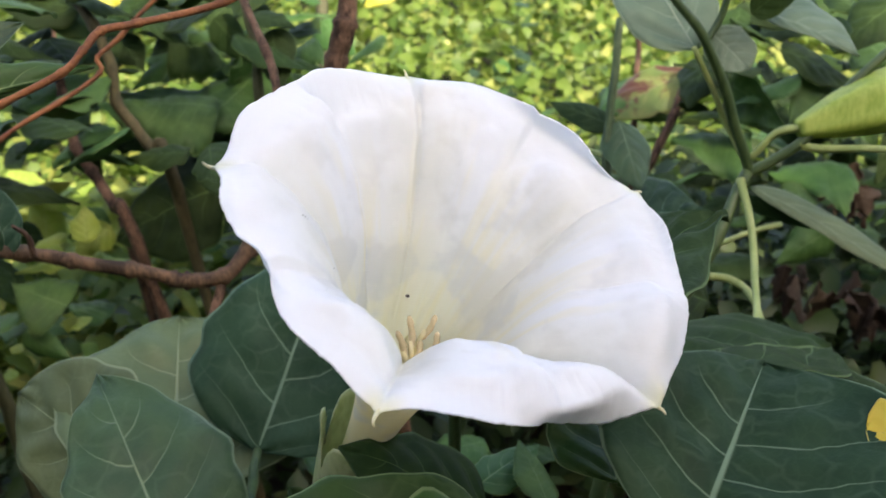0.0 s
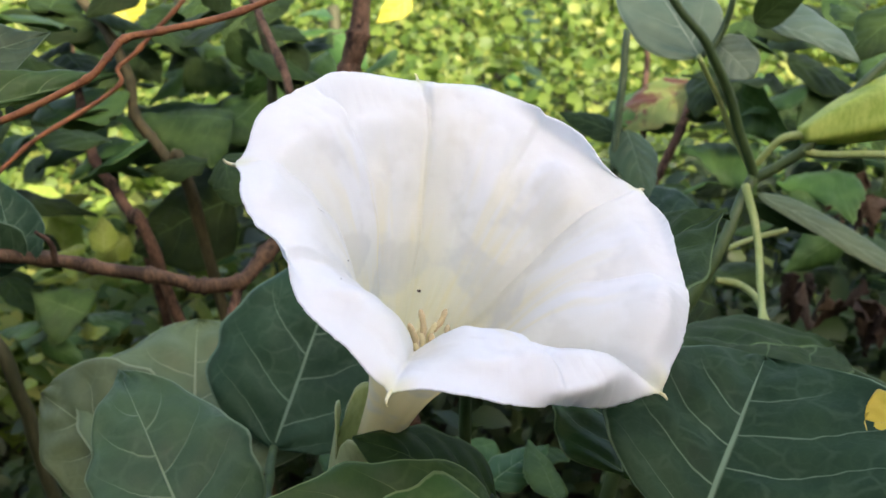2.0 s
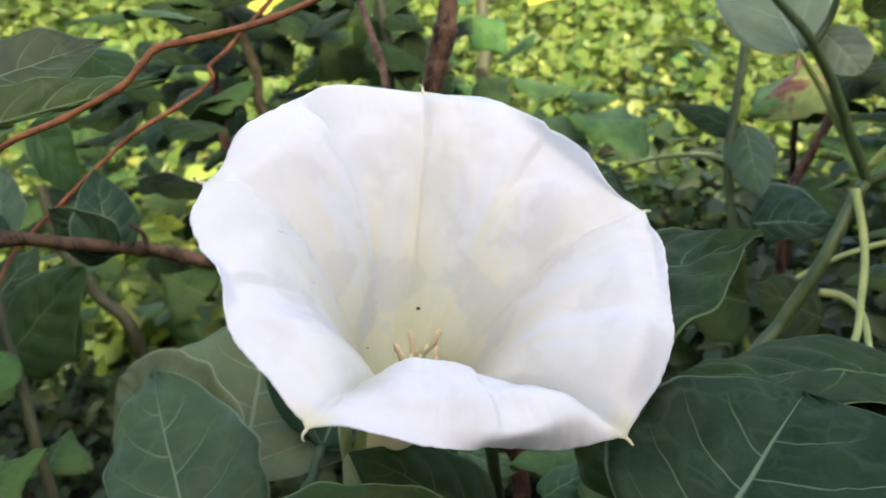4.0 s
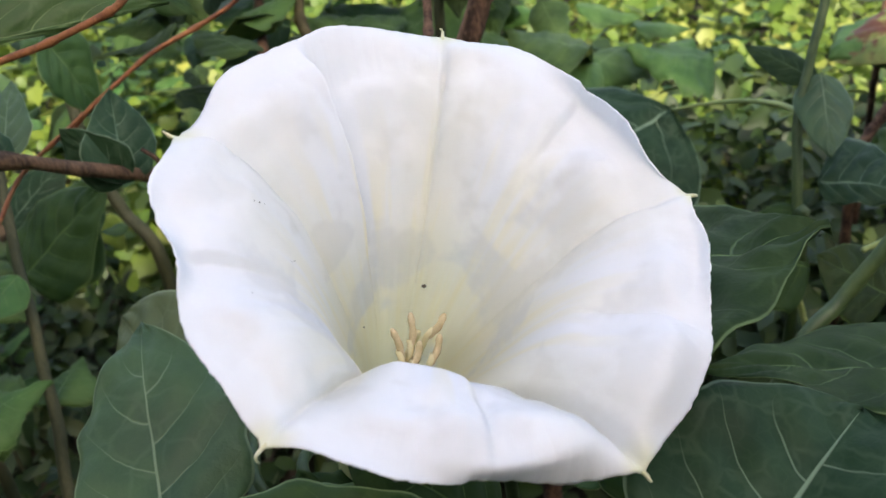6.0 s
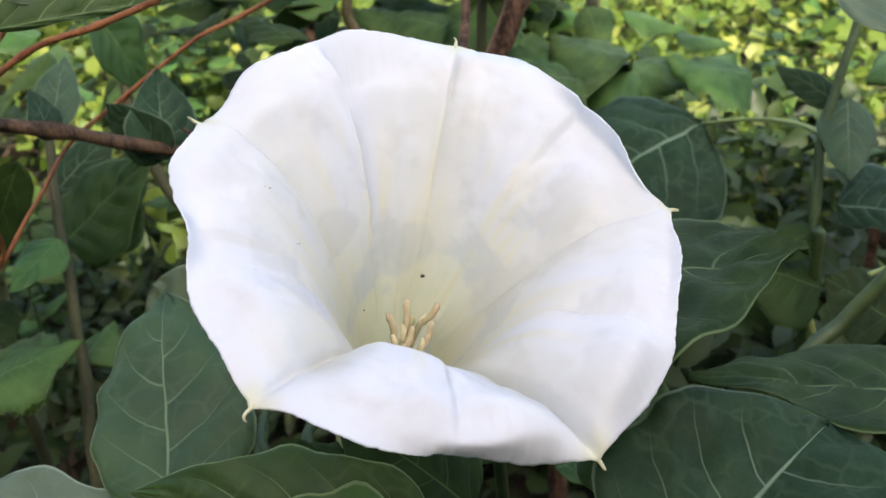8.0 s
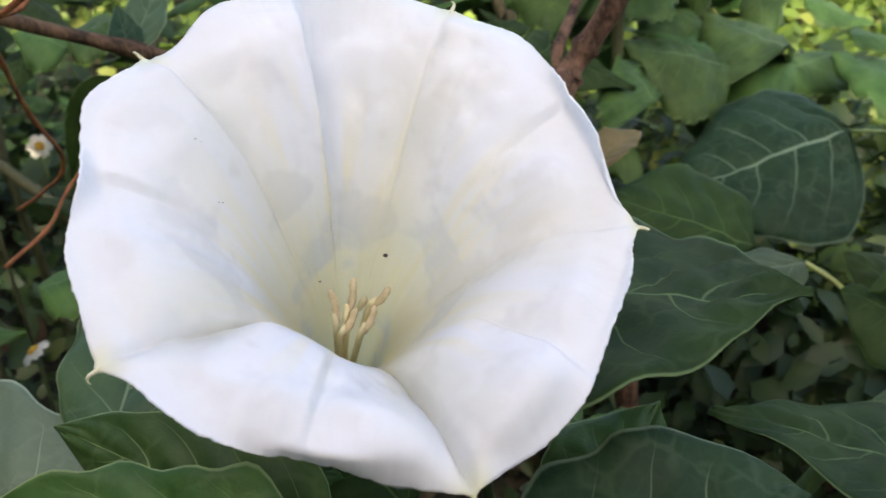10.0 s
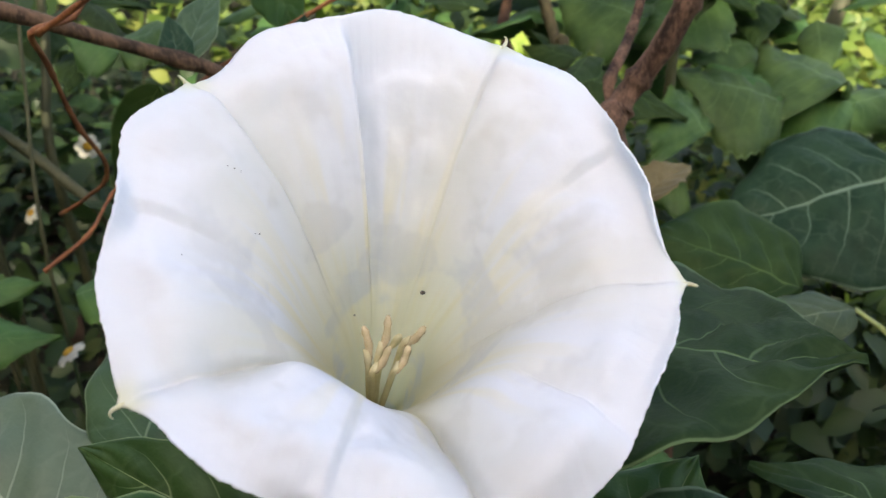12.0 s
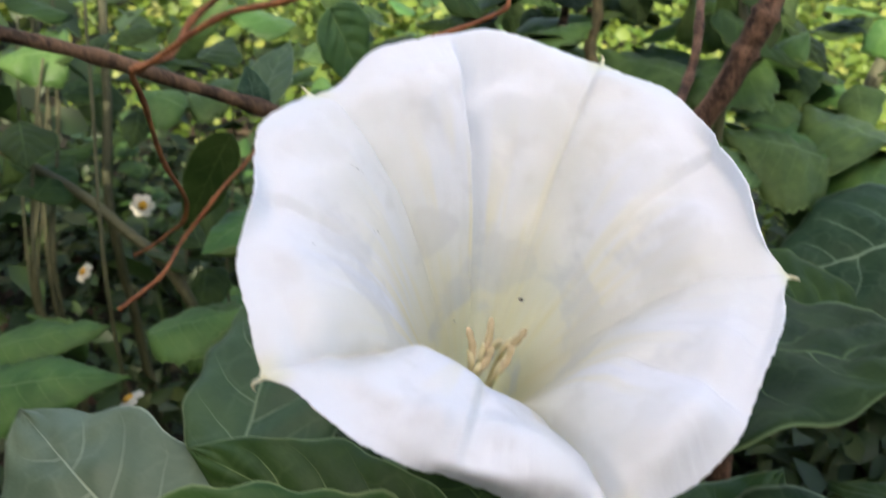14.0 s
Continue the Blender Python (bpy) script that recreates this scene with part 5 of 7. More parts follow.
leaf(shrub2, BLADE_DARK, (-0.6864, 0.6953, 0.2998), (-0.7309, 0.7019, 0.2802), (-0.7010, 0.7103, 0.2975), cup=-0.22, wave=0.08, blunt=1.2)
leaf(shrub2, BLADE_DARK, (-0.5463, 0.7850, 0.3894), (-0.5530, 0.7080, 0.3958), (-0.5757, 0.7623, 0.3953), cup=-0.22, wave=0.08, blunt=1.2)
leaf(shrub2, BLADE_DARK, (-0.6020, 0.5519, 0.4533), (-0.6466, 0.5968, 0.4519), (-0.6033, 0.5801, 0.4547), cup=-0.22, wave=0.08, blunt=1.2)
leaf(shrub2, BLADE_DARK, (-0.4374, 0.5753, 0.4353), (-0.4865, 0.5410, 0.4342), (-0.4652, 0.5807, 0.4287), cup=-0.22, wave=0.08, blunt=1.2)
leaf(shrub2, BLADE_DARK, (-0.7146, 0.6327, 0.3069), (-0.7285, 0.6795, 0.2975), (-0.7025, 0.6533, 0.3048), cup=-0.22, wave=0.08, blunt=1.2)
leaf(shrub2, BLADE_DARK, (-0.5705, 0.6599, 0.3957), (-0.5954, 0.5880, 0.3873), (-0.6034, 0.6451, 0.3901), cup=-0.22, wave=0.08, blunt=1.2)
leaf(shrub2, BLADE_DARK, (-0.5159, 0.6761, 0.4338), (-0.5111, 0.7391, 0.3999), (-0.4927, 0.6975, 0.4268), cup=-0.22, wave=0.08, blunt=1.2)
leaf(shrub2, BLADE_DARK, (-0.3385, 0.7101, 0.3868), (-0.2958, 0.6913, 0.3729), (-0.3318, 0.6898, 0.3784), cup=-0.22, wave=0.08, blunt=1.2)
leaf(shrub2, SERRATE, (-0.2709, 0.7735, 0.4513), (-0.3284, 0.7889, 0.4418), (-0.2854, 0.7988, 0.4543), cup=-0.22, wave=0.08, blunt=1.2)
leaf(shrub2, SERRATE, (-0.2249, 0.7139, 0.4280), (-0.2400, 0.7957, 0.4266), (-0.2054, 0.7454, 0.4290), cup=-0.22, wave=0.08, blunt=1.2)
leaf(shrub2, SERRATE, (-0.1998, 0.8907, 0.3797), (-0.1420, 0.8500, 0.3755), (-0.1934, 0.8604, 0.3672), cup=-0.22, wave=0.08, blunt=1.2)
leaf(shrub2, SERRATE, (-0.2937, 0.8870, 0.3066), (-0.2434, 0.8574, 0.3211), (-0.2862, 0.8647, 0.3171), cup=-0.22, wave=0.08, blunt=1.2)
leaf(shrub2, SERRATE, (-0.2302, 0.9980, 0.3414), (-0.1781, 0.9960, 0.3287), (-0.2137, 0.9819, 0.3367), cup=-0.22, wave=0.08, blunt=1.2)
leaf(shrub2, SERRATE, (-0.1966, 0.7760, 0.4512), (-0.2412, 0.7882, 0.4385), (-0.2067, 0.7916, 0.4420), cup=-0.22, wave=0.08, blunt=1.2)
leaf(shrub2, SERRATE, (-0.2164, 0.7875, 0.4432), (-0.1536, 0.7531, 0.4021), (-0.2090, 0.7571, 0.4252), cup=-0.22, wave=0.08, blunt=1.2)
leaf(shrub2, BLADE_DARK, (-0.5524, 0.5903, 0.3602), (-0.5653, 0.5489, 0.3382), (-0.5706, 0.5799, 0.3548), cup=-0.22, wave=0.08, blunt=1.2)
# sunlit glimpses between the stems, painted as bright yellow-green leaves
leaf(shrub2, SUN_PAINTED, (-0.3689, 0.6363, 0.2871), (-0.4138, 0.6361, 0.2749), (-0.3851, 0.6488, 0.2877), cup=-0.22, wave=0.08, blunt=1.2)
leaf(shrub2, SUN_PAINTED, (-0.5030, 0.9141, 0.1626), (-0.5485, 0.9623, 0.1631), (-0.5026, 0.9446, 0.1521), cup=-0.22, wave=0.08, blunt=1.2)
leaf(shrub2, SUN_PAINTED, (-0.5280, 0.9425, 0.2128), (-0.4724, 0.9719, 0.2145), (-0.4993, 0.9327, 0.2114), cup=-0.22, wave=0.08, blunt=1.2)
leaf(shrub2, SUN_PAINTED, (-0.5143, 0.8897, 0.1880), (-0.4767, 0.9340, 0.1776), (-0.4888, 0.8924, 0.1811), cup=-0.22, wave=0.08, blunt=1.2)
leaf(shrub2, SUN_PAINTED, (-0.4799, 0.7572, 0.3039), (-0.4314, 0.8187, 0.2744), (-0.4411, 0.7631, 0.3015), cup=-0.22, wave=0.08, blunt=1.2)
leaf(shrub2, SUN_PAINTED, (-0.4918, 0.8119, 0.1925), (-0.5417, 0.8539, 0.1669), (-0.4940, 0.8414, 0.1820), cup=-0.22, wave=0.08, blunt=1.2)
leaf(shrub2, SUN_PAINTED, (-0.3423, 0.6876, 0.3253), (-0.2722, 0.7114, 0.3161), (-0.3119, 0.6717, 0.3164), cup=-0.22, wave=0.08, blunt=1.2)
leaf(shrub2, SUN_PAINTED, (-0.3813, 0.6280, 0.2834), (-0.4235, 0.6017, 0.2840), (-0.4026, 0.6312, 0.2832), cup=-0.22, wave=0.08, blunt=1.2)
leaf(shrub2, SUN_PAINTED, (-0.3276, 0.6669, 0.3411), (-0.3448, 0.6277, 0.3178), (-0.3485, 0.6615, 0.3320), cup=-0.22, wave=0.08, blunt=1.2)
leaf(shrub2, SUN_PAINTED, (-0.4255, 0.8548, 0.2634), (-0.3978, 0.8134, 0.2655), (-0.4267, 0.8341, 0.2610), cup=-0.22, wave=0.08, blunt=1.2)
leaf(shrub2, SUN_PAINTED, (-0.4504, 0.9144, 0.1807), (-0.4966, 0.9245, 0.1610), (-0.4612, 0.9308, 0.1704), cup=-0.22, wave=0.08, blunt=1.2)
leaf(shrub2, SUN_PAINTED, (-0.4374, 0.6617, 0.3192), (-0.4997, 0.6933, 0.3160), (-0.4491, 0.6903, 0.3257), cup=-0.22, wave=0.08, blunt=1.2)
leaf(shrub2, SUN_PAINTED, (-0.4220, 0.8141, 0.2373), (-0.3815, 0.7891, 0.2195), (-0.4179, 0.7906, 0.2318), cup=-0.22, wave=0.08, blunt=1.2)
leaf(shrub2, SUN_PAINTED, (-0.4219, 0.7555, 0.2408), (-0.4061, 0.6832, 0.2149), (-0.4386, 0.7295, 0.2250), cup=-0.22, wave=0.08, blunt=1.2)
leaf(shrub2, SUN_PAINTED, (-0.3986, 0.8408, 0.2465), (-0.4458, 0.7833, 0.2092), (-0.4327, 0.8334, 0.2397), cup=-0.22, wave=0.08, blunt=1.2)
leaf(shrub2, SUN_PAINTED, (-0.4313, 0.7977, 0.1980), (-0.3543, 0.8226, 0.1759), (-0.3977, 0.7835, 0.1938), cup=-0.22, wave=0.08, blunt=1.2)
leaf(shrub2, BLADE_DARK, (-0.3393, 0.5750, 0.5429), (-0.2736, 0.6031, 0.5249), (-0.3118, 0.5654, 0.5287), cup=-0.22, wave=0.08, blunt=1.2)
leaf(shrub2, BLADE_DARK, (-0.4739, 0.7457, 0.4299), (-0.4277, 0.7105, 0.4001), (-0.4702, 0.7219, 0.4166), cup=-0.22, wave=0.08, blunt=1.2)
leaf(shrub2, BLADE_DARK, (-0.3106, 0.5812, 0.5447), (-0.3911, 0.5753, 0.5612), (-0.3374, 0.6057, 0.5586), cup=-0.22, wave=0.08, blunt=1.2)
leaf(shrub2, BLADE_DARK, (-0.3938, 0.5608, 0.5276), (-0.3290, 0.5556, 0.5127), (-0.3742, 0.5353, 0.5233), cup=-0.22, wave=0.08, blunt=1.2)
leaf(shrub2, BLADE_DARK, (-0.3836, 0.7037, 0.5236), (-0.3312, 0.6741, 0.5199), (-0.3764, 0.6761, 0.5232), cup=-0.22, wave=0.08, blunt=1.2)
leaf(shrub2, BLADE_DARK, (-0.3117, 0.5711, 0.5611), (-0.2541, 0.5478, 0.5473), (-0.2992, 0.5451, 0.5598), cup=-0.22, wave=0.08, blunt=1.2)
leaf(shrub2, BLADE_DARK, (-0.3830, 0.6031, 0.4952), (-0.4568, 0.6169, 0.4888), (-0.4035, 0.6313, 0.4998), cup=-0.22, wave=0.08, blunt=1.2)
leaf(shrub2, BLADE_DARK, (-0.3636, 0.8548, 0.5001), (-0.3330, 0.8888, 0.4761), (-0.3397, 0.8548, 0.4939), cup=-0.22, wave=0.08, blunt=1.2)
leaf(shrub2, BLADE_DARK, (-0.3875, 0.5607, 0.5122), (-0.4337, 0.5352, 0.4965), (-0.4085, 0.5654, 0.5027), cup=-0.22, wave=0.08, blunt=1.2)
leaf(shrub2, BLADE_DARK, (-0.3172, 0.7230, 0.5045), (-0.3582, 0.6740, 0.5136), (-0.3438, 0.7190, 0.5140), cup=-0.22, wave=0.08, blunt=1.2)
leaf(shrub2, BLADE_DARK, (-0.2773, 0.6827, 0.5355), (-0.3422, 0.7213, 0.4985), (-0.2822, 0.7170, 0.5168), cup=-0.22, wave=0.08, blunt=1.2)
leaf(shrub2, BLADE_DARK, (-0.4481, 0.6084, 0.4737), (-0.4062, 0.5530, 0.4569), (-0.4495, 0.5768, 0.4741), cup=-0.22, wave=0.08, blunt=1.2)
leaf(shrub2, BLADE_DARK, (-0.3358, 0.7496, 0.4788), (-0.3883, 0.7038, 0.4464), (-0.3719, 0.7513, 0.4747), cup=-0.22, wave=0.08, blunt=1.2)
leaf(shrub2, SERRATE, (-0.2496, 0.4740, 0.4794), (-0.3056, 0.4614, 0.4508), (-0.2687, 0.4905, 0.4620), cup=-0.22, wave=0.08, blunt=1.2)
leaf(shrub2, SERRATE, (-0.4213, 0.6407, 0.4204), (-0.4704, 0.6841, 0.3938), (-0.4264, 0.6731, 0.4207), cup=-0.22, wave=0.08, blunt=1.2)
leaf(shrub2, SERRATE, (-0.3315, 0.6081, 0.4460), (-0.3840, 0.6309, 0.4474), (-0.3412, 0.6333, 0.4458), cup=-0.22, wave=0.08, blunt=1.2)
leaf(shrub2, SERRATE, (-0.3096, 0.4860, 0.4967), (-0.3142, 0.5569, 0.4630), (-0.2879, 0.5161, 0.4964), cup=-0.22, wave=0.08, blunt=1.2)
leaf(shrub2, SERRATE, (-0.4210, 0.6055, 0.4930), (-0.4003, 0.5457, 0.4831), (-0.4340, 0.5800, 0.4836), cup=-0.22, wave=0.08, blunt=1.2)
leaf(shrub2, SERRATE, (-0.3340, 0.6330, 0.4218), (-0.3507, 0.5560, 0.4159), (-0.3646, 0.6139, 0.4082), cup=-0.22, wave=0.08, blunt=1.2)
leaf(shrub2, SERRATE, (-0.3889, 0.6036, 0.5528), (-0.3461, 0.6348, 0.5251), (-0.3663, 0.5985, 0.5395), cup=-0.22, wave=0.08, blunt=1.2)
leaf(shrub2, SERRATE, (-0.3756, 0.5747, 0.4602), (-0.3343, 0.6456, 0.4734), (-0.3405, 0.5867, 0.4587), cup=-0.22, wave=0.08, blunt=1.2)
leaf(shrub2, BLADE_DARK, (0.2659, 0.5635, 0.5005), (0.1931, 0.5843, 0.4997), (0.2487, 0.5943, 0.4947), cup=-0.22, wave=0.08, blunt=1.2)
leaf(shrub2, BLADE_DARK, (0.4374, 0.7467, 0.3533), (0.3757, 0.7826, 0.3505), (0.4277, 0.7764, 0.3461), cup=-0.22, wave=0.08, blunt=1.2)
leaf(shrub2, BLADE_DARK, (0.2353, 0.6344, 0.4915), (0.2065, 0.5712, 0.4612), (0.2059, 0.6237, 0.4793), cup=-0.22, wave=0.08, blunt=1.2)
leaf(shrub2, BLADE_DARK, (0.2242, 0.6477, 0.4437), (0.2543, 0.6859, 0.4148), (0.2469, 0.6526, 0.4373), cup=-0.22, wave=0.08, blunt=1.2)
leaf(shrub2, BLADE_DARK, (0.2454, 0.8235, 0.3952), (0.2742, 0.7742, 0.4058), (0.2435, 0.7993, 0.3926), cup=-0.22, wave=0.08, blunt=1.2)
leaf(shrub2, BLADE_DARK, (0.2443, 0.7614, 0.4061), (0.1696, 0.7720, 0.3898), (0.2237, 0.7885, 0.3973), cup=-0.22, wave=0.08, blunt=1.2)
leaf(shrub2, BLADE_DARK, (0.2459, 0.6830, 0.4614), (0.2685, 0.6371, 0.4435), (0.2383, 0.6600, 0.4566), cup=-0.22, wave=0.08, blunt=1.2)
leaf(shrub2, BLADE_DARK, (0.2687, 0.7099, 0.4125), (0.3283, 0.7501, 0.3942), (0.3032, 0.7044, 0.4139), cup=-0.22, wave=0.08, blunt=1.2)
leaf(shrub2, BLADE_DARK, (0.2481, 0.5744, 0.4576), (0.2002, 0.5687, 0.4550), (0.2308, 0.5851, 0.4559), cup=-0.22, wave=0.08, blunt=1.2)
leaf(shrub2, BLADE_DARK, (0.3187, 0.6807, 0.4551), (0.3506, 0.7253, 0.4432), (0.3421, 0.6877, 0.4566), cup=-0.22, wave=0.08, blunt=1.2)
leaf(shrub2, BLADE_DARK, (0.2596, 0.6660, 0.5190), (0.3052, 0.6449, 0.4930), (0.2707, 0.6450, 0.5149), cup=-0.22, wave=0.08, blunt=1.2)
leaf(shrub2, BLADE_DARK, (0.3036, 0.7701, 0.4729), (0.2565, 0.7817, 0.4793), (0.2914, 0.7884, 0.4733), cup=-0.22, wave=0.08, blunt=1.2)
leaf(shrub2, BLADE_DARK, (0.3684, 0.6459, 0.5289), (0.3561, 0.6998, 0.5344), (0.3812, 0.6675, 0.5311), cup=-0.22, wave=0.08, blunt=1.2)
leaf(shrub2, BLADE_DARK, (0.3903, 0.6759, 0.4402), (0.3530, 0.6197, 0.4229), (0.3601, 0.6685, 0.4367), cup=-0.22, wave=0.08, blunt=1.2)
leaf(shrub2, BLADE_MID, (-0.3283, 0.4511, 0.3301), (-0.3893, 0.4727, 0.2935), (-0.3388, 0.4823, 0.3161), cup=-0.22, wave=0.08, blunt=1.2)
leaf(shrub2, BLADE_MID, (-0.3389, 0.4249, 0.3410), (-0.3861, 0.4382, 0.3254), (-0.3494, 0.4463, 0.3349), cup=-0.22, wave=0.08, blunt=1.2)
leaf(shrub2, BLADE_MID, (-0.3608, 0.5663, 0.2602), (-0.3341, 0.6209, 0.2403), (-0.3334, 0.5733, 0.2483), cup=-0.22, wave=0.08, blunt=1.2)
leaf(shrub2, BLADE_MID, (-0.4067, 0.5775, 0.2401), (-0.3507, 0.5554, 0.2478), (-0.3952, 0.5514, 0.2398), cup=-0.22, wave=0.08, blunt=1.2)
leaf(shrub2, SERRATE, (-0.3065, 0.4891, 0.4911), (-0.2785, 0.5426, 0.5027), (-0.2797, 0.4977, 0.4945), cup=-0.22, wave=0.08, blunt=1.2)
leaf(shrub2, SERRATE, (-0.4040, 0.5149, 0.4472), (-0.4145, 0.5599, 0.4516), (-0.3935, 0.5331, 0.4476), cup=-0.22, wave=0.08, blunt=1.2)
leaf(shrub2, SERRATE, (-0.4430, 0.6691, 0.4152), (-0.4332, 0.6154, 0.3981), (-0.4596, 0.6475, 0.4103), cup=-0.22, wave=0.08, blunt=1.2)
leaf(shrub2, SERRATE, (-0.4625, 0.4534, 0.4951), (-0.5052, 0.4464, 0.4774), (-0.4777, 0.4640, 0.4867), cup=-0.22, wave=0.08, blunt=1.2)
leaf(shrub2, SERRATE, (-0.3435, 0.4654, 0.5823), (-0.3149, 0.5401, 0.5555), (-0.3126, 0.4824, 0.5751), cup=-0.22, wave=0.08, blunt=1.2)
leaf(shrub2, SERRATE, (-0.3926, 0.4158, 0.5527), (-0.3598, 0.4806, 0.5395), (-0.3595, 0.4274, 0.5556), cup=-0.22, wave=0.08, blunt=1.2)
leaf(shrub2, SERRATE, (-0.0705, 0.8296, 0.4564), (-0.1143, 0.8079, 0.4286), (-0.0914, 0.8363, 0.4465), cup=-0.22, wave=0.08, blunt=1.2)
leaf(shrub2, SERRATE, (-0.1831, 0.8347, 0.4764), (-0.1213, 0.8176, 0.4835), (-0.1679, 0.8111, 0.4811), cup=-0.22, wave=0.08, blunt=1.2)
leaf(shrub2, SERRATE, (-0.1504, 0.9118, 0.4520), (-0.1060, 0.8547, 0.4267), (-0.1553, 0.8821, 0.4339), cup=-0.22, wave=0.08, blunt=1.2)
leaf(shrub2, SERRATE, (-0.1603, 0.8222, 0.4957), (-0.1531, 0.8749, 0.4938), (-0.1404, 0.8372, 0.4935), cup=-0.22, wave=0.08, blunt=1.2)
leaf(shrub2, SERRATE, (-0.1552, 0.7408, 0.4570), (-0.2165, 0.7009, 0.4586), (-0.1881, 0.7468, 0.4517), cup=-0.22, wave=0.08, blunt=1.2)
leaf(shrub2, SERRATE, (0.3157, 0.6160, 0.4769), (0.2578, 0.6286, 0.4461), (0.3001, 0.6403, 0.4686), cup=-0.22, wave=0.08, blunt=1.2)
leaf(shrub2, SERRATE, (0.2862, 0.5781, 0.3137), (0.2218, 0.5528, 0.3107), (0.2571, 0.5894, 0.3150), cup=-0.22, wave=0.08, blunt=1.2)
leaf(shrub2, SERRATE, (0.2874, 0.5443, 0.3770), (0.2290, 0.5648, 0.3501), (0.2752, 0.5669, 0.3649), cup=-0.22, wave=0.08, blunt=1.2)
leaf(shrub2, SERRATE, (0.2517, 0.5435, 0.4547), (0.2455, 0.5930, 0.4418), (0.2641, 0.5605, 0.4459), cup=-0.22, wave=0.08, blunt=1.2)
leaf(shrub2, SERRATE, (0.2963, 0.5101, 0.3971), (0.3036, 0.5652, 0.4060), (0.3159, 0.5259, 0.4004), cup=-0.22, wave=0.08, blunt=1.2)
leaf(shrub2, SERRATE, (0.3144, 0.7708, 0.4104), (0.3029, 0.7084, 0.4013), (0.2905, 0.7534, 0.4105), cup=-0.22, wave=0.08, blunt=1.2)
leaf(shrub2, SERRATE, (0.1846, 0.7284, 0.3309), (0.1507, 0.7891, 0.3109), (0.1943, 0.7591, 0.3213), cup=-0.22, wave=0.08, blunt=1.2)
leaf(shrub2, SERRATE, (0.4500, 0.7200, 0.2781), (0.4346, 0.6682, 0.2739), (0.4277, 0.7077, 0.2801), cup=-0.22, wave=0.08, blunt=1.2)
leaf(shrub2, SERRATE, (0.2272, 0.6850, 0.3526), (0.2143, 0.6120, 0.3376), (0.2005, 0.6633, 0.3556), cup=-0.22, wave=0.08, blunt=1.2)
leaf(shrub2, SERRATE, (0.4704, 0.7662, 0.3653), (0.5169, 0.7531, 0.3682), (0.4812, 0.7462, 0.3673), cup=-0.22, wave=0.08, blunt=1.2)
leaf(shrub2, SERRATE, (0.3995, 0.7103, 0.4309), (0.3461, 0.6630, 0.4462), (0.3689, 0.7092, 0.4353), cup=-0.22, wave=0.08, blunt=1.2)
leaf(shrub2, SERRATE, (0.3245, 0.7690, 0.1918), (0.3267, 0.7108, 0.1950), (0.3064, 0.7491, 0.1934), cup=-0.22, wave=0.08, blunt=1.2)
leaf(shrub2, SERRATE, (0.4685, 0.8016, 0.2370), (0.4039, 0.8042, 0.2344), (0.4478, 0.8242, 0.2439), cup=-0.22, wave=0.08, blunt=1.2)
leaf(shrub2, SERRATE, (0.2107, 0.5285, 0.4165), (0.2389, 0.6003, 0.3884), (0.2418, 0.5456, 0.4124), cup=-0.22, wave=0.08, blunt=1.2)
leaf(shrub2, SERRATE, (-0.1824, 0.8592, 0.3400), (-0.2362, 0.8671, 0.3193), (-0.2003, 0.8765, 0.3390), cup=-0.22, wave=0.08, blunt=1.2)
leaf(shrub2, SERRATE, (-0.3875, 0.7429, 0.3817), (-0.3360, 0.7232, 0.3603), (-0.3768, 0.7193, 0.3754), cup=-0.22, wave=0.08, blunt=1.2)
leaf(shrub2, SERRATE, (-0.3244, 0.5984, 0.4126), (-0.2824, 0.6519, 0.3778), (-0.2908, 0.6030, 0.4049), cup=-0.22, wave=0.08, blunt=1.2)
leaf(shrub2, SERRATE, (-0.1108, 0.9329, 0.3700), (-0.0351, 0.9542, 0.3512), (-0.0786, 0.9120, 0.3613), cup=-0.22, wave=0.08, blunt=1.2)
leaf(shrub2, SERRATE, (-0.1499, 0.8331, 0.3286), (-0.0938, 0.8354, 0.3172), (-0.1299, 0.8188, 0.3293), cup=-0.22, wave=0.08, blunt=1.2)
leaf(shrub2, SERRATE, (-0.0262, 0.7513, 0.4131), (0.0270, 0.7817, 0.4035), (0.0019, 0.7421, 0.4074), cup=-0.22, wave=0.08, blunt=1.2)
leaf(shrub2, SERRATE, (-0.2594, 0.8083, 0.3850), (-0.2574, 0.8634, 0.3569), (-0.2392, 0.8277, 0.3794), cup=-0.22, wave=0.08, blunt=1.2)
leaf(shrub2, SERRATE, (-0.2168, 0.7636, 0.3514), (-0.2702, 0.7564, 0.3259), (-0.2385, 0.7783, 0.3467), cup=-0.22, wave=0.08, blunt=1.2)
leaf(shrub2, SERRATE, (-0.2092, 0.6240, 0.3356), (-0.2034, 0.6803, 0.3254), (-0.1901, 0.6416, 0.3365), cup=-0.22, wave=0.08, blunt=1.2)
leaf(shrub2, SERRATE, (-0.2877, 0.8005, 0.3688), (-0.3376, 0.7738, 0.3691), (-0.3128, 0.8078, 0.3608), cup=-0.22, wave=0.08, blunt=1.2)
leaf(shrub2, SERRATE, (-0.1245, 0.7856, 0.4226), (-0.0917, 0.7315, 0.3958), (-0.1324, 0.7597, 0.4070), cup=-0.22, wave=0.08, blunt=1.2)
leaf(shrub2, SERRATE, (-0.2372, 0.7890, 0.3111), (-0.1848, 0.7514, 0.3154), (-0.2331, 0.7586, 0.3151), cup=-0.22, wave=0.08, blunt=1.2)
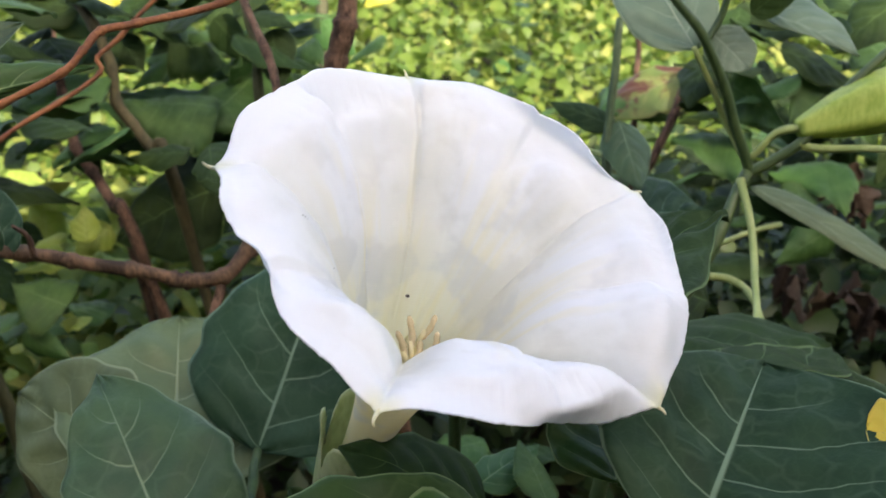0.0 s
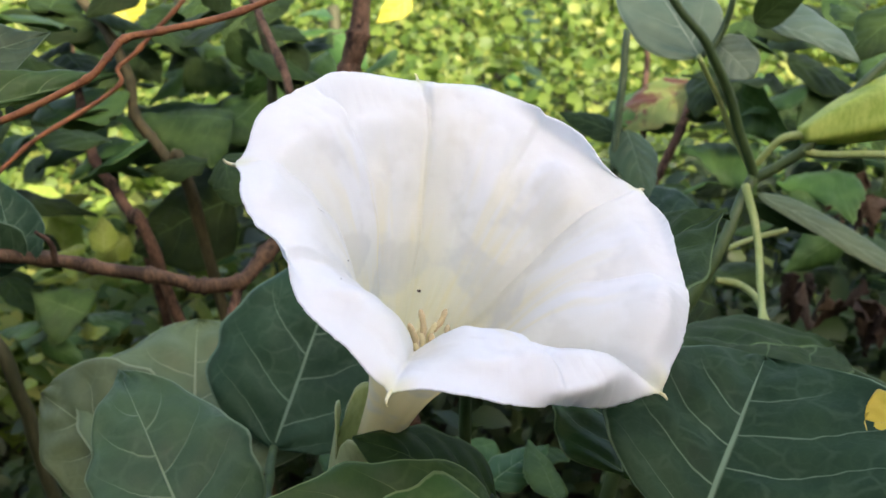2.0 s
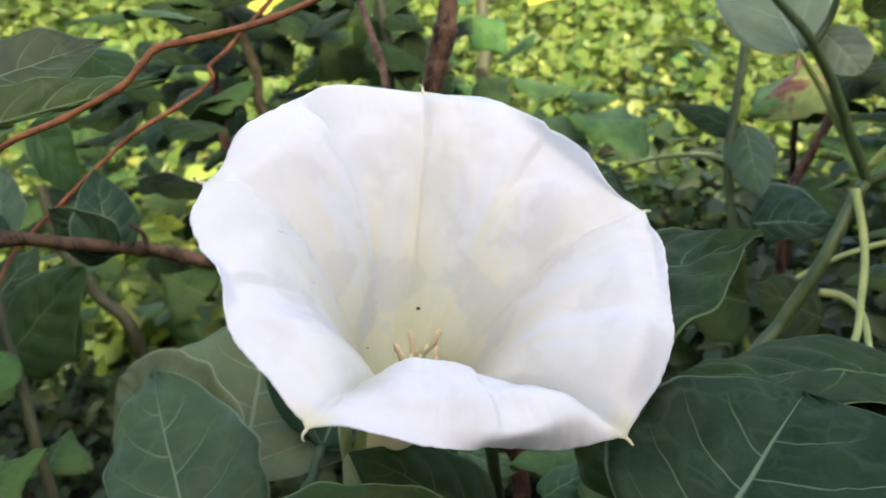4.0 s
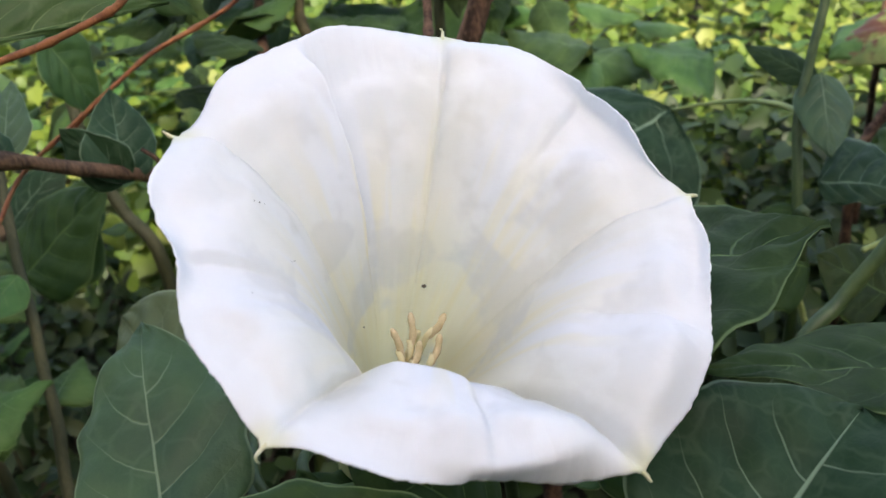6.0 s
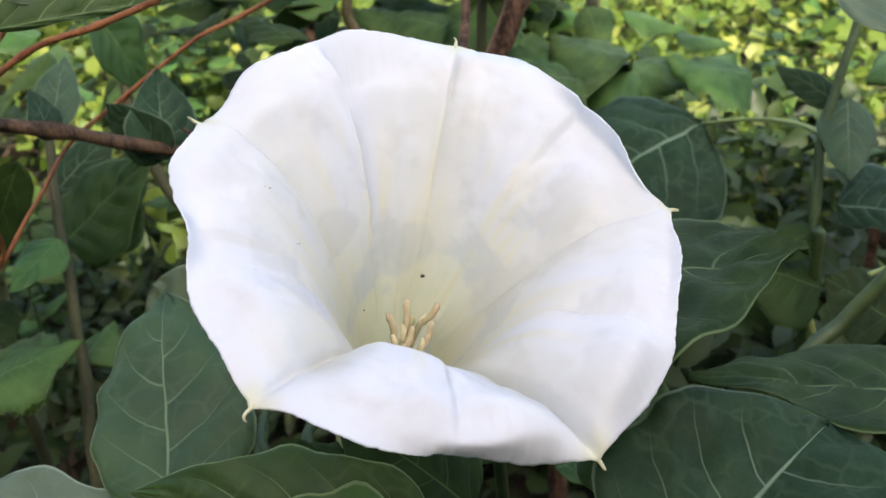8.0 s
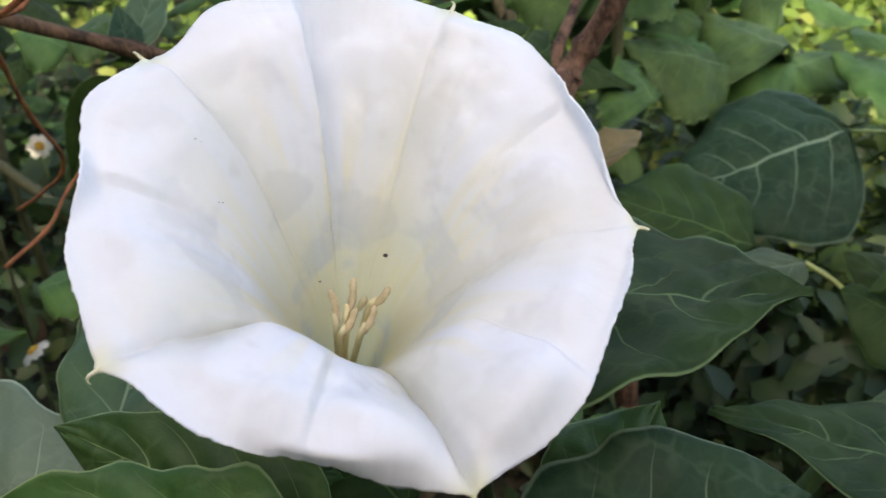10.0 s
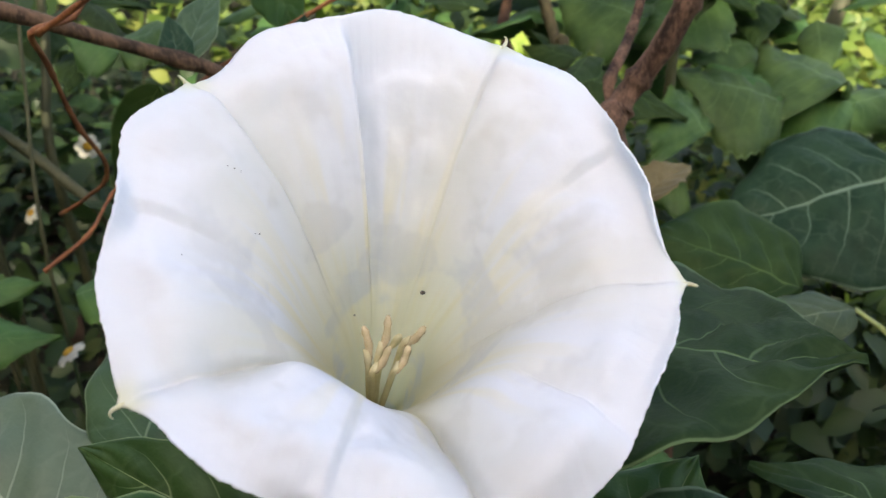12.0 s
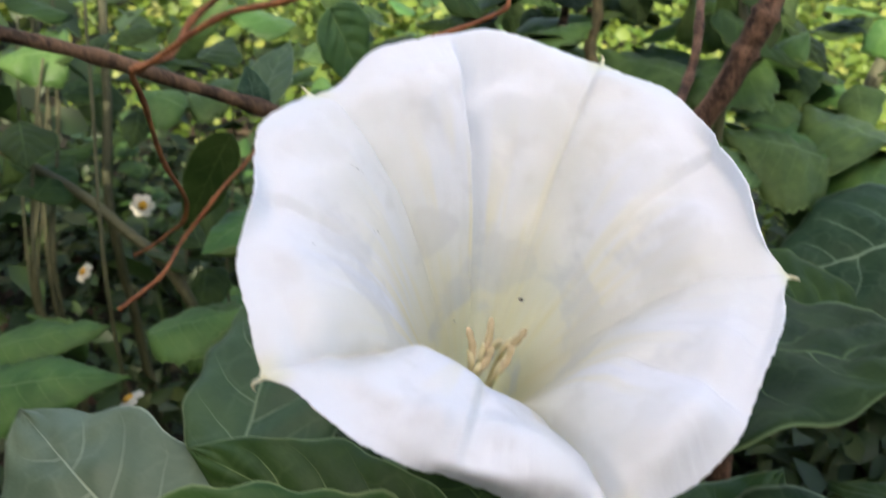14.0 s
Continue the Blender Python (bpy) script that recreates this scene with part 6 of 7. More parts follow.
leaf(shrub2, SERRATE, (-0.1007, 0.6663, 0.3154), (-0.0442, 0.6593, 0.3259), (-0.0855, 0.6464, 0.3259), cup=-0.22, wave=0.08, blunt=1.2)
leaf(shrub2, SERRATE, (-0.2509, 0.7328, 0.3606), (-0.1981, 0.6987, 0.3249), (-0.2458, 0.7061, 0.3454), cup=-0.22, wave=0.08, blunt=1.2)
leaf(shrub2, BLADE_DARK, (-0.7001, 0.3015, 0.3879), (-0.7065, 0.3614, 0.4002), (-0.6808, 0.3240, 0.3898), cup=-0.22, wave=0.08, blunt=1.2)
leaf(shrub2, BLADE_DARK, (-0.6196, 0.1962, 0.3794), (-0.5949, 0.2665, 0.3824), (-0.5882, 0.2114, 0.3781), cup=-0.22, wave=0.08, blunt=1.2)
leaf(shrub2, BLADE_DARK, (-0.6266, 0.3182, 0.4587), (-0.5920, 0.3478, 0.4682), (-0.6059, 0.3185, 0.4573), cup=-0.22, wave=0.08, blunt=1.2)
leaf(shrub2, BLADE_DARK, (-0.7140, 0.3175, 0.3283), (-0.6762, 0.3868, 0.3432), (-0.6830, 0.3289, 0.3395), cup=-0.22, wave=0.08, blunt=1.2)
leaf(shrub2, BLADE_DARK, (-0.6030, 0.3580, 0.4266), (-0.6251, 0.4226, 0.4148), (-0.5901, 0.3860, 0.4219), cup=-0.22, wave=0.08, blunt=1.2)
leaf(shrub2, BLADE_DARK, (-0.6808, 0.5271, 0.3474), (-0.6178, 0.4977, 0.3405), (-0.6676, 0.5000, 0.3498), cup=-0.22, wave=0.08, blunt=1.2)
leaf(shrub2, BLADE_DARK, (-0.5636, 0.2729, 0.4892), (-0.5844, 0.2228, 0.4684), (-0.5873, 0.2647, 0.4791), cup=-0.22, wave=0.08, blunt=1.2)
leaf(shrub2, BLADE_DARK, (-0.7802, 0.3939, 0.3573), (-0.7238, 0.3569, 0.3294), (-0.7743, 0.3623, 0.3481), cup=-0.22, wave=0.08, blunt=1.2)
leaf(shrub2, BLADE_DARK, (-0.7929, 0.5066, 0.3574), (-0.8439, 0.4644, 0.3255), (-0.8266, 0.5077, 0.3539), cup=-0.22, wave=0.08, blunt=1.2)
leaf(shrub2, BLADE_DARK, (-0.5761, 0.3669, 0.4374), (-0.6168, 0.4404, 0.4340), (-0.5656, 0.4044, 0.4362), cup=-0.22, wave=0.08, blunt=1.2)
leaf(shrub2, BLADE_DARK, (-0.6250, 0.2765, 0.4874), (-0.6834, 0.2433, 0.5029), (-0.6572, 0.2861, 0.4879), cup=-0.22, wave=0.08, blunt=1.2)
leaf(shrub2, BLADE_DARK, (-0.6834, 0.3723, 0.3909), (-0.7353, 0.4264, 0.3826), (-0.6835, 0.4064, 0.3874), cup=-0.22, wave=0.08, blunt=1.2)
leaf(shrub2, SERRATE, (-0.4914, 0.4289, 0.4370), (-0.5310, 0.4084, 0.4152), (-0.5117, 0.4332, 0.4325), cup=-0.22, wave=0.08, blunt=1.2)
leaf(shrub2, SERRATE, (-0.5055, 0.4528, 0.3986), (-0.5436, 0.4855, 0.4009), (-0.5072, 0.4761, 0.4002), cup=-0.22, wave=0.08, blunt=1.2)
leaf(shrub2, SERRATE, (-0.5721, 0.4290, 0.4903), (-0.5554, 0.3644, 0.5061), (-0.5863, 0.4018, 0.4923), cup=-0.22, wave=0.08, blunt=1.2)
leaf(shrub2, SERRATE, (-0.4576, 0.3676, 0.4942), (-0.5228, 0.3472, 0.5060), (-0.4858, 0.3824, 0.4986), cup=-0.22, wave=0.08, blunt=1.2)
leaf(shrub2, SERRATE, (-0.4554, 0.3715, 0.4813), (-0.4770, 0.3236, 0.4514), (-0.4795, 0.3655, 0.4680), cup=-0.22, wave=0.08, blunt=1.2)
leaf(shrub2, SERRATE, (-0.5452, 0.4665, 0.4203), (-0.5725, 0.5188, 0.4226), (-0.5361, 0.4933, 0.4190), cup=-0.22, wave=0.08, blunt=1.2)
leaf(shrub2, SERRATE, (-0.2655, 0.7822, 0.3778), (-0.2274, 0.7460, 0.3824), (-0.2635, 0.7597, 0.3833), cup=-0.22, wave=0.08, blunt=1.2)
leaf(shrub2, SERRATE, (-0.1736, 0.8816, 0.3548), (-0.2024, 0.9276, 0.3280), (-0.1658, 0.9084, 0.3475), cup=-0.22, wave=0.08, blunt=1.2)
leaf(shrub2, SERRATE, (-0.2765, 0.8404, 0.4253), (-0.3484, 0.8411, 0.4033), (-0.3008, 0.8674, 0.4208), cup=-0.22, wave=0.08, blunt=1.2)
leaf(shrub2, SERRATE, (-0.2212, 0.7830, 0.3199), (-0.2447, 0.7326, 0.3210), (-0.2426, 0.7729, 0.3242), cup=-0.22, wave=0.08, blunt=1.2)
leaf(shrub2, SERRATE, (-0.1370, 0.7585, 0.3447), (-0.1056, 0.8012, 0.3413), (-0.1139, 0.7633, 0.3445), cup=-0.22, wave=0.08, blunt=1.2)
# a yellowing leaf and one with a brown patch
leaf(shrub2, YELLOW, (0.1665, 0.0009, 0.5454), (0.1376, 0.0094, 0.5406), (0.1516, 0.0151, 0.5484), cup=0.1, wave=0.12, blunt=0.35)
stalk(vine, 'stem', m_vine, [(0.1289, -0.0120, 0.5295), (0.1396, -0.0064, 0.5378), (0.1504, -0.0020, 0.5438), (0.1700, -0.0003, 0.5531)], 0.0011, 0.0013)
# more of its leaves, shade put into their dark colour, and withered brown ones hanging low
rng = np.random.default_rng(77)
for k in range(46):
    at = Vector((rng.uniform(0.27, 0.62), rng.uniform(0.62, 0.98), rng.uniform(0.22, 0.56)))
    aim = Vector((rng.normal(0, 0.7), rng.normal(-0.3, 0.6), rng.normal(-0.35, 0.3))).normalized()
    flat = aim.cross(Vector((rng.normal(0, 0.4), rng.normal(-0.5, 0.3), 1.0))).normalized()
    long = rng.uniform(0.05, 0.095)
    leaf(shrub2, BLADE_DARK, at, at + aim * long, at + aim * long * 0.4 + flat * long * rng.uniform(0.24, 0.34), cup=-0.12, wave=0.06)
for k in range(16):
    at = Vector((rng.uniform(-0.85, -0.38), rng.uniform(0.60, 1.05), rng.uniform(0.18, 0.44)))
    aim = Vector((rng.normal(0, 0.7), rng.normal(-0.3, 0.6), rng.normal(-0.35, 0.3))).normalized()
    flat = aim.cross(Vector((rng.normal(0, 0.4), rng.normal(-0.5, 0.3), 1.0))).normalized()
    long = rng.uniform(0.05, 0.10)
    leaf(shrub2, BLADE_DARK, at, at + aim * long, at + aim * long * 0.4 + flat * long * rng.uniform(0.24, 0.34), cup=-0.12, wave=0.06)
# small bright leaves whose colour stands in for sun dapples
for k in range(54):
    at = Vector((rng.uniform(-0.52, -0.25), rng.uniform(0.46, 0.80), rng.uniform(0.14, 0.36)))
    aim = Vector((rng.normal(0, 0.7), rng.normal(-0.2, 0.6), rng.normal(-0.1, 0.25))).normalized()
    flat = aim.cross(Vector((rng.normal(0, 0.3), rng.normal(-0.4, 0.3), 1.0))).normalized()
    long = rng.uniform(0.022, 0.046)
    leaf(shrub2, SUN_PAINTED if k % 3 else BLADE_MID, at, at + aim * long, at + aim * long * 0.4 + flat * long * rng.uniform(0.26, 0.36), cup=-0.1, wave=0.06)
for k in range(30):
    far = rng.uniform(0.0, 1.0)
    at = Vector((rng.uniform(-0.29, -0.14) * (1 + 0.45 * far), 0.53 + 0.34 * far, rng.uniform(0.53, 0.60) - 0.09 * far))
    aim = Vector((rng.normal(0, 0.7), rng.normal(-0.2, 0.5), rng.normal(-0.4, 0.3))).normalized()
    flat = aim.cross(Vector((rng.normal(0, 0.4), rng.normal(-0.5, 0.3), 1.0))).normalized()
    long = rng.uniform(0.04, 0.075)
    leaf(shrub2, BLADE_DARK, at, at + aim * long, at + aim * long * 0.4 + flat * long * rng.uniform(0.24, 0.34), cup=-0.12, wave=0.06)
for spot in ((0.3676, 0.6061, 0.3968), (0.3730, 0.5921, 0.3684), (0.2853, 0.4728, 0.3537), (0.3350, 0.4919, 0.3243), (0.3545, 0.4888, 0.3177)):
    for k in range(5):
        at = Vector(spot) + Vector(rng.normal(0, 0.008, 3))
        aim = Vector((rng.normal(0, 0.5), rng.normal(-0.2, 0.5), -1.0)).normalized()
        flat = aim.cross(Vector((rng.normal(), rng.normal(), 0.3))).normalized()
        leaf(shrub2, WITHERED, at, at + aim * rng.uniform(0.025, 0.045), at + aim * 0.014 + flat * rng.uniform(0.007, 0.013), cup=-0.35, wave=0.22)
leaf(shrub2, BROWNING, (0.2432, 0.7292, 0.4465), (0.1501, 0.6989, 0.4091), (0.2072, 0.7526, 0.4484), cup=-0.1, wave=0.08)
leaf(shrub2, LEMON, (-0.3421, 0.7366, 0.5273), (-0.3254, 0.7253, 0.5050), (-0.3588, 0.7265, 0.5075), cup=0.1, wave=0.05)
leaf(shrub2, LEMON, (-0.0665, 1.1237, 0.4508), (-0.1132, 1.1065, 0.4203), (-0.1054, 1.1189, 0.4445), cup=0.1, wave=0.05)
leaf(shrub2, BLADE_DARK, (-0.3994, 0.2882, 0.3619), (-0.3797, 0.3568, 0.4184), (-0.4279, 0.3364, 0.4005), cup=-0.1, wave=0.06)
leaf(shrub2, BLADE, (-0.4529, 0.3390, 0.3725), (-0.4227, 0.3898, 0.4125), (-0.4494, 0.3825, 0.4102), cup=-0.1, wave=0.06)
stalk(shrub2, 'side_stem', m_greenbark, [(-0.4417, 0.4353, 0.4418), (-0.4217, 0.4151, 0.3943), (-0.3929, 0.4032, 0.3588), (-0.3595, 0.3922, 0.3230), (-0.3495, 0.4022, 0.1615), (-0.3395, 0.4122, -0.0200)], 0.005, 0.006)
# thin upright stems in the undergrowth
stalk(shrub2, 'twig', m_greenbark, [(-0.6977, 0.3077, 0.4980), (-0.6483, 0.2619, 0.3812), (-0.6062, 0.2104, 0.2640), (-0.6012, 0.2154, 0.1320), (-0.5962, 0.2204, -0.0200)], 0.0012, 0.0018)
stalk(shrub2, 'twig', m_greenbark, [(-0.6852, 0.2894, 0.4383), (-0.6564, 0.2471, 0.3481), (-0.6278, 0.2046, 0.2578), (-0.6228, 0.2096, 0.1289), (-0.6178, 0.2146, -0.0200)], 0.0012, 0.0018)
stalk(shrub2, 'twig', m_greenbark, [(-0.6887, 0.4643, 0.4118), (-0.6510, 0.4143, 0.3013), (-0.6190, 0.3597, 0.1906), (-0.6140, 0.3647, 0.0953), (-0.6090, 0.3697, -0.0200)], 0.0012, 0.0018)
stalk(shrub2, 'twig', m_greenbark, [(-0.6253, 0.4453, 0.3729), (-0.5943, 0.4097, 0.2899), (-0.5666, 0.3715, 0.2067), (-0.5616, 0.3765, 0.1033), (-0.5566, 0.3815, -0.0200)], 0.0012, 0.0018)
stalk(shrub2, 'twig', m_greenbark, [(-0.5500, 0.2422, 0.5255), (-0.5078, 0.2076, 0.4321), (-0.4653, 0.1732, 0.3388), (-0.4603, 0.1782, 0.1694), (-0.4553, 0.1832, -0.0200)], 0.0012, 0.0018)
stalk(shrub2, 'twig', m_greenbark, [(-0.8285, 0.3621, 0.4432), (-0.7740, 0.3139, 0.3177), (-0.7305, 0.2573, 0.1917), (-0.7255, 0.2623, 0.0958), (-0.7205, 0.2673, -0.0200)], 0.0012, 0.0018)
stalk(shrub2, 'twig', m_greenbark, [(-0.5814, 0.2190, 0.4742), (-0.5584, 0.1825, 0.3984), (-0.5267, 0.1528, 0.3229), (-0.5217, 0.1578, 0.1615), (-0.5167, 0.1628, -0.0200)], 0.0012, 0.0018)
stalk(shrub2, 'twig', m_greenbark, [(-0.7111, 0.2971, 0.5049), (-0.6515, 0.2572, 0.3858), (-0.6004, 0.2108, 0.2663), (-0.5954, 0.2158, 0.1331), (-0.5904, 0.2208, -0.0200)], 0.0012, 0.0018)
stalk(shrub2, 'twig', m_greenbark, [(-0.8271, 0.3434, 0.4272), (-0.7803, 0.2960, 0.3108), (-0.7272, 0.2534, 0.1948), (-0.7222, 0.2584, 0.0974), (-0.7172, 0.2634, -0.0200)], 0.0012, 0.0018)
stalk(shrub2, 'twig', m_greenbark, [(-0.5941, 0.2433, 0.4755), (-0.5646, 0.2072, 0.3933), (-0.5366, 0.1698, 0.3111), (-0.5316, 0.1748, 0.1555), (-0.5266, 0.1798, -0.0200)], 0.0012, 0.0018)
stalk(shrub2, 'twig', m_greenbark, [(-0.6865, 0.2793, 0.4835), (-0.6401, 0.2397, 0.3787), (-0.5932, 0.2006, 0.2739), (-0.5882, 0.2056, 0.1369), (-0.5832, 0.2106, -0.0200)], 0.0012, 0.0018)
stalk(shrub2, 'twig', m_greenbark, [(-0.7843, 0.3274, 0.3406), (-0.7536, 0.2972, 0.2655), (-0.7289, 0.2622, 0.1900), (-0.7239, 0.2672, 0.0950), (-0.7189, 0.2722, -0.0200)], 0.0012, 0.0018)
leaf(shrub2, BLADE_DARK, (-0.5856, 0.4022, 0.2246), (-0.5496, 0.4368, 0.2260), (-0.5633, 0.4029, 0.2224), cup=-0.22, wave=0.08, blunt=1.2)
leaf(shrub2, BLADE_DARK, (-0.5395, 0.3257, 0.2563), (-0.4923, 0.2730, 0.2279), (-0.5444, 0.2947, 0.2379), cup=-0.22, wave=0.08, blunt=1.2)
leaf(shrub2, BLADE_DARK, (-0.4407, 0.2056, 0.3555), (-0.4666, 0.2463, 0.3311), (-0.4335, 0.2254, 0.3415), cup=-0.22, wave=0.08, blunt=1.2)
leaf(shrub2, BLADE_DARK, (-0.6001, 0.3157, 0.3974), (-0.5687, 0.2798, 0.3826), (-0.5997, 0.2935, 0.3965), cup=-0.22, wave=0.08, blunt=1.2)
leaf(shrub2, BLADE_DARK, (-0.6344, 0.3992, 0.4224), (-0.6008, 0.3400, 0.4293), (-0.6396, 0.3699, 0.4203), cup=-0.22, wave=0.08, blunt=1.2)
leaf(shrub2, BLADE_DARK, (-0.4852, 0.2801, 0.3150), (-0.5375, 0.3053, 0.3294), (-0.4951, 0.3065, 0.3148), cup=-0.22, wave=0.08, blunt=1.2)
leaf(shrub2, BLADE_DARK, (-0.5649, 0.1819, 0.4368), (-0.5063, 0.1495, 0.4310), (-0.5568, 0.1511, 0.4340), cup=-0.22, wave=0.08, blunt=1.2)
leaf(shrub2, BLADE_DARK, (-0.5511, 0.2992, 0.4587), (-0.4929, 0.2948, 0.4358), (-0.5311, 0.2815, 0.4563), cup=-0.22, wave=0.08, blunt=1.2)
leaf(shrub2, BLADE_DARK, (-0.6003, 0.4255, 0.3544), (-0.6508, 0.4243, 0.3310), (-0.6155, 0.4411, 0.3426), cup=-0.22, wave=0.08, blunt=1.2)
leaf(shrub2, BLADE_DARK, (-0.5395, 0.1681, 0.3857), (-0.5749, 0.2301, 0.3925), (-0.5317, 0.2002, 0.3838), cup=-0.22, wave=0.08, blunt=1.2)
leaf(shrub2, BLADE_DARK, (-0.4461, 0.2625, 0.4004), (-0.4098, 0.2293, 0.3720), (-0.4436, 0.2402, 0.3923), cup=-0.22, wave=0.08, blunt=1.2)
leaf(shrub2, BLADE_DARK, (-0.5876, 0.2947, 0.4618), (-0.5434, 0.3613, 0.4438), (-0.5544, 0.3054, 0.4601), cup=-0.22, wave=0.08, blunt=1.2)
leaf(shrub2, BLADE_DARK, (-0.3463, 0.5439, 0.5121), (-0.3081, 0.5110, 0.5197), (-0.3429, 0.5222, 0.5139), cup=-0.22, wave=0.08, blunt=1.2)
leaf(shrub2, BLADE_DARK, (-0.2652, 0.4142, 0.4999), (-0.3274, 0.4475, 0.5006), (-0.2754, 0.4445, 0.4975), cup=-0.22, wave=0.08, blunt=1.2)
leaf(shrub2, BLADE_DARK, (-0.3487, 0.6043, 0.5243), (-0.3846, 0.5814, 0.5094), (-0.3689, 0.6105, 0.5185), cup=-0.22, wave=0.08, blunt=1.2)
leaf(shrub2, BLADE_DARK, (-0.3498, 0.5734, 0.5600), (-0.3521, 0.6510, 0.5729), (-0.3279, 0.6003, 0.5604), cup=-0.22, wave=0.08, blunt=1.2)
leaf(shrub2, BLADE_DARK, (-0.4999, 0.5469, 0.4782), (-0.4843, 0.6229, 0.4927), (-0.4730, 0.5664, 0.4892), cup=-0.22, wave=0.08, blunt=1.2)
leaf(shrub2, BLADE_DARK, (-0.4247, 0.5391, 0.4728), (-0.4325, 0.5858, 0.4762), (-0.4147, 0.5563, 0.4787), cup=-0.22, wave=0.08, blunt=1.2)
leaf(shrub2, BLADE_DARK, (-0.3663, 0.6371, 0.5061), (-0.3216, 0.5821, 0.4921), (-0.3710, 0.6033, 0.5010), cup=-0.22, wave=0.08, blunt=1.2)
leaf(shrub2, BLADE_DARK, (-0.3457, 0.3807, 0.5765), (-0.2795, 0.3805, 0.5384), (-0.3264, 0.3542, 0.5598), cup=-0.22, wave=0.08, blunt=1.2)
leaf(shrub2, BLADE_DARK, (-0.3557, 0.4777, 0.4944), (-0.4009, 0.4625, 0.4692), (-0.3759, 0.4904, 0.4849), cup=-0.22, wave=0.08, blunt=1.2)
leaf(shrub2, BLADE_DARK, (-0.3772, 0.4879, 0.5318), (-0.3646, 0.5426, 0.5135), (-0.3575, 0.5014, 0.5228), cup=-0.22, wave=0.08, blunt=1.2)
leaf(shrub2, BLADE_DARK, (-0.4444, 0.6388, 0.5344), (-0.4839, 0.5912, 0.5414), (-0.4734, 0.6361, 0.5345), cup=-0.22, wave=0.08, blunt=1.2)
leaf(shrub, DRY, (-0.0783, 0.3227, 0.4564), (-0.0657, 0.3690, 0.4666), (-0.0856, 0.3526, 0.4631), cup=0.3, wave=0.15)
# leaves low behind the branch, sunlight put into their bright yellow-green colour
leaf(shrub2, SUN_PAINTED, (-0.5795, 1.0265, 0.1925), (-0.6145, 0.9947, 0.1753), (-0.5808, 1.0085, 0.1724), cup=-0.15, wave=0.08)
leaf(shrub2, SUN_PAINTED, (-0.5889, 0.9599, 0.2193), (-0.5284, 0.9801, 0.2093), (-0.5679, 0.9829, 0.2345), cup=-0.15, wave=0.08)
leaf(shrub2, SUN_PAINTED, (-0.5286, 0.8394, 0.2203), (-0.4795, 0.8558, 0.2125), (-0.5117, 0.8583, 0.2326), cup=-0.15, wave=0.08)
leaf(shrub2, SUN_PAINTED, (-0.5242, 0.8122, 0.2528), (-0.4811, 0.8266, 0.2455), (-0.5092, 0.8288, 0.2635), cup=-0.15, wave=0.08)
leaf(shrub2, SUN_PAINTED, (-0.4565, 0.7607, 0.2356), (-0.4641, 0.7984, 0.2825), (-0.4809, 0.7673, 0.2562), cup=-0.15, wave=0.08)
leaf(shrub2, SUN_PAINTED, (-0.4554, 0.9601, 0.2147), (-0.4948, 0.9250, 0.1943), (-0.4565, 0.9399, 0.1919), cup=-0.15, wave=0.08)
leaf(shrub2, SUN_PAINTED, (-0.2952, 0.5290, 0.3673), (-0.3222, 0.5048, 0.3535), (-0.2959, 0.5150, 0.3519), cup=-0.15, wave=0.08)
leaf(shrub2, SUN_PAINTED, (-0.3004, 0.4773, 0.3780), (-0.3044, 0.4973, 0.4027), (-0.3134, 0.4810, 0.3887), cup=-0.15, wave=0.08)
leaf(shrub2, SUN_PAINTED, (-0.4804, 1.0894, 0.1284), (-0.4862, 1.1187, 0.1656), (-0.4997, 1.0948, 0.1443), cup=-0.15, wave=0.08)
leaf(shrub2, SUN_PAINTED, (-0.5431, 1.0730, 0.1730), (-0.5803, 1.0397, 0.1542), (-0.5443, 1.0540, 0.1516), cup=-0.15, wave=0.08)
leaf(shrub2, SUN_PAINTED, (-0.5568, 1.0920, 0.1342), (-0.5632, 1.1236, 0.1746), (-0.5777, 1.0976, 0.1517), cup=-0.15, wave=0.08)
# red creeper
stalk(vine, 'runner', m_vine, [(-0.2293, 0.0528, 0.5949), (-0.1943, 0.0688, 0.6219), (-0.1659, 0.0792, 0.6336), (-0.1450, 0.0879, 0.6418), (-0.1375, 0.0937, 0.6487), (-0.1319, 0.1000, 0.6546), (-0.1192, 0.1067, 0.6567), (-0.0918, 0.1202, 0.6611), (-0.0651, 0.1353, 0.6686), (-0.0400, 0.1640, 0.6810)], 0.0013, 0.0016, knots=0.14, wander=2.6)
stalk(vine, 'runner', m_vine, [(-0.2919, 0.2250, 0.5144), (-0.2526, 0.2607, 0.5513), (-0.2242, 0.2773, 0.5663), (-0.2001, 0.2870, 0.5810), (-0.2020, 0.2911, 0.5890), (-0.1892, 0.2991, 0.5982), (-0.1705, 0.3106, 0.6163), (-0.1528, 0.3223, 0.6393)], 0.0014, 0.0014, knots=0.14, wander=2.6)
stalk(vine, 'runner', m_vine, [(-0.2314, 0.1136, 0.6209), (-0.2357, 0.0866, 0.6074), (-0.2287, 0.0705, 0.5975), (-0.2306, 0.0527, 0.5946), (-0.2437, 0.0672, 0.5681), (-0.2578, 0.0863, 0.5288), (-0.2736, 0.1040, 0.4895), (-0.3320, 0.1112, 0.4394)], 0.0017, 0.001, knots=0.14, wander=2.6)
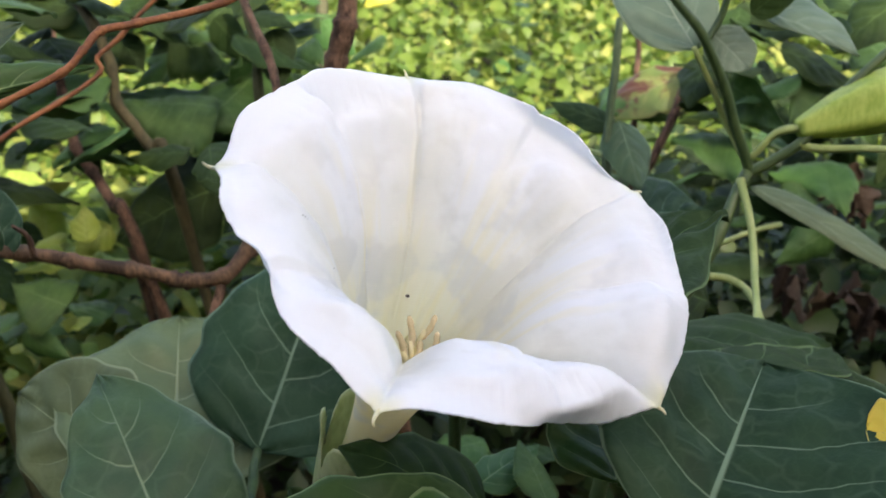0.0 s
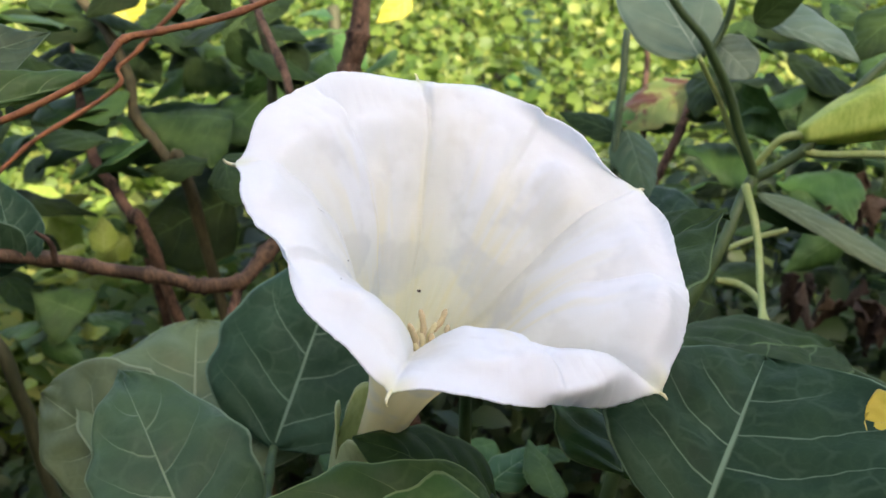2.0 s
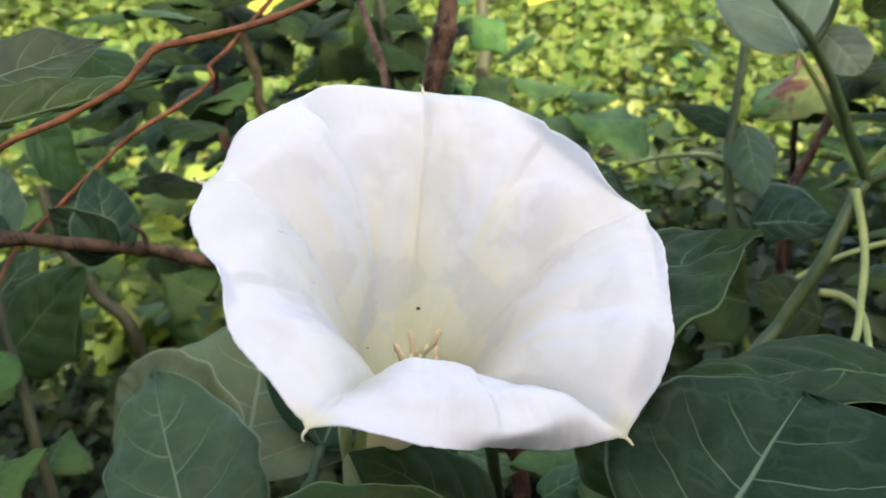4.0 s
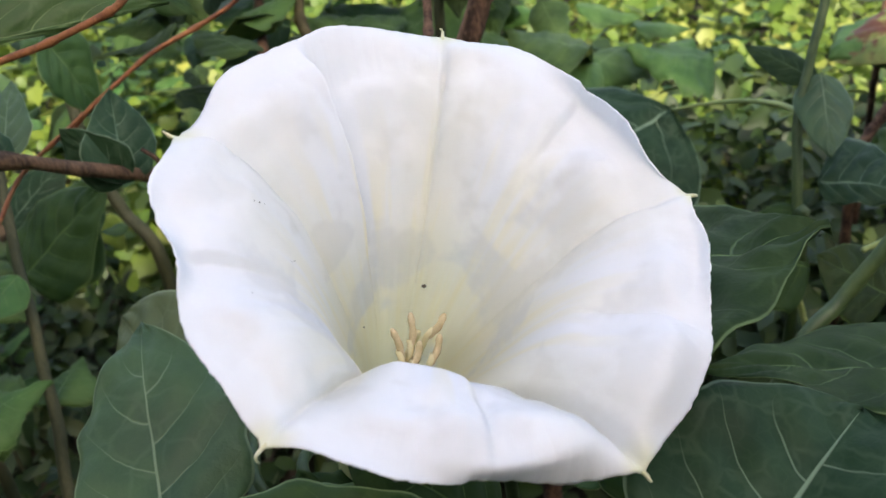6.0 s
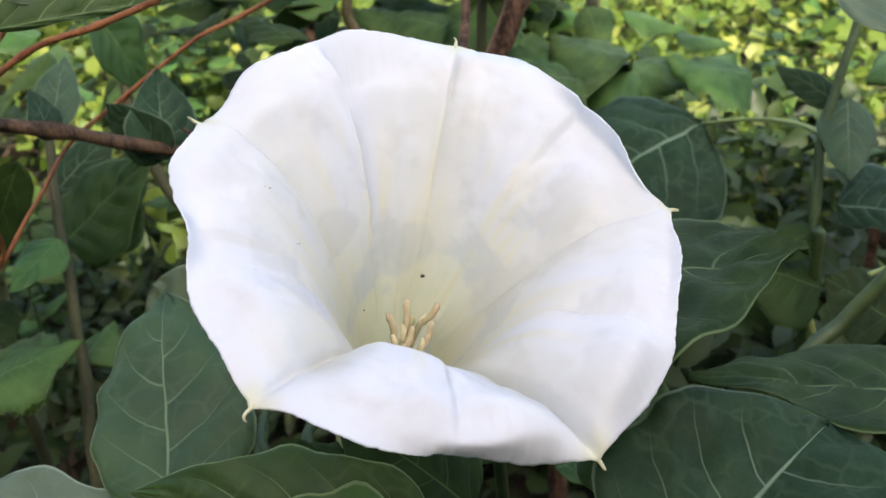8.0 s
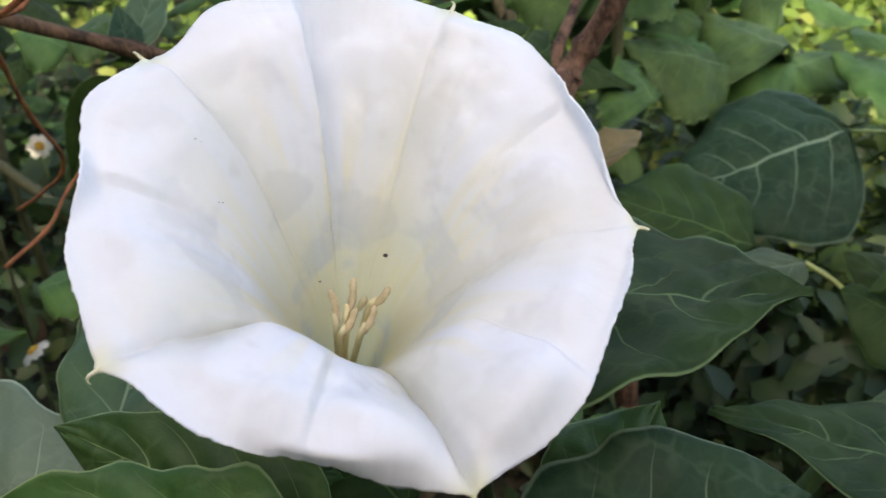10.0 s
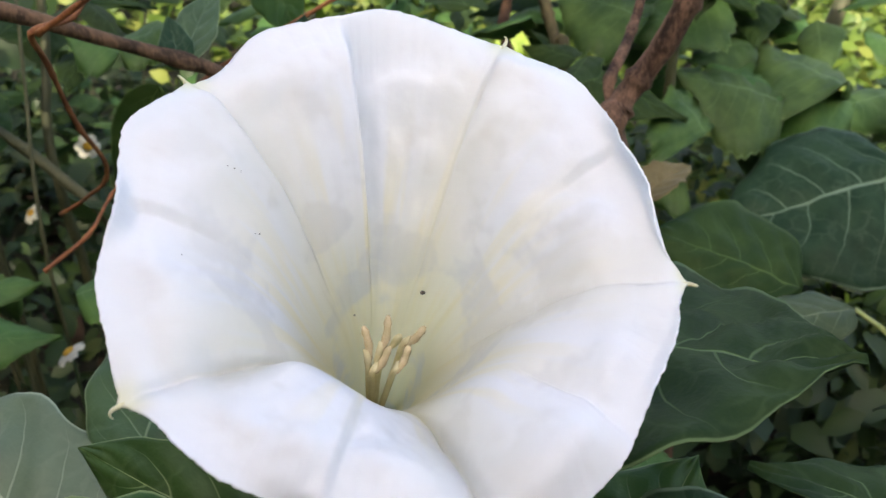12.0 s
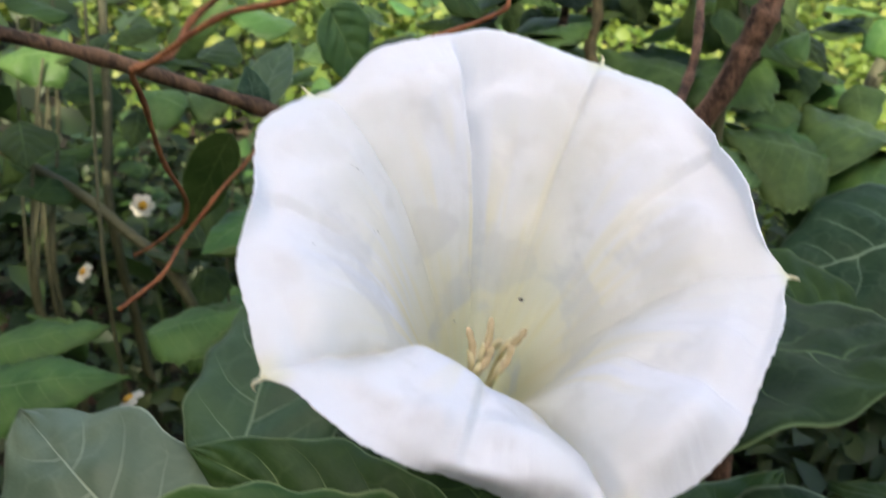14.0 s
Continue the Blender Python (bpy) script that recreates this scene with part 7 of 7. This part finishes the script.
stalk(vine, 'runner', m_vine, [(-0.3175, 0.0855, 0.4215), (-0.3129, 0.1097, 0.4344), (-0.3141, 0.1329, 0.4498), (-0.3067, 0.1501, 0.4697), (-0.3056, 0.1739, 0.4845), (-0.3045, 0.1982, 0.4999), (-0.2910, 0.2160, 0.5164), (-0.2778, 0.2315, 0.5300)], 0.0013, 0.0012, knots=0.14, wander=2.6)
stalk(shrub2, 'side_stem', m_greenbark, [(-0.6212, 0.1679, 0.4181), (-0.5518, 0.1969, 0.3863), (-0.5064, 0.2129, 0.3612), (-0.4352, 0.2267, 0.3059), (-0.4252, 0.2367, 0.1529), (-0.4152, 0.2467, -0.0200)], 0.004, 0.005)
stalk(shrub2, 'side_stem', m_greenbark, [(-0.7008, 0.3583, 0.4673), (-0.6615, 0.3228, 0.3758), (-0.6278, 0.2896, 0.2933), (-0.6178, 0.2996, 0.1467), (-0.6078, 0.3096, -0.0200)], 0.004, 0.005)

# the swelling bud on the side stem
a, b = Vector((0.2030, 0.2960, 0.5435)), Vector((0.2991, 0.3080, 0.5730))
axis = (b - a).normalized()
x = axis.orthogonal().normalized()
y = axis.cross(x)
bm = bmesh.new()
rings = []
for i in range(25):
    t = i / 24
    row = []
    for k in range(40):
        ang = 2 * math.pi * k / 40
        r = (0.0030 + 0.0142 * math.sin(math.pi * min(1.0, 0.06 + t * 0.72)) ** 1.1) * (1 + 0.14 * abs(math.cos(2.5 * ang)) ** 3 + 0.02 * noise.noise(Vector((ang, t * 6, 2))))
        row.append(bm.verts.new(a + axis * (t * 0.10) + (x * math.cos(ang) + y * math.sin(ang)) * r))
    rings.append(row)
for p, q in zip(rings, rings[1:]):
    for k in range(40):
        bm.faces.new((p[k], p[(k + 1) % 40], q[(k + 1) % 40], q[k]))
bm.faces.new(rings[0][::-1])
bm.faces.new(rings[-1])
part("bud", bm, m_bud, datura, "ribbed yellow-green flower bud")


# ---- small daisies in the undergrowth ----
def daisy(at, facing, label):
    at, facing = Vector(at), Vector(facing).normalized()
    ob = thing("daisy", (at.x + 0.01, at.y, land(at.x + 0.01, at.y) + 0.001), label, "flower", "daisies in the undergrowth")
    part("stem", sweep(spline([(at.x + 0.01, at.y, land(at.x + 0.01, at.y)), (at.x + 0.012, at.y, at.z * 0.5), at - facing * 0.003], 6), [0.0011] * 13, 6), m_stem, ob)
    x = facing.orthogonal().normalized()
    y = facing.cross(x)
    for k in range(6):
        d = x * math.cos(k * math.pi / 3) + y * math.sin(k * math.pi / 3)
        e = facing.cross(d)
        bm = bmesh.new()
        cols = []
        for i in range(6):
            t = i / 5
            w = 0.0048 * math.sin(math.pi * (0.12 + 0.74 * t)) ** 0.7
            cols.append([bm.verts.new(at + d * (0.003 + 0.0095 * t) + e * (w * s) + facing * (0.001 * (1 - s * s) - 0.003 * t * t)) for s in (-1, -0.5, 0, 0.5, 1)])
        for p, q in zip(cols, cols[1:]):
            for j in range(4):
                bm.faces.new((p[j], q[j], q[j + 1], p[j + 1]))
        part("petal", bm, m_daisy, ob)
    bm = bmesh.new()
    bmesh.ops.create_icosphere(bm, subdivisions=2, radius=0.0048)
    for vert in bm.verts:
        vert.co.z *= 0.55
    bmesh.ops.transform(bm, matrix=Matrix.Translation(at + facing * 0.001) @ facing.to_track_quat("Z", "Y").to_matrix().to_4x4(), verts=bm.verts)
    part("disc", bm, m_disc, ob, "yellow disc")


daisy((-0.6824, 0.3638, 0.2557), (0.75, -0.45, 0.45), "small white daisy with yellow disc facing out of the weeds")
daisy((-0.7876, 0.3488, 0.1401), (-0.2, -0.7, 0.7), "small white daisy with orange disc seen from the side")
daisy((-0.4218, 0.1509, 0.2640), (-0.5, -0.3, 0.8), "small half-hidden daisy with orange disc among leaves")

# ---- leafy weeds that stand in the bed behind ----
def leafy_weed(at, tall, blade, seed, label):
    pick = random.Random(seed)
    at = Vector((at[0], at[1], land(at[0], at[1])))
    ob = thing("leafy_weed", at, label, "weed", "leafy weeds behind the flower")
    lean = Vector((pick.uniform(-0.25, 0.25), pick.uniform(-0.25, 0.25), 1.0))
    stem = spline([at - Vector((0, 0, 0.01)), at + lean * (tall * 0.5) + Vector((pick.uniform(-0.02, 0.02), 0, 0)), at + lean * tall], 8)
    part("stem", sweep(stem, [0.0032 - 0.00013 * k for k in range(len(stem))], 6), m_stem, ob)
    turn = pick.uniform(0, 6.3)
    for k in range(4, len(stem), 2):
        size = pick.uniform(0.055, 0.095) * (1.1 - 0.035 * k)
        for half in (0.0, math.pi):
            ang = turn + half + pick.uniform(-0.3, 0.3)
            way = Vector((math.cos(ang), math.sin(ang), pick.uniform(-0.35, 0.35) + 0.02 * k)).normalized()
            side = way.cross(Vector((pick.uniform(-0.3, 0.3), pick.uniform(-0.3, 0.3), 1))).normalized()
            base = stem[k] + way * 0.006
            leaf(ob, blade, base, base + way * size, base + way * (size * 0.34) + side * (size * pick.uniform(0.28, 0.38)), cup=-0.12, wave=0.05)
        turn += 1.45
    return ob


BEDS = ((-1.0, -0.68, 0.95, 1.35, 8, 0.8, 1.2), (-0.3, 0.35, 1.1, 1.7, 6, 0.7, 1.0), (0.35, 0.95, 0.75, 1.4, 9, 0.8, 1.2), (-1.2, -0.6, 0.3, 0.75, 8, 0.5, 0.8))
pick = random.Random(21)
kinds = []
for x0, x1, y0, y1, count, low, high in BEDS:
    for k in range(count):
        at = (pick.uniform(x0, x1), pick.uniform(y0, y1))
        if len(kinds) < 6:
            kinds.append(leafy_weed(at, 0.24 + 0.03 * len(kinds), (SERRATE, BLADE_MID, BLADE)[len(kinds) % 3], 40 + len(kinds), "green weed with paired toothed leaves standing in the bed"))
        else:
            old = kinds[pick.randrange(6)]
            size = pick.uniform(low, high)
            copy_thing(old, Matrix.Translation((at[0], at[1], land(*at))) @ Matrix.Rotation(pick.uniform(0, 6.28), 4, "Z") @ Matrix.Scale(size, 4))

# ---- undergrowth and the sunlit weeds behind ----
rng = np.random.default_rng(7)


def lay(n, x0, x1, y0, y1, lo, hi, s0, s1, tilt, power=1.0):
    """Places, sizes and normals for n leaves in a bed; lo and hi are heights over the soil."""
    soft = 0.09 * min(x1 - x0, 4)
    x, y = rng.uniform(x0, x1, n) + rng.normal(0, soft, n), rng.uniform(y0, y1, n) + np.abs(rng.normal(0, soft * 0.5, n))
    clump = np.array([0.5 + 0.5 * noise.noise(Vector((float(p) * 2.3, float(q) * 2.3, 4))) for p, q in zip(x, y)])
    floor = np.array([land(float(p), float(q)) for p, q in zip(x, y)])
    z = floor + lo + (hi - lo) * rng.uniform(0, 1, n) ** power * (0.45 + 0.75 * clump)
    normals = np.stack([rng.normal(0, tilt, n), rng.normal(-0.15, tilt, n), np.ones(n)], 1)
    return np.stack([x, y, z], 1), rng.uniform(s0, s1, n), normals


def joined(*beds):
    return [np.concatenate(c) for c in zip(*beds)]


def ring(n, r0, r1, hole, lo, hi, s0, s1, tilt):
    """A bed between two radii round the flower, thinner outwards, that leaves the oval hole (x0, x1, y0, y1) free."""
    rad, ang = r0 + (r1 - r0) * rng.uniform(0, 1, n) ** 1.3, rng.uniform(0, 2 * np.pi, n)
    x, y = rad * np.cos(ang), rad * np.sin(ang)
    fx, fy = (x - (hole[0] + hole[1]) / 2) / (hole[1] - hole[0]) * 2, (y - (hole[2] + hole[3]) / 2) / (hole[3] - hole[2]) * 2
    keep = (fx ** 2 + fy ** 2) * rng.uniform(0.6, 1.5, n) > 1.1
    x, y = x[keep], y[keep]
    m = len(x)
    floor = np.array([land(float(p), float(q)) for p, q in zip(x, y)])
    clump = np.array([0.5 + 0.5 * noise.noise(Vector((float(p) * 1.5, float(q) * 1.5, 9))) for p, q in zip(x, y)])
    z = floor + lo + (hi - lo) * rng.uniform(0, 1, m) ** 0.7 * (0.3 + clump)
    return np.stack([x, y, z], 1), rng.uniform(s0, s1, m), np.stack([rng.normal(0, tilt, m), rng.normal(0, tilt, m), np.ones(m)], 1)


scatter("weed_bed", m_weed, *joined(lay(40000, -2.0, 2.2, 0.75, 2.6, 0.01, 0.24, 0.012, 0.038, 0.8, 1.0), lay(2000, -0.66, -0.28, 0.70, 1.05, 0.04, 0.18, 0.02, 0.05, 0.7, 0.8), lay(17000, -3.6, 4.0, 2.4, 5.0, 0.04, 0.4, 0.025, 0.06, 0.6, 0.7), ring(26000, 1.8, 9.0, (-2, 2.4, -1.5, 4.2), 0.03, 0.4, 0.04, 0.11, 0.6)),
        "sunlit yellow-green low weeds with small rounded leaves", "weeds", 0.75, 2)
# the outer ring is unseen, added to block light from low angles
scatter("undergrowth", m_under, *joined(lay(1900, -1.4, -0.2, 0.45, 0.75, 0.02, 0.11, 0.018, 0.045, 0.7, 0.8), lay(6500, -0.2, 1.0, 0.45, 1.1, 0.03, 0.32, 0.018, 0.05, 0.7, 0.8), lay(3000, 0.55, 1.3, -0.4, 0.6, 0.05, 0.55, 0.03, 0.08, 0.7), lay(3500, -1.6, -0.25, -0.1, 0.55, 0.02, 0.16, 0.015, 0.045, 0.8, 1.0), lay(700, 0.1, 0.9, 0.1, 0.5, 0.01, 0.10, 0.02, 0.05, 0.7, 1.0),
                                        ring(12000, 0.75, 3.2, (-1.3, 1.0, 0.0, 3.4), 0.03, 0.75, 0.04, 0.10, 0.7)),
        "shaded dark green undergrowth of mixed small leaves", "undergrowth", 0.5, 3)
scatter("leaf_litter", m_litter, *lay(1600, -1.3, 1.0, -0.3, 1.0, 0.0, 0.03, 0.02, 0.06, 0.5), "dry brown fallen leaves on the soil", "leaf litter", 0.6, 4)

# ---- unseen tree overhead, added between sun and flower to shade it ----
core = to_sun * 4.2 + Vector((0.16, -0.13, 0.4))
foot = Vector((core.x + 0.5, core.y - 0.5, land(core.x + 0.5, core.y - 0.5)))
tree = thing("shade_tree", foot, "unseen leafy tree, added so that its crown shades the flower", "tree")
part("trunk", sweep(spline([foot - Vector((0, 0, 0.1)), foot + Vector((0.05, 0.1, 1.2)), foot + Vector((-0.2, 0.25, 2.2)), core], 6), [0.15 - 0.006 * k for k in range(19)], 14), m_trunk, tree)
for dx, dy, dz in ((0.8, 0.1, 0.2), (0.3, 0.5, 0.1), (-0.7, 0.3, 0.1), (-0.2, -0.5, 0.3)):
    part("limb", sweep(spline([core - Vector((0.2, 0.1, 0.6)), core + Vector((dx, dy, dz)) * 0.5, core + Vector((dx, dy, dz))], 6), [0.05 - 0.0035 * k for k in range(13)], 8), m_trunk, tree)
n = 4000
pts = rng.normal(0, 1, (n, 3)) * np.array([0.37, 0.27, 0.30]) + np.array(core)
crown = scatter("crown", m_crown, pts, rng.uniform(0.08, 0.17, n), np.stack([rng.normal(0, 0.7, n), rng.normal(0, 0.7, n), np.ones(n)], 1), "", "", 0.55, 5)
crown.parent = tree
crown.matrix_parent_inverse = Matrix.Translation(-foot)

# ---- unseen tall hedge, added on the sunny side to block low sky light ----
n = 9000
ang = np.radians(rng.uniform(95, 262, n))
rad = rng.uniform(1.45, 2.3, n) + 0.15 * np.sin(ang * 9)
top = 1.85 + 0.35 * np.sin(ang * 5 + 1) + 0.2 * np.sin(ang * 13)
pts = np.stack([rad * np.sin(ang), rad * np.cos(ang), top * rng.uniform(0, 1, n) ** 0.8], 1)
hedge = thing("hedge", (0.0, -1.9, land(0.0, -1.9)), "unseen tall dense dark green hedge, added to block low sky light", "hedge")
foliage = scatter("foliage", m_crown, pts, rng.uniform(0.09, 0.18, n), np.stack([rng.normal(0, 0.7, n), rng.normal(0, 0.7, n), np.ones(n)], 1), "", "", 0.55, 6)
foliage.parent = hedge
foliage.matrix_parent_inverse = hedge.matrix_basis.inverted()
for k in range(14):
    a = radians(100 + 12 * k)
    x, y = 1.9 * math.sin(a), 1.9 * math.cos(a)
    part("stem", sweep(spline([(x, y, land(x, y) - 0.05), (x * 1.02, y * 0.98, 1.0), (x * 0.97, y * 1.03, 1.7)], 6), [0.022 - 0.0012 * j for j in range(13)], 8), m_trunk, hedge)
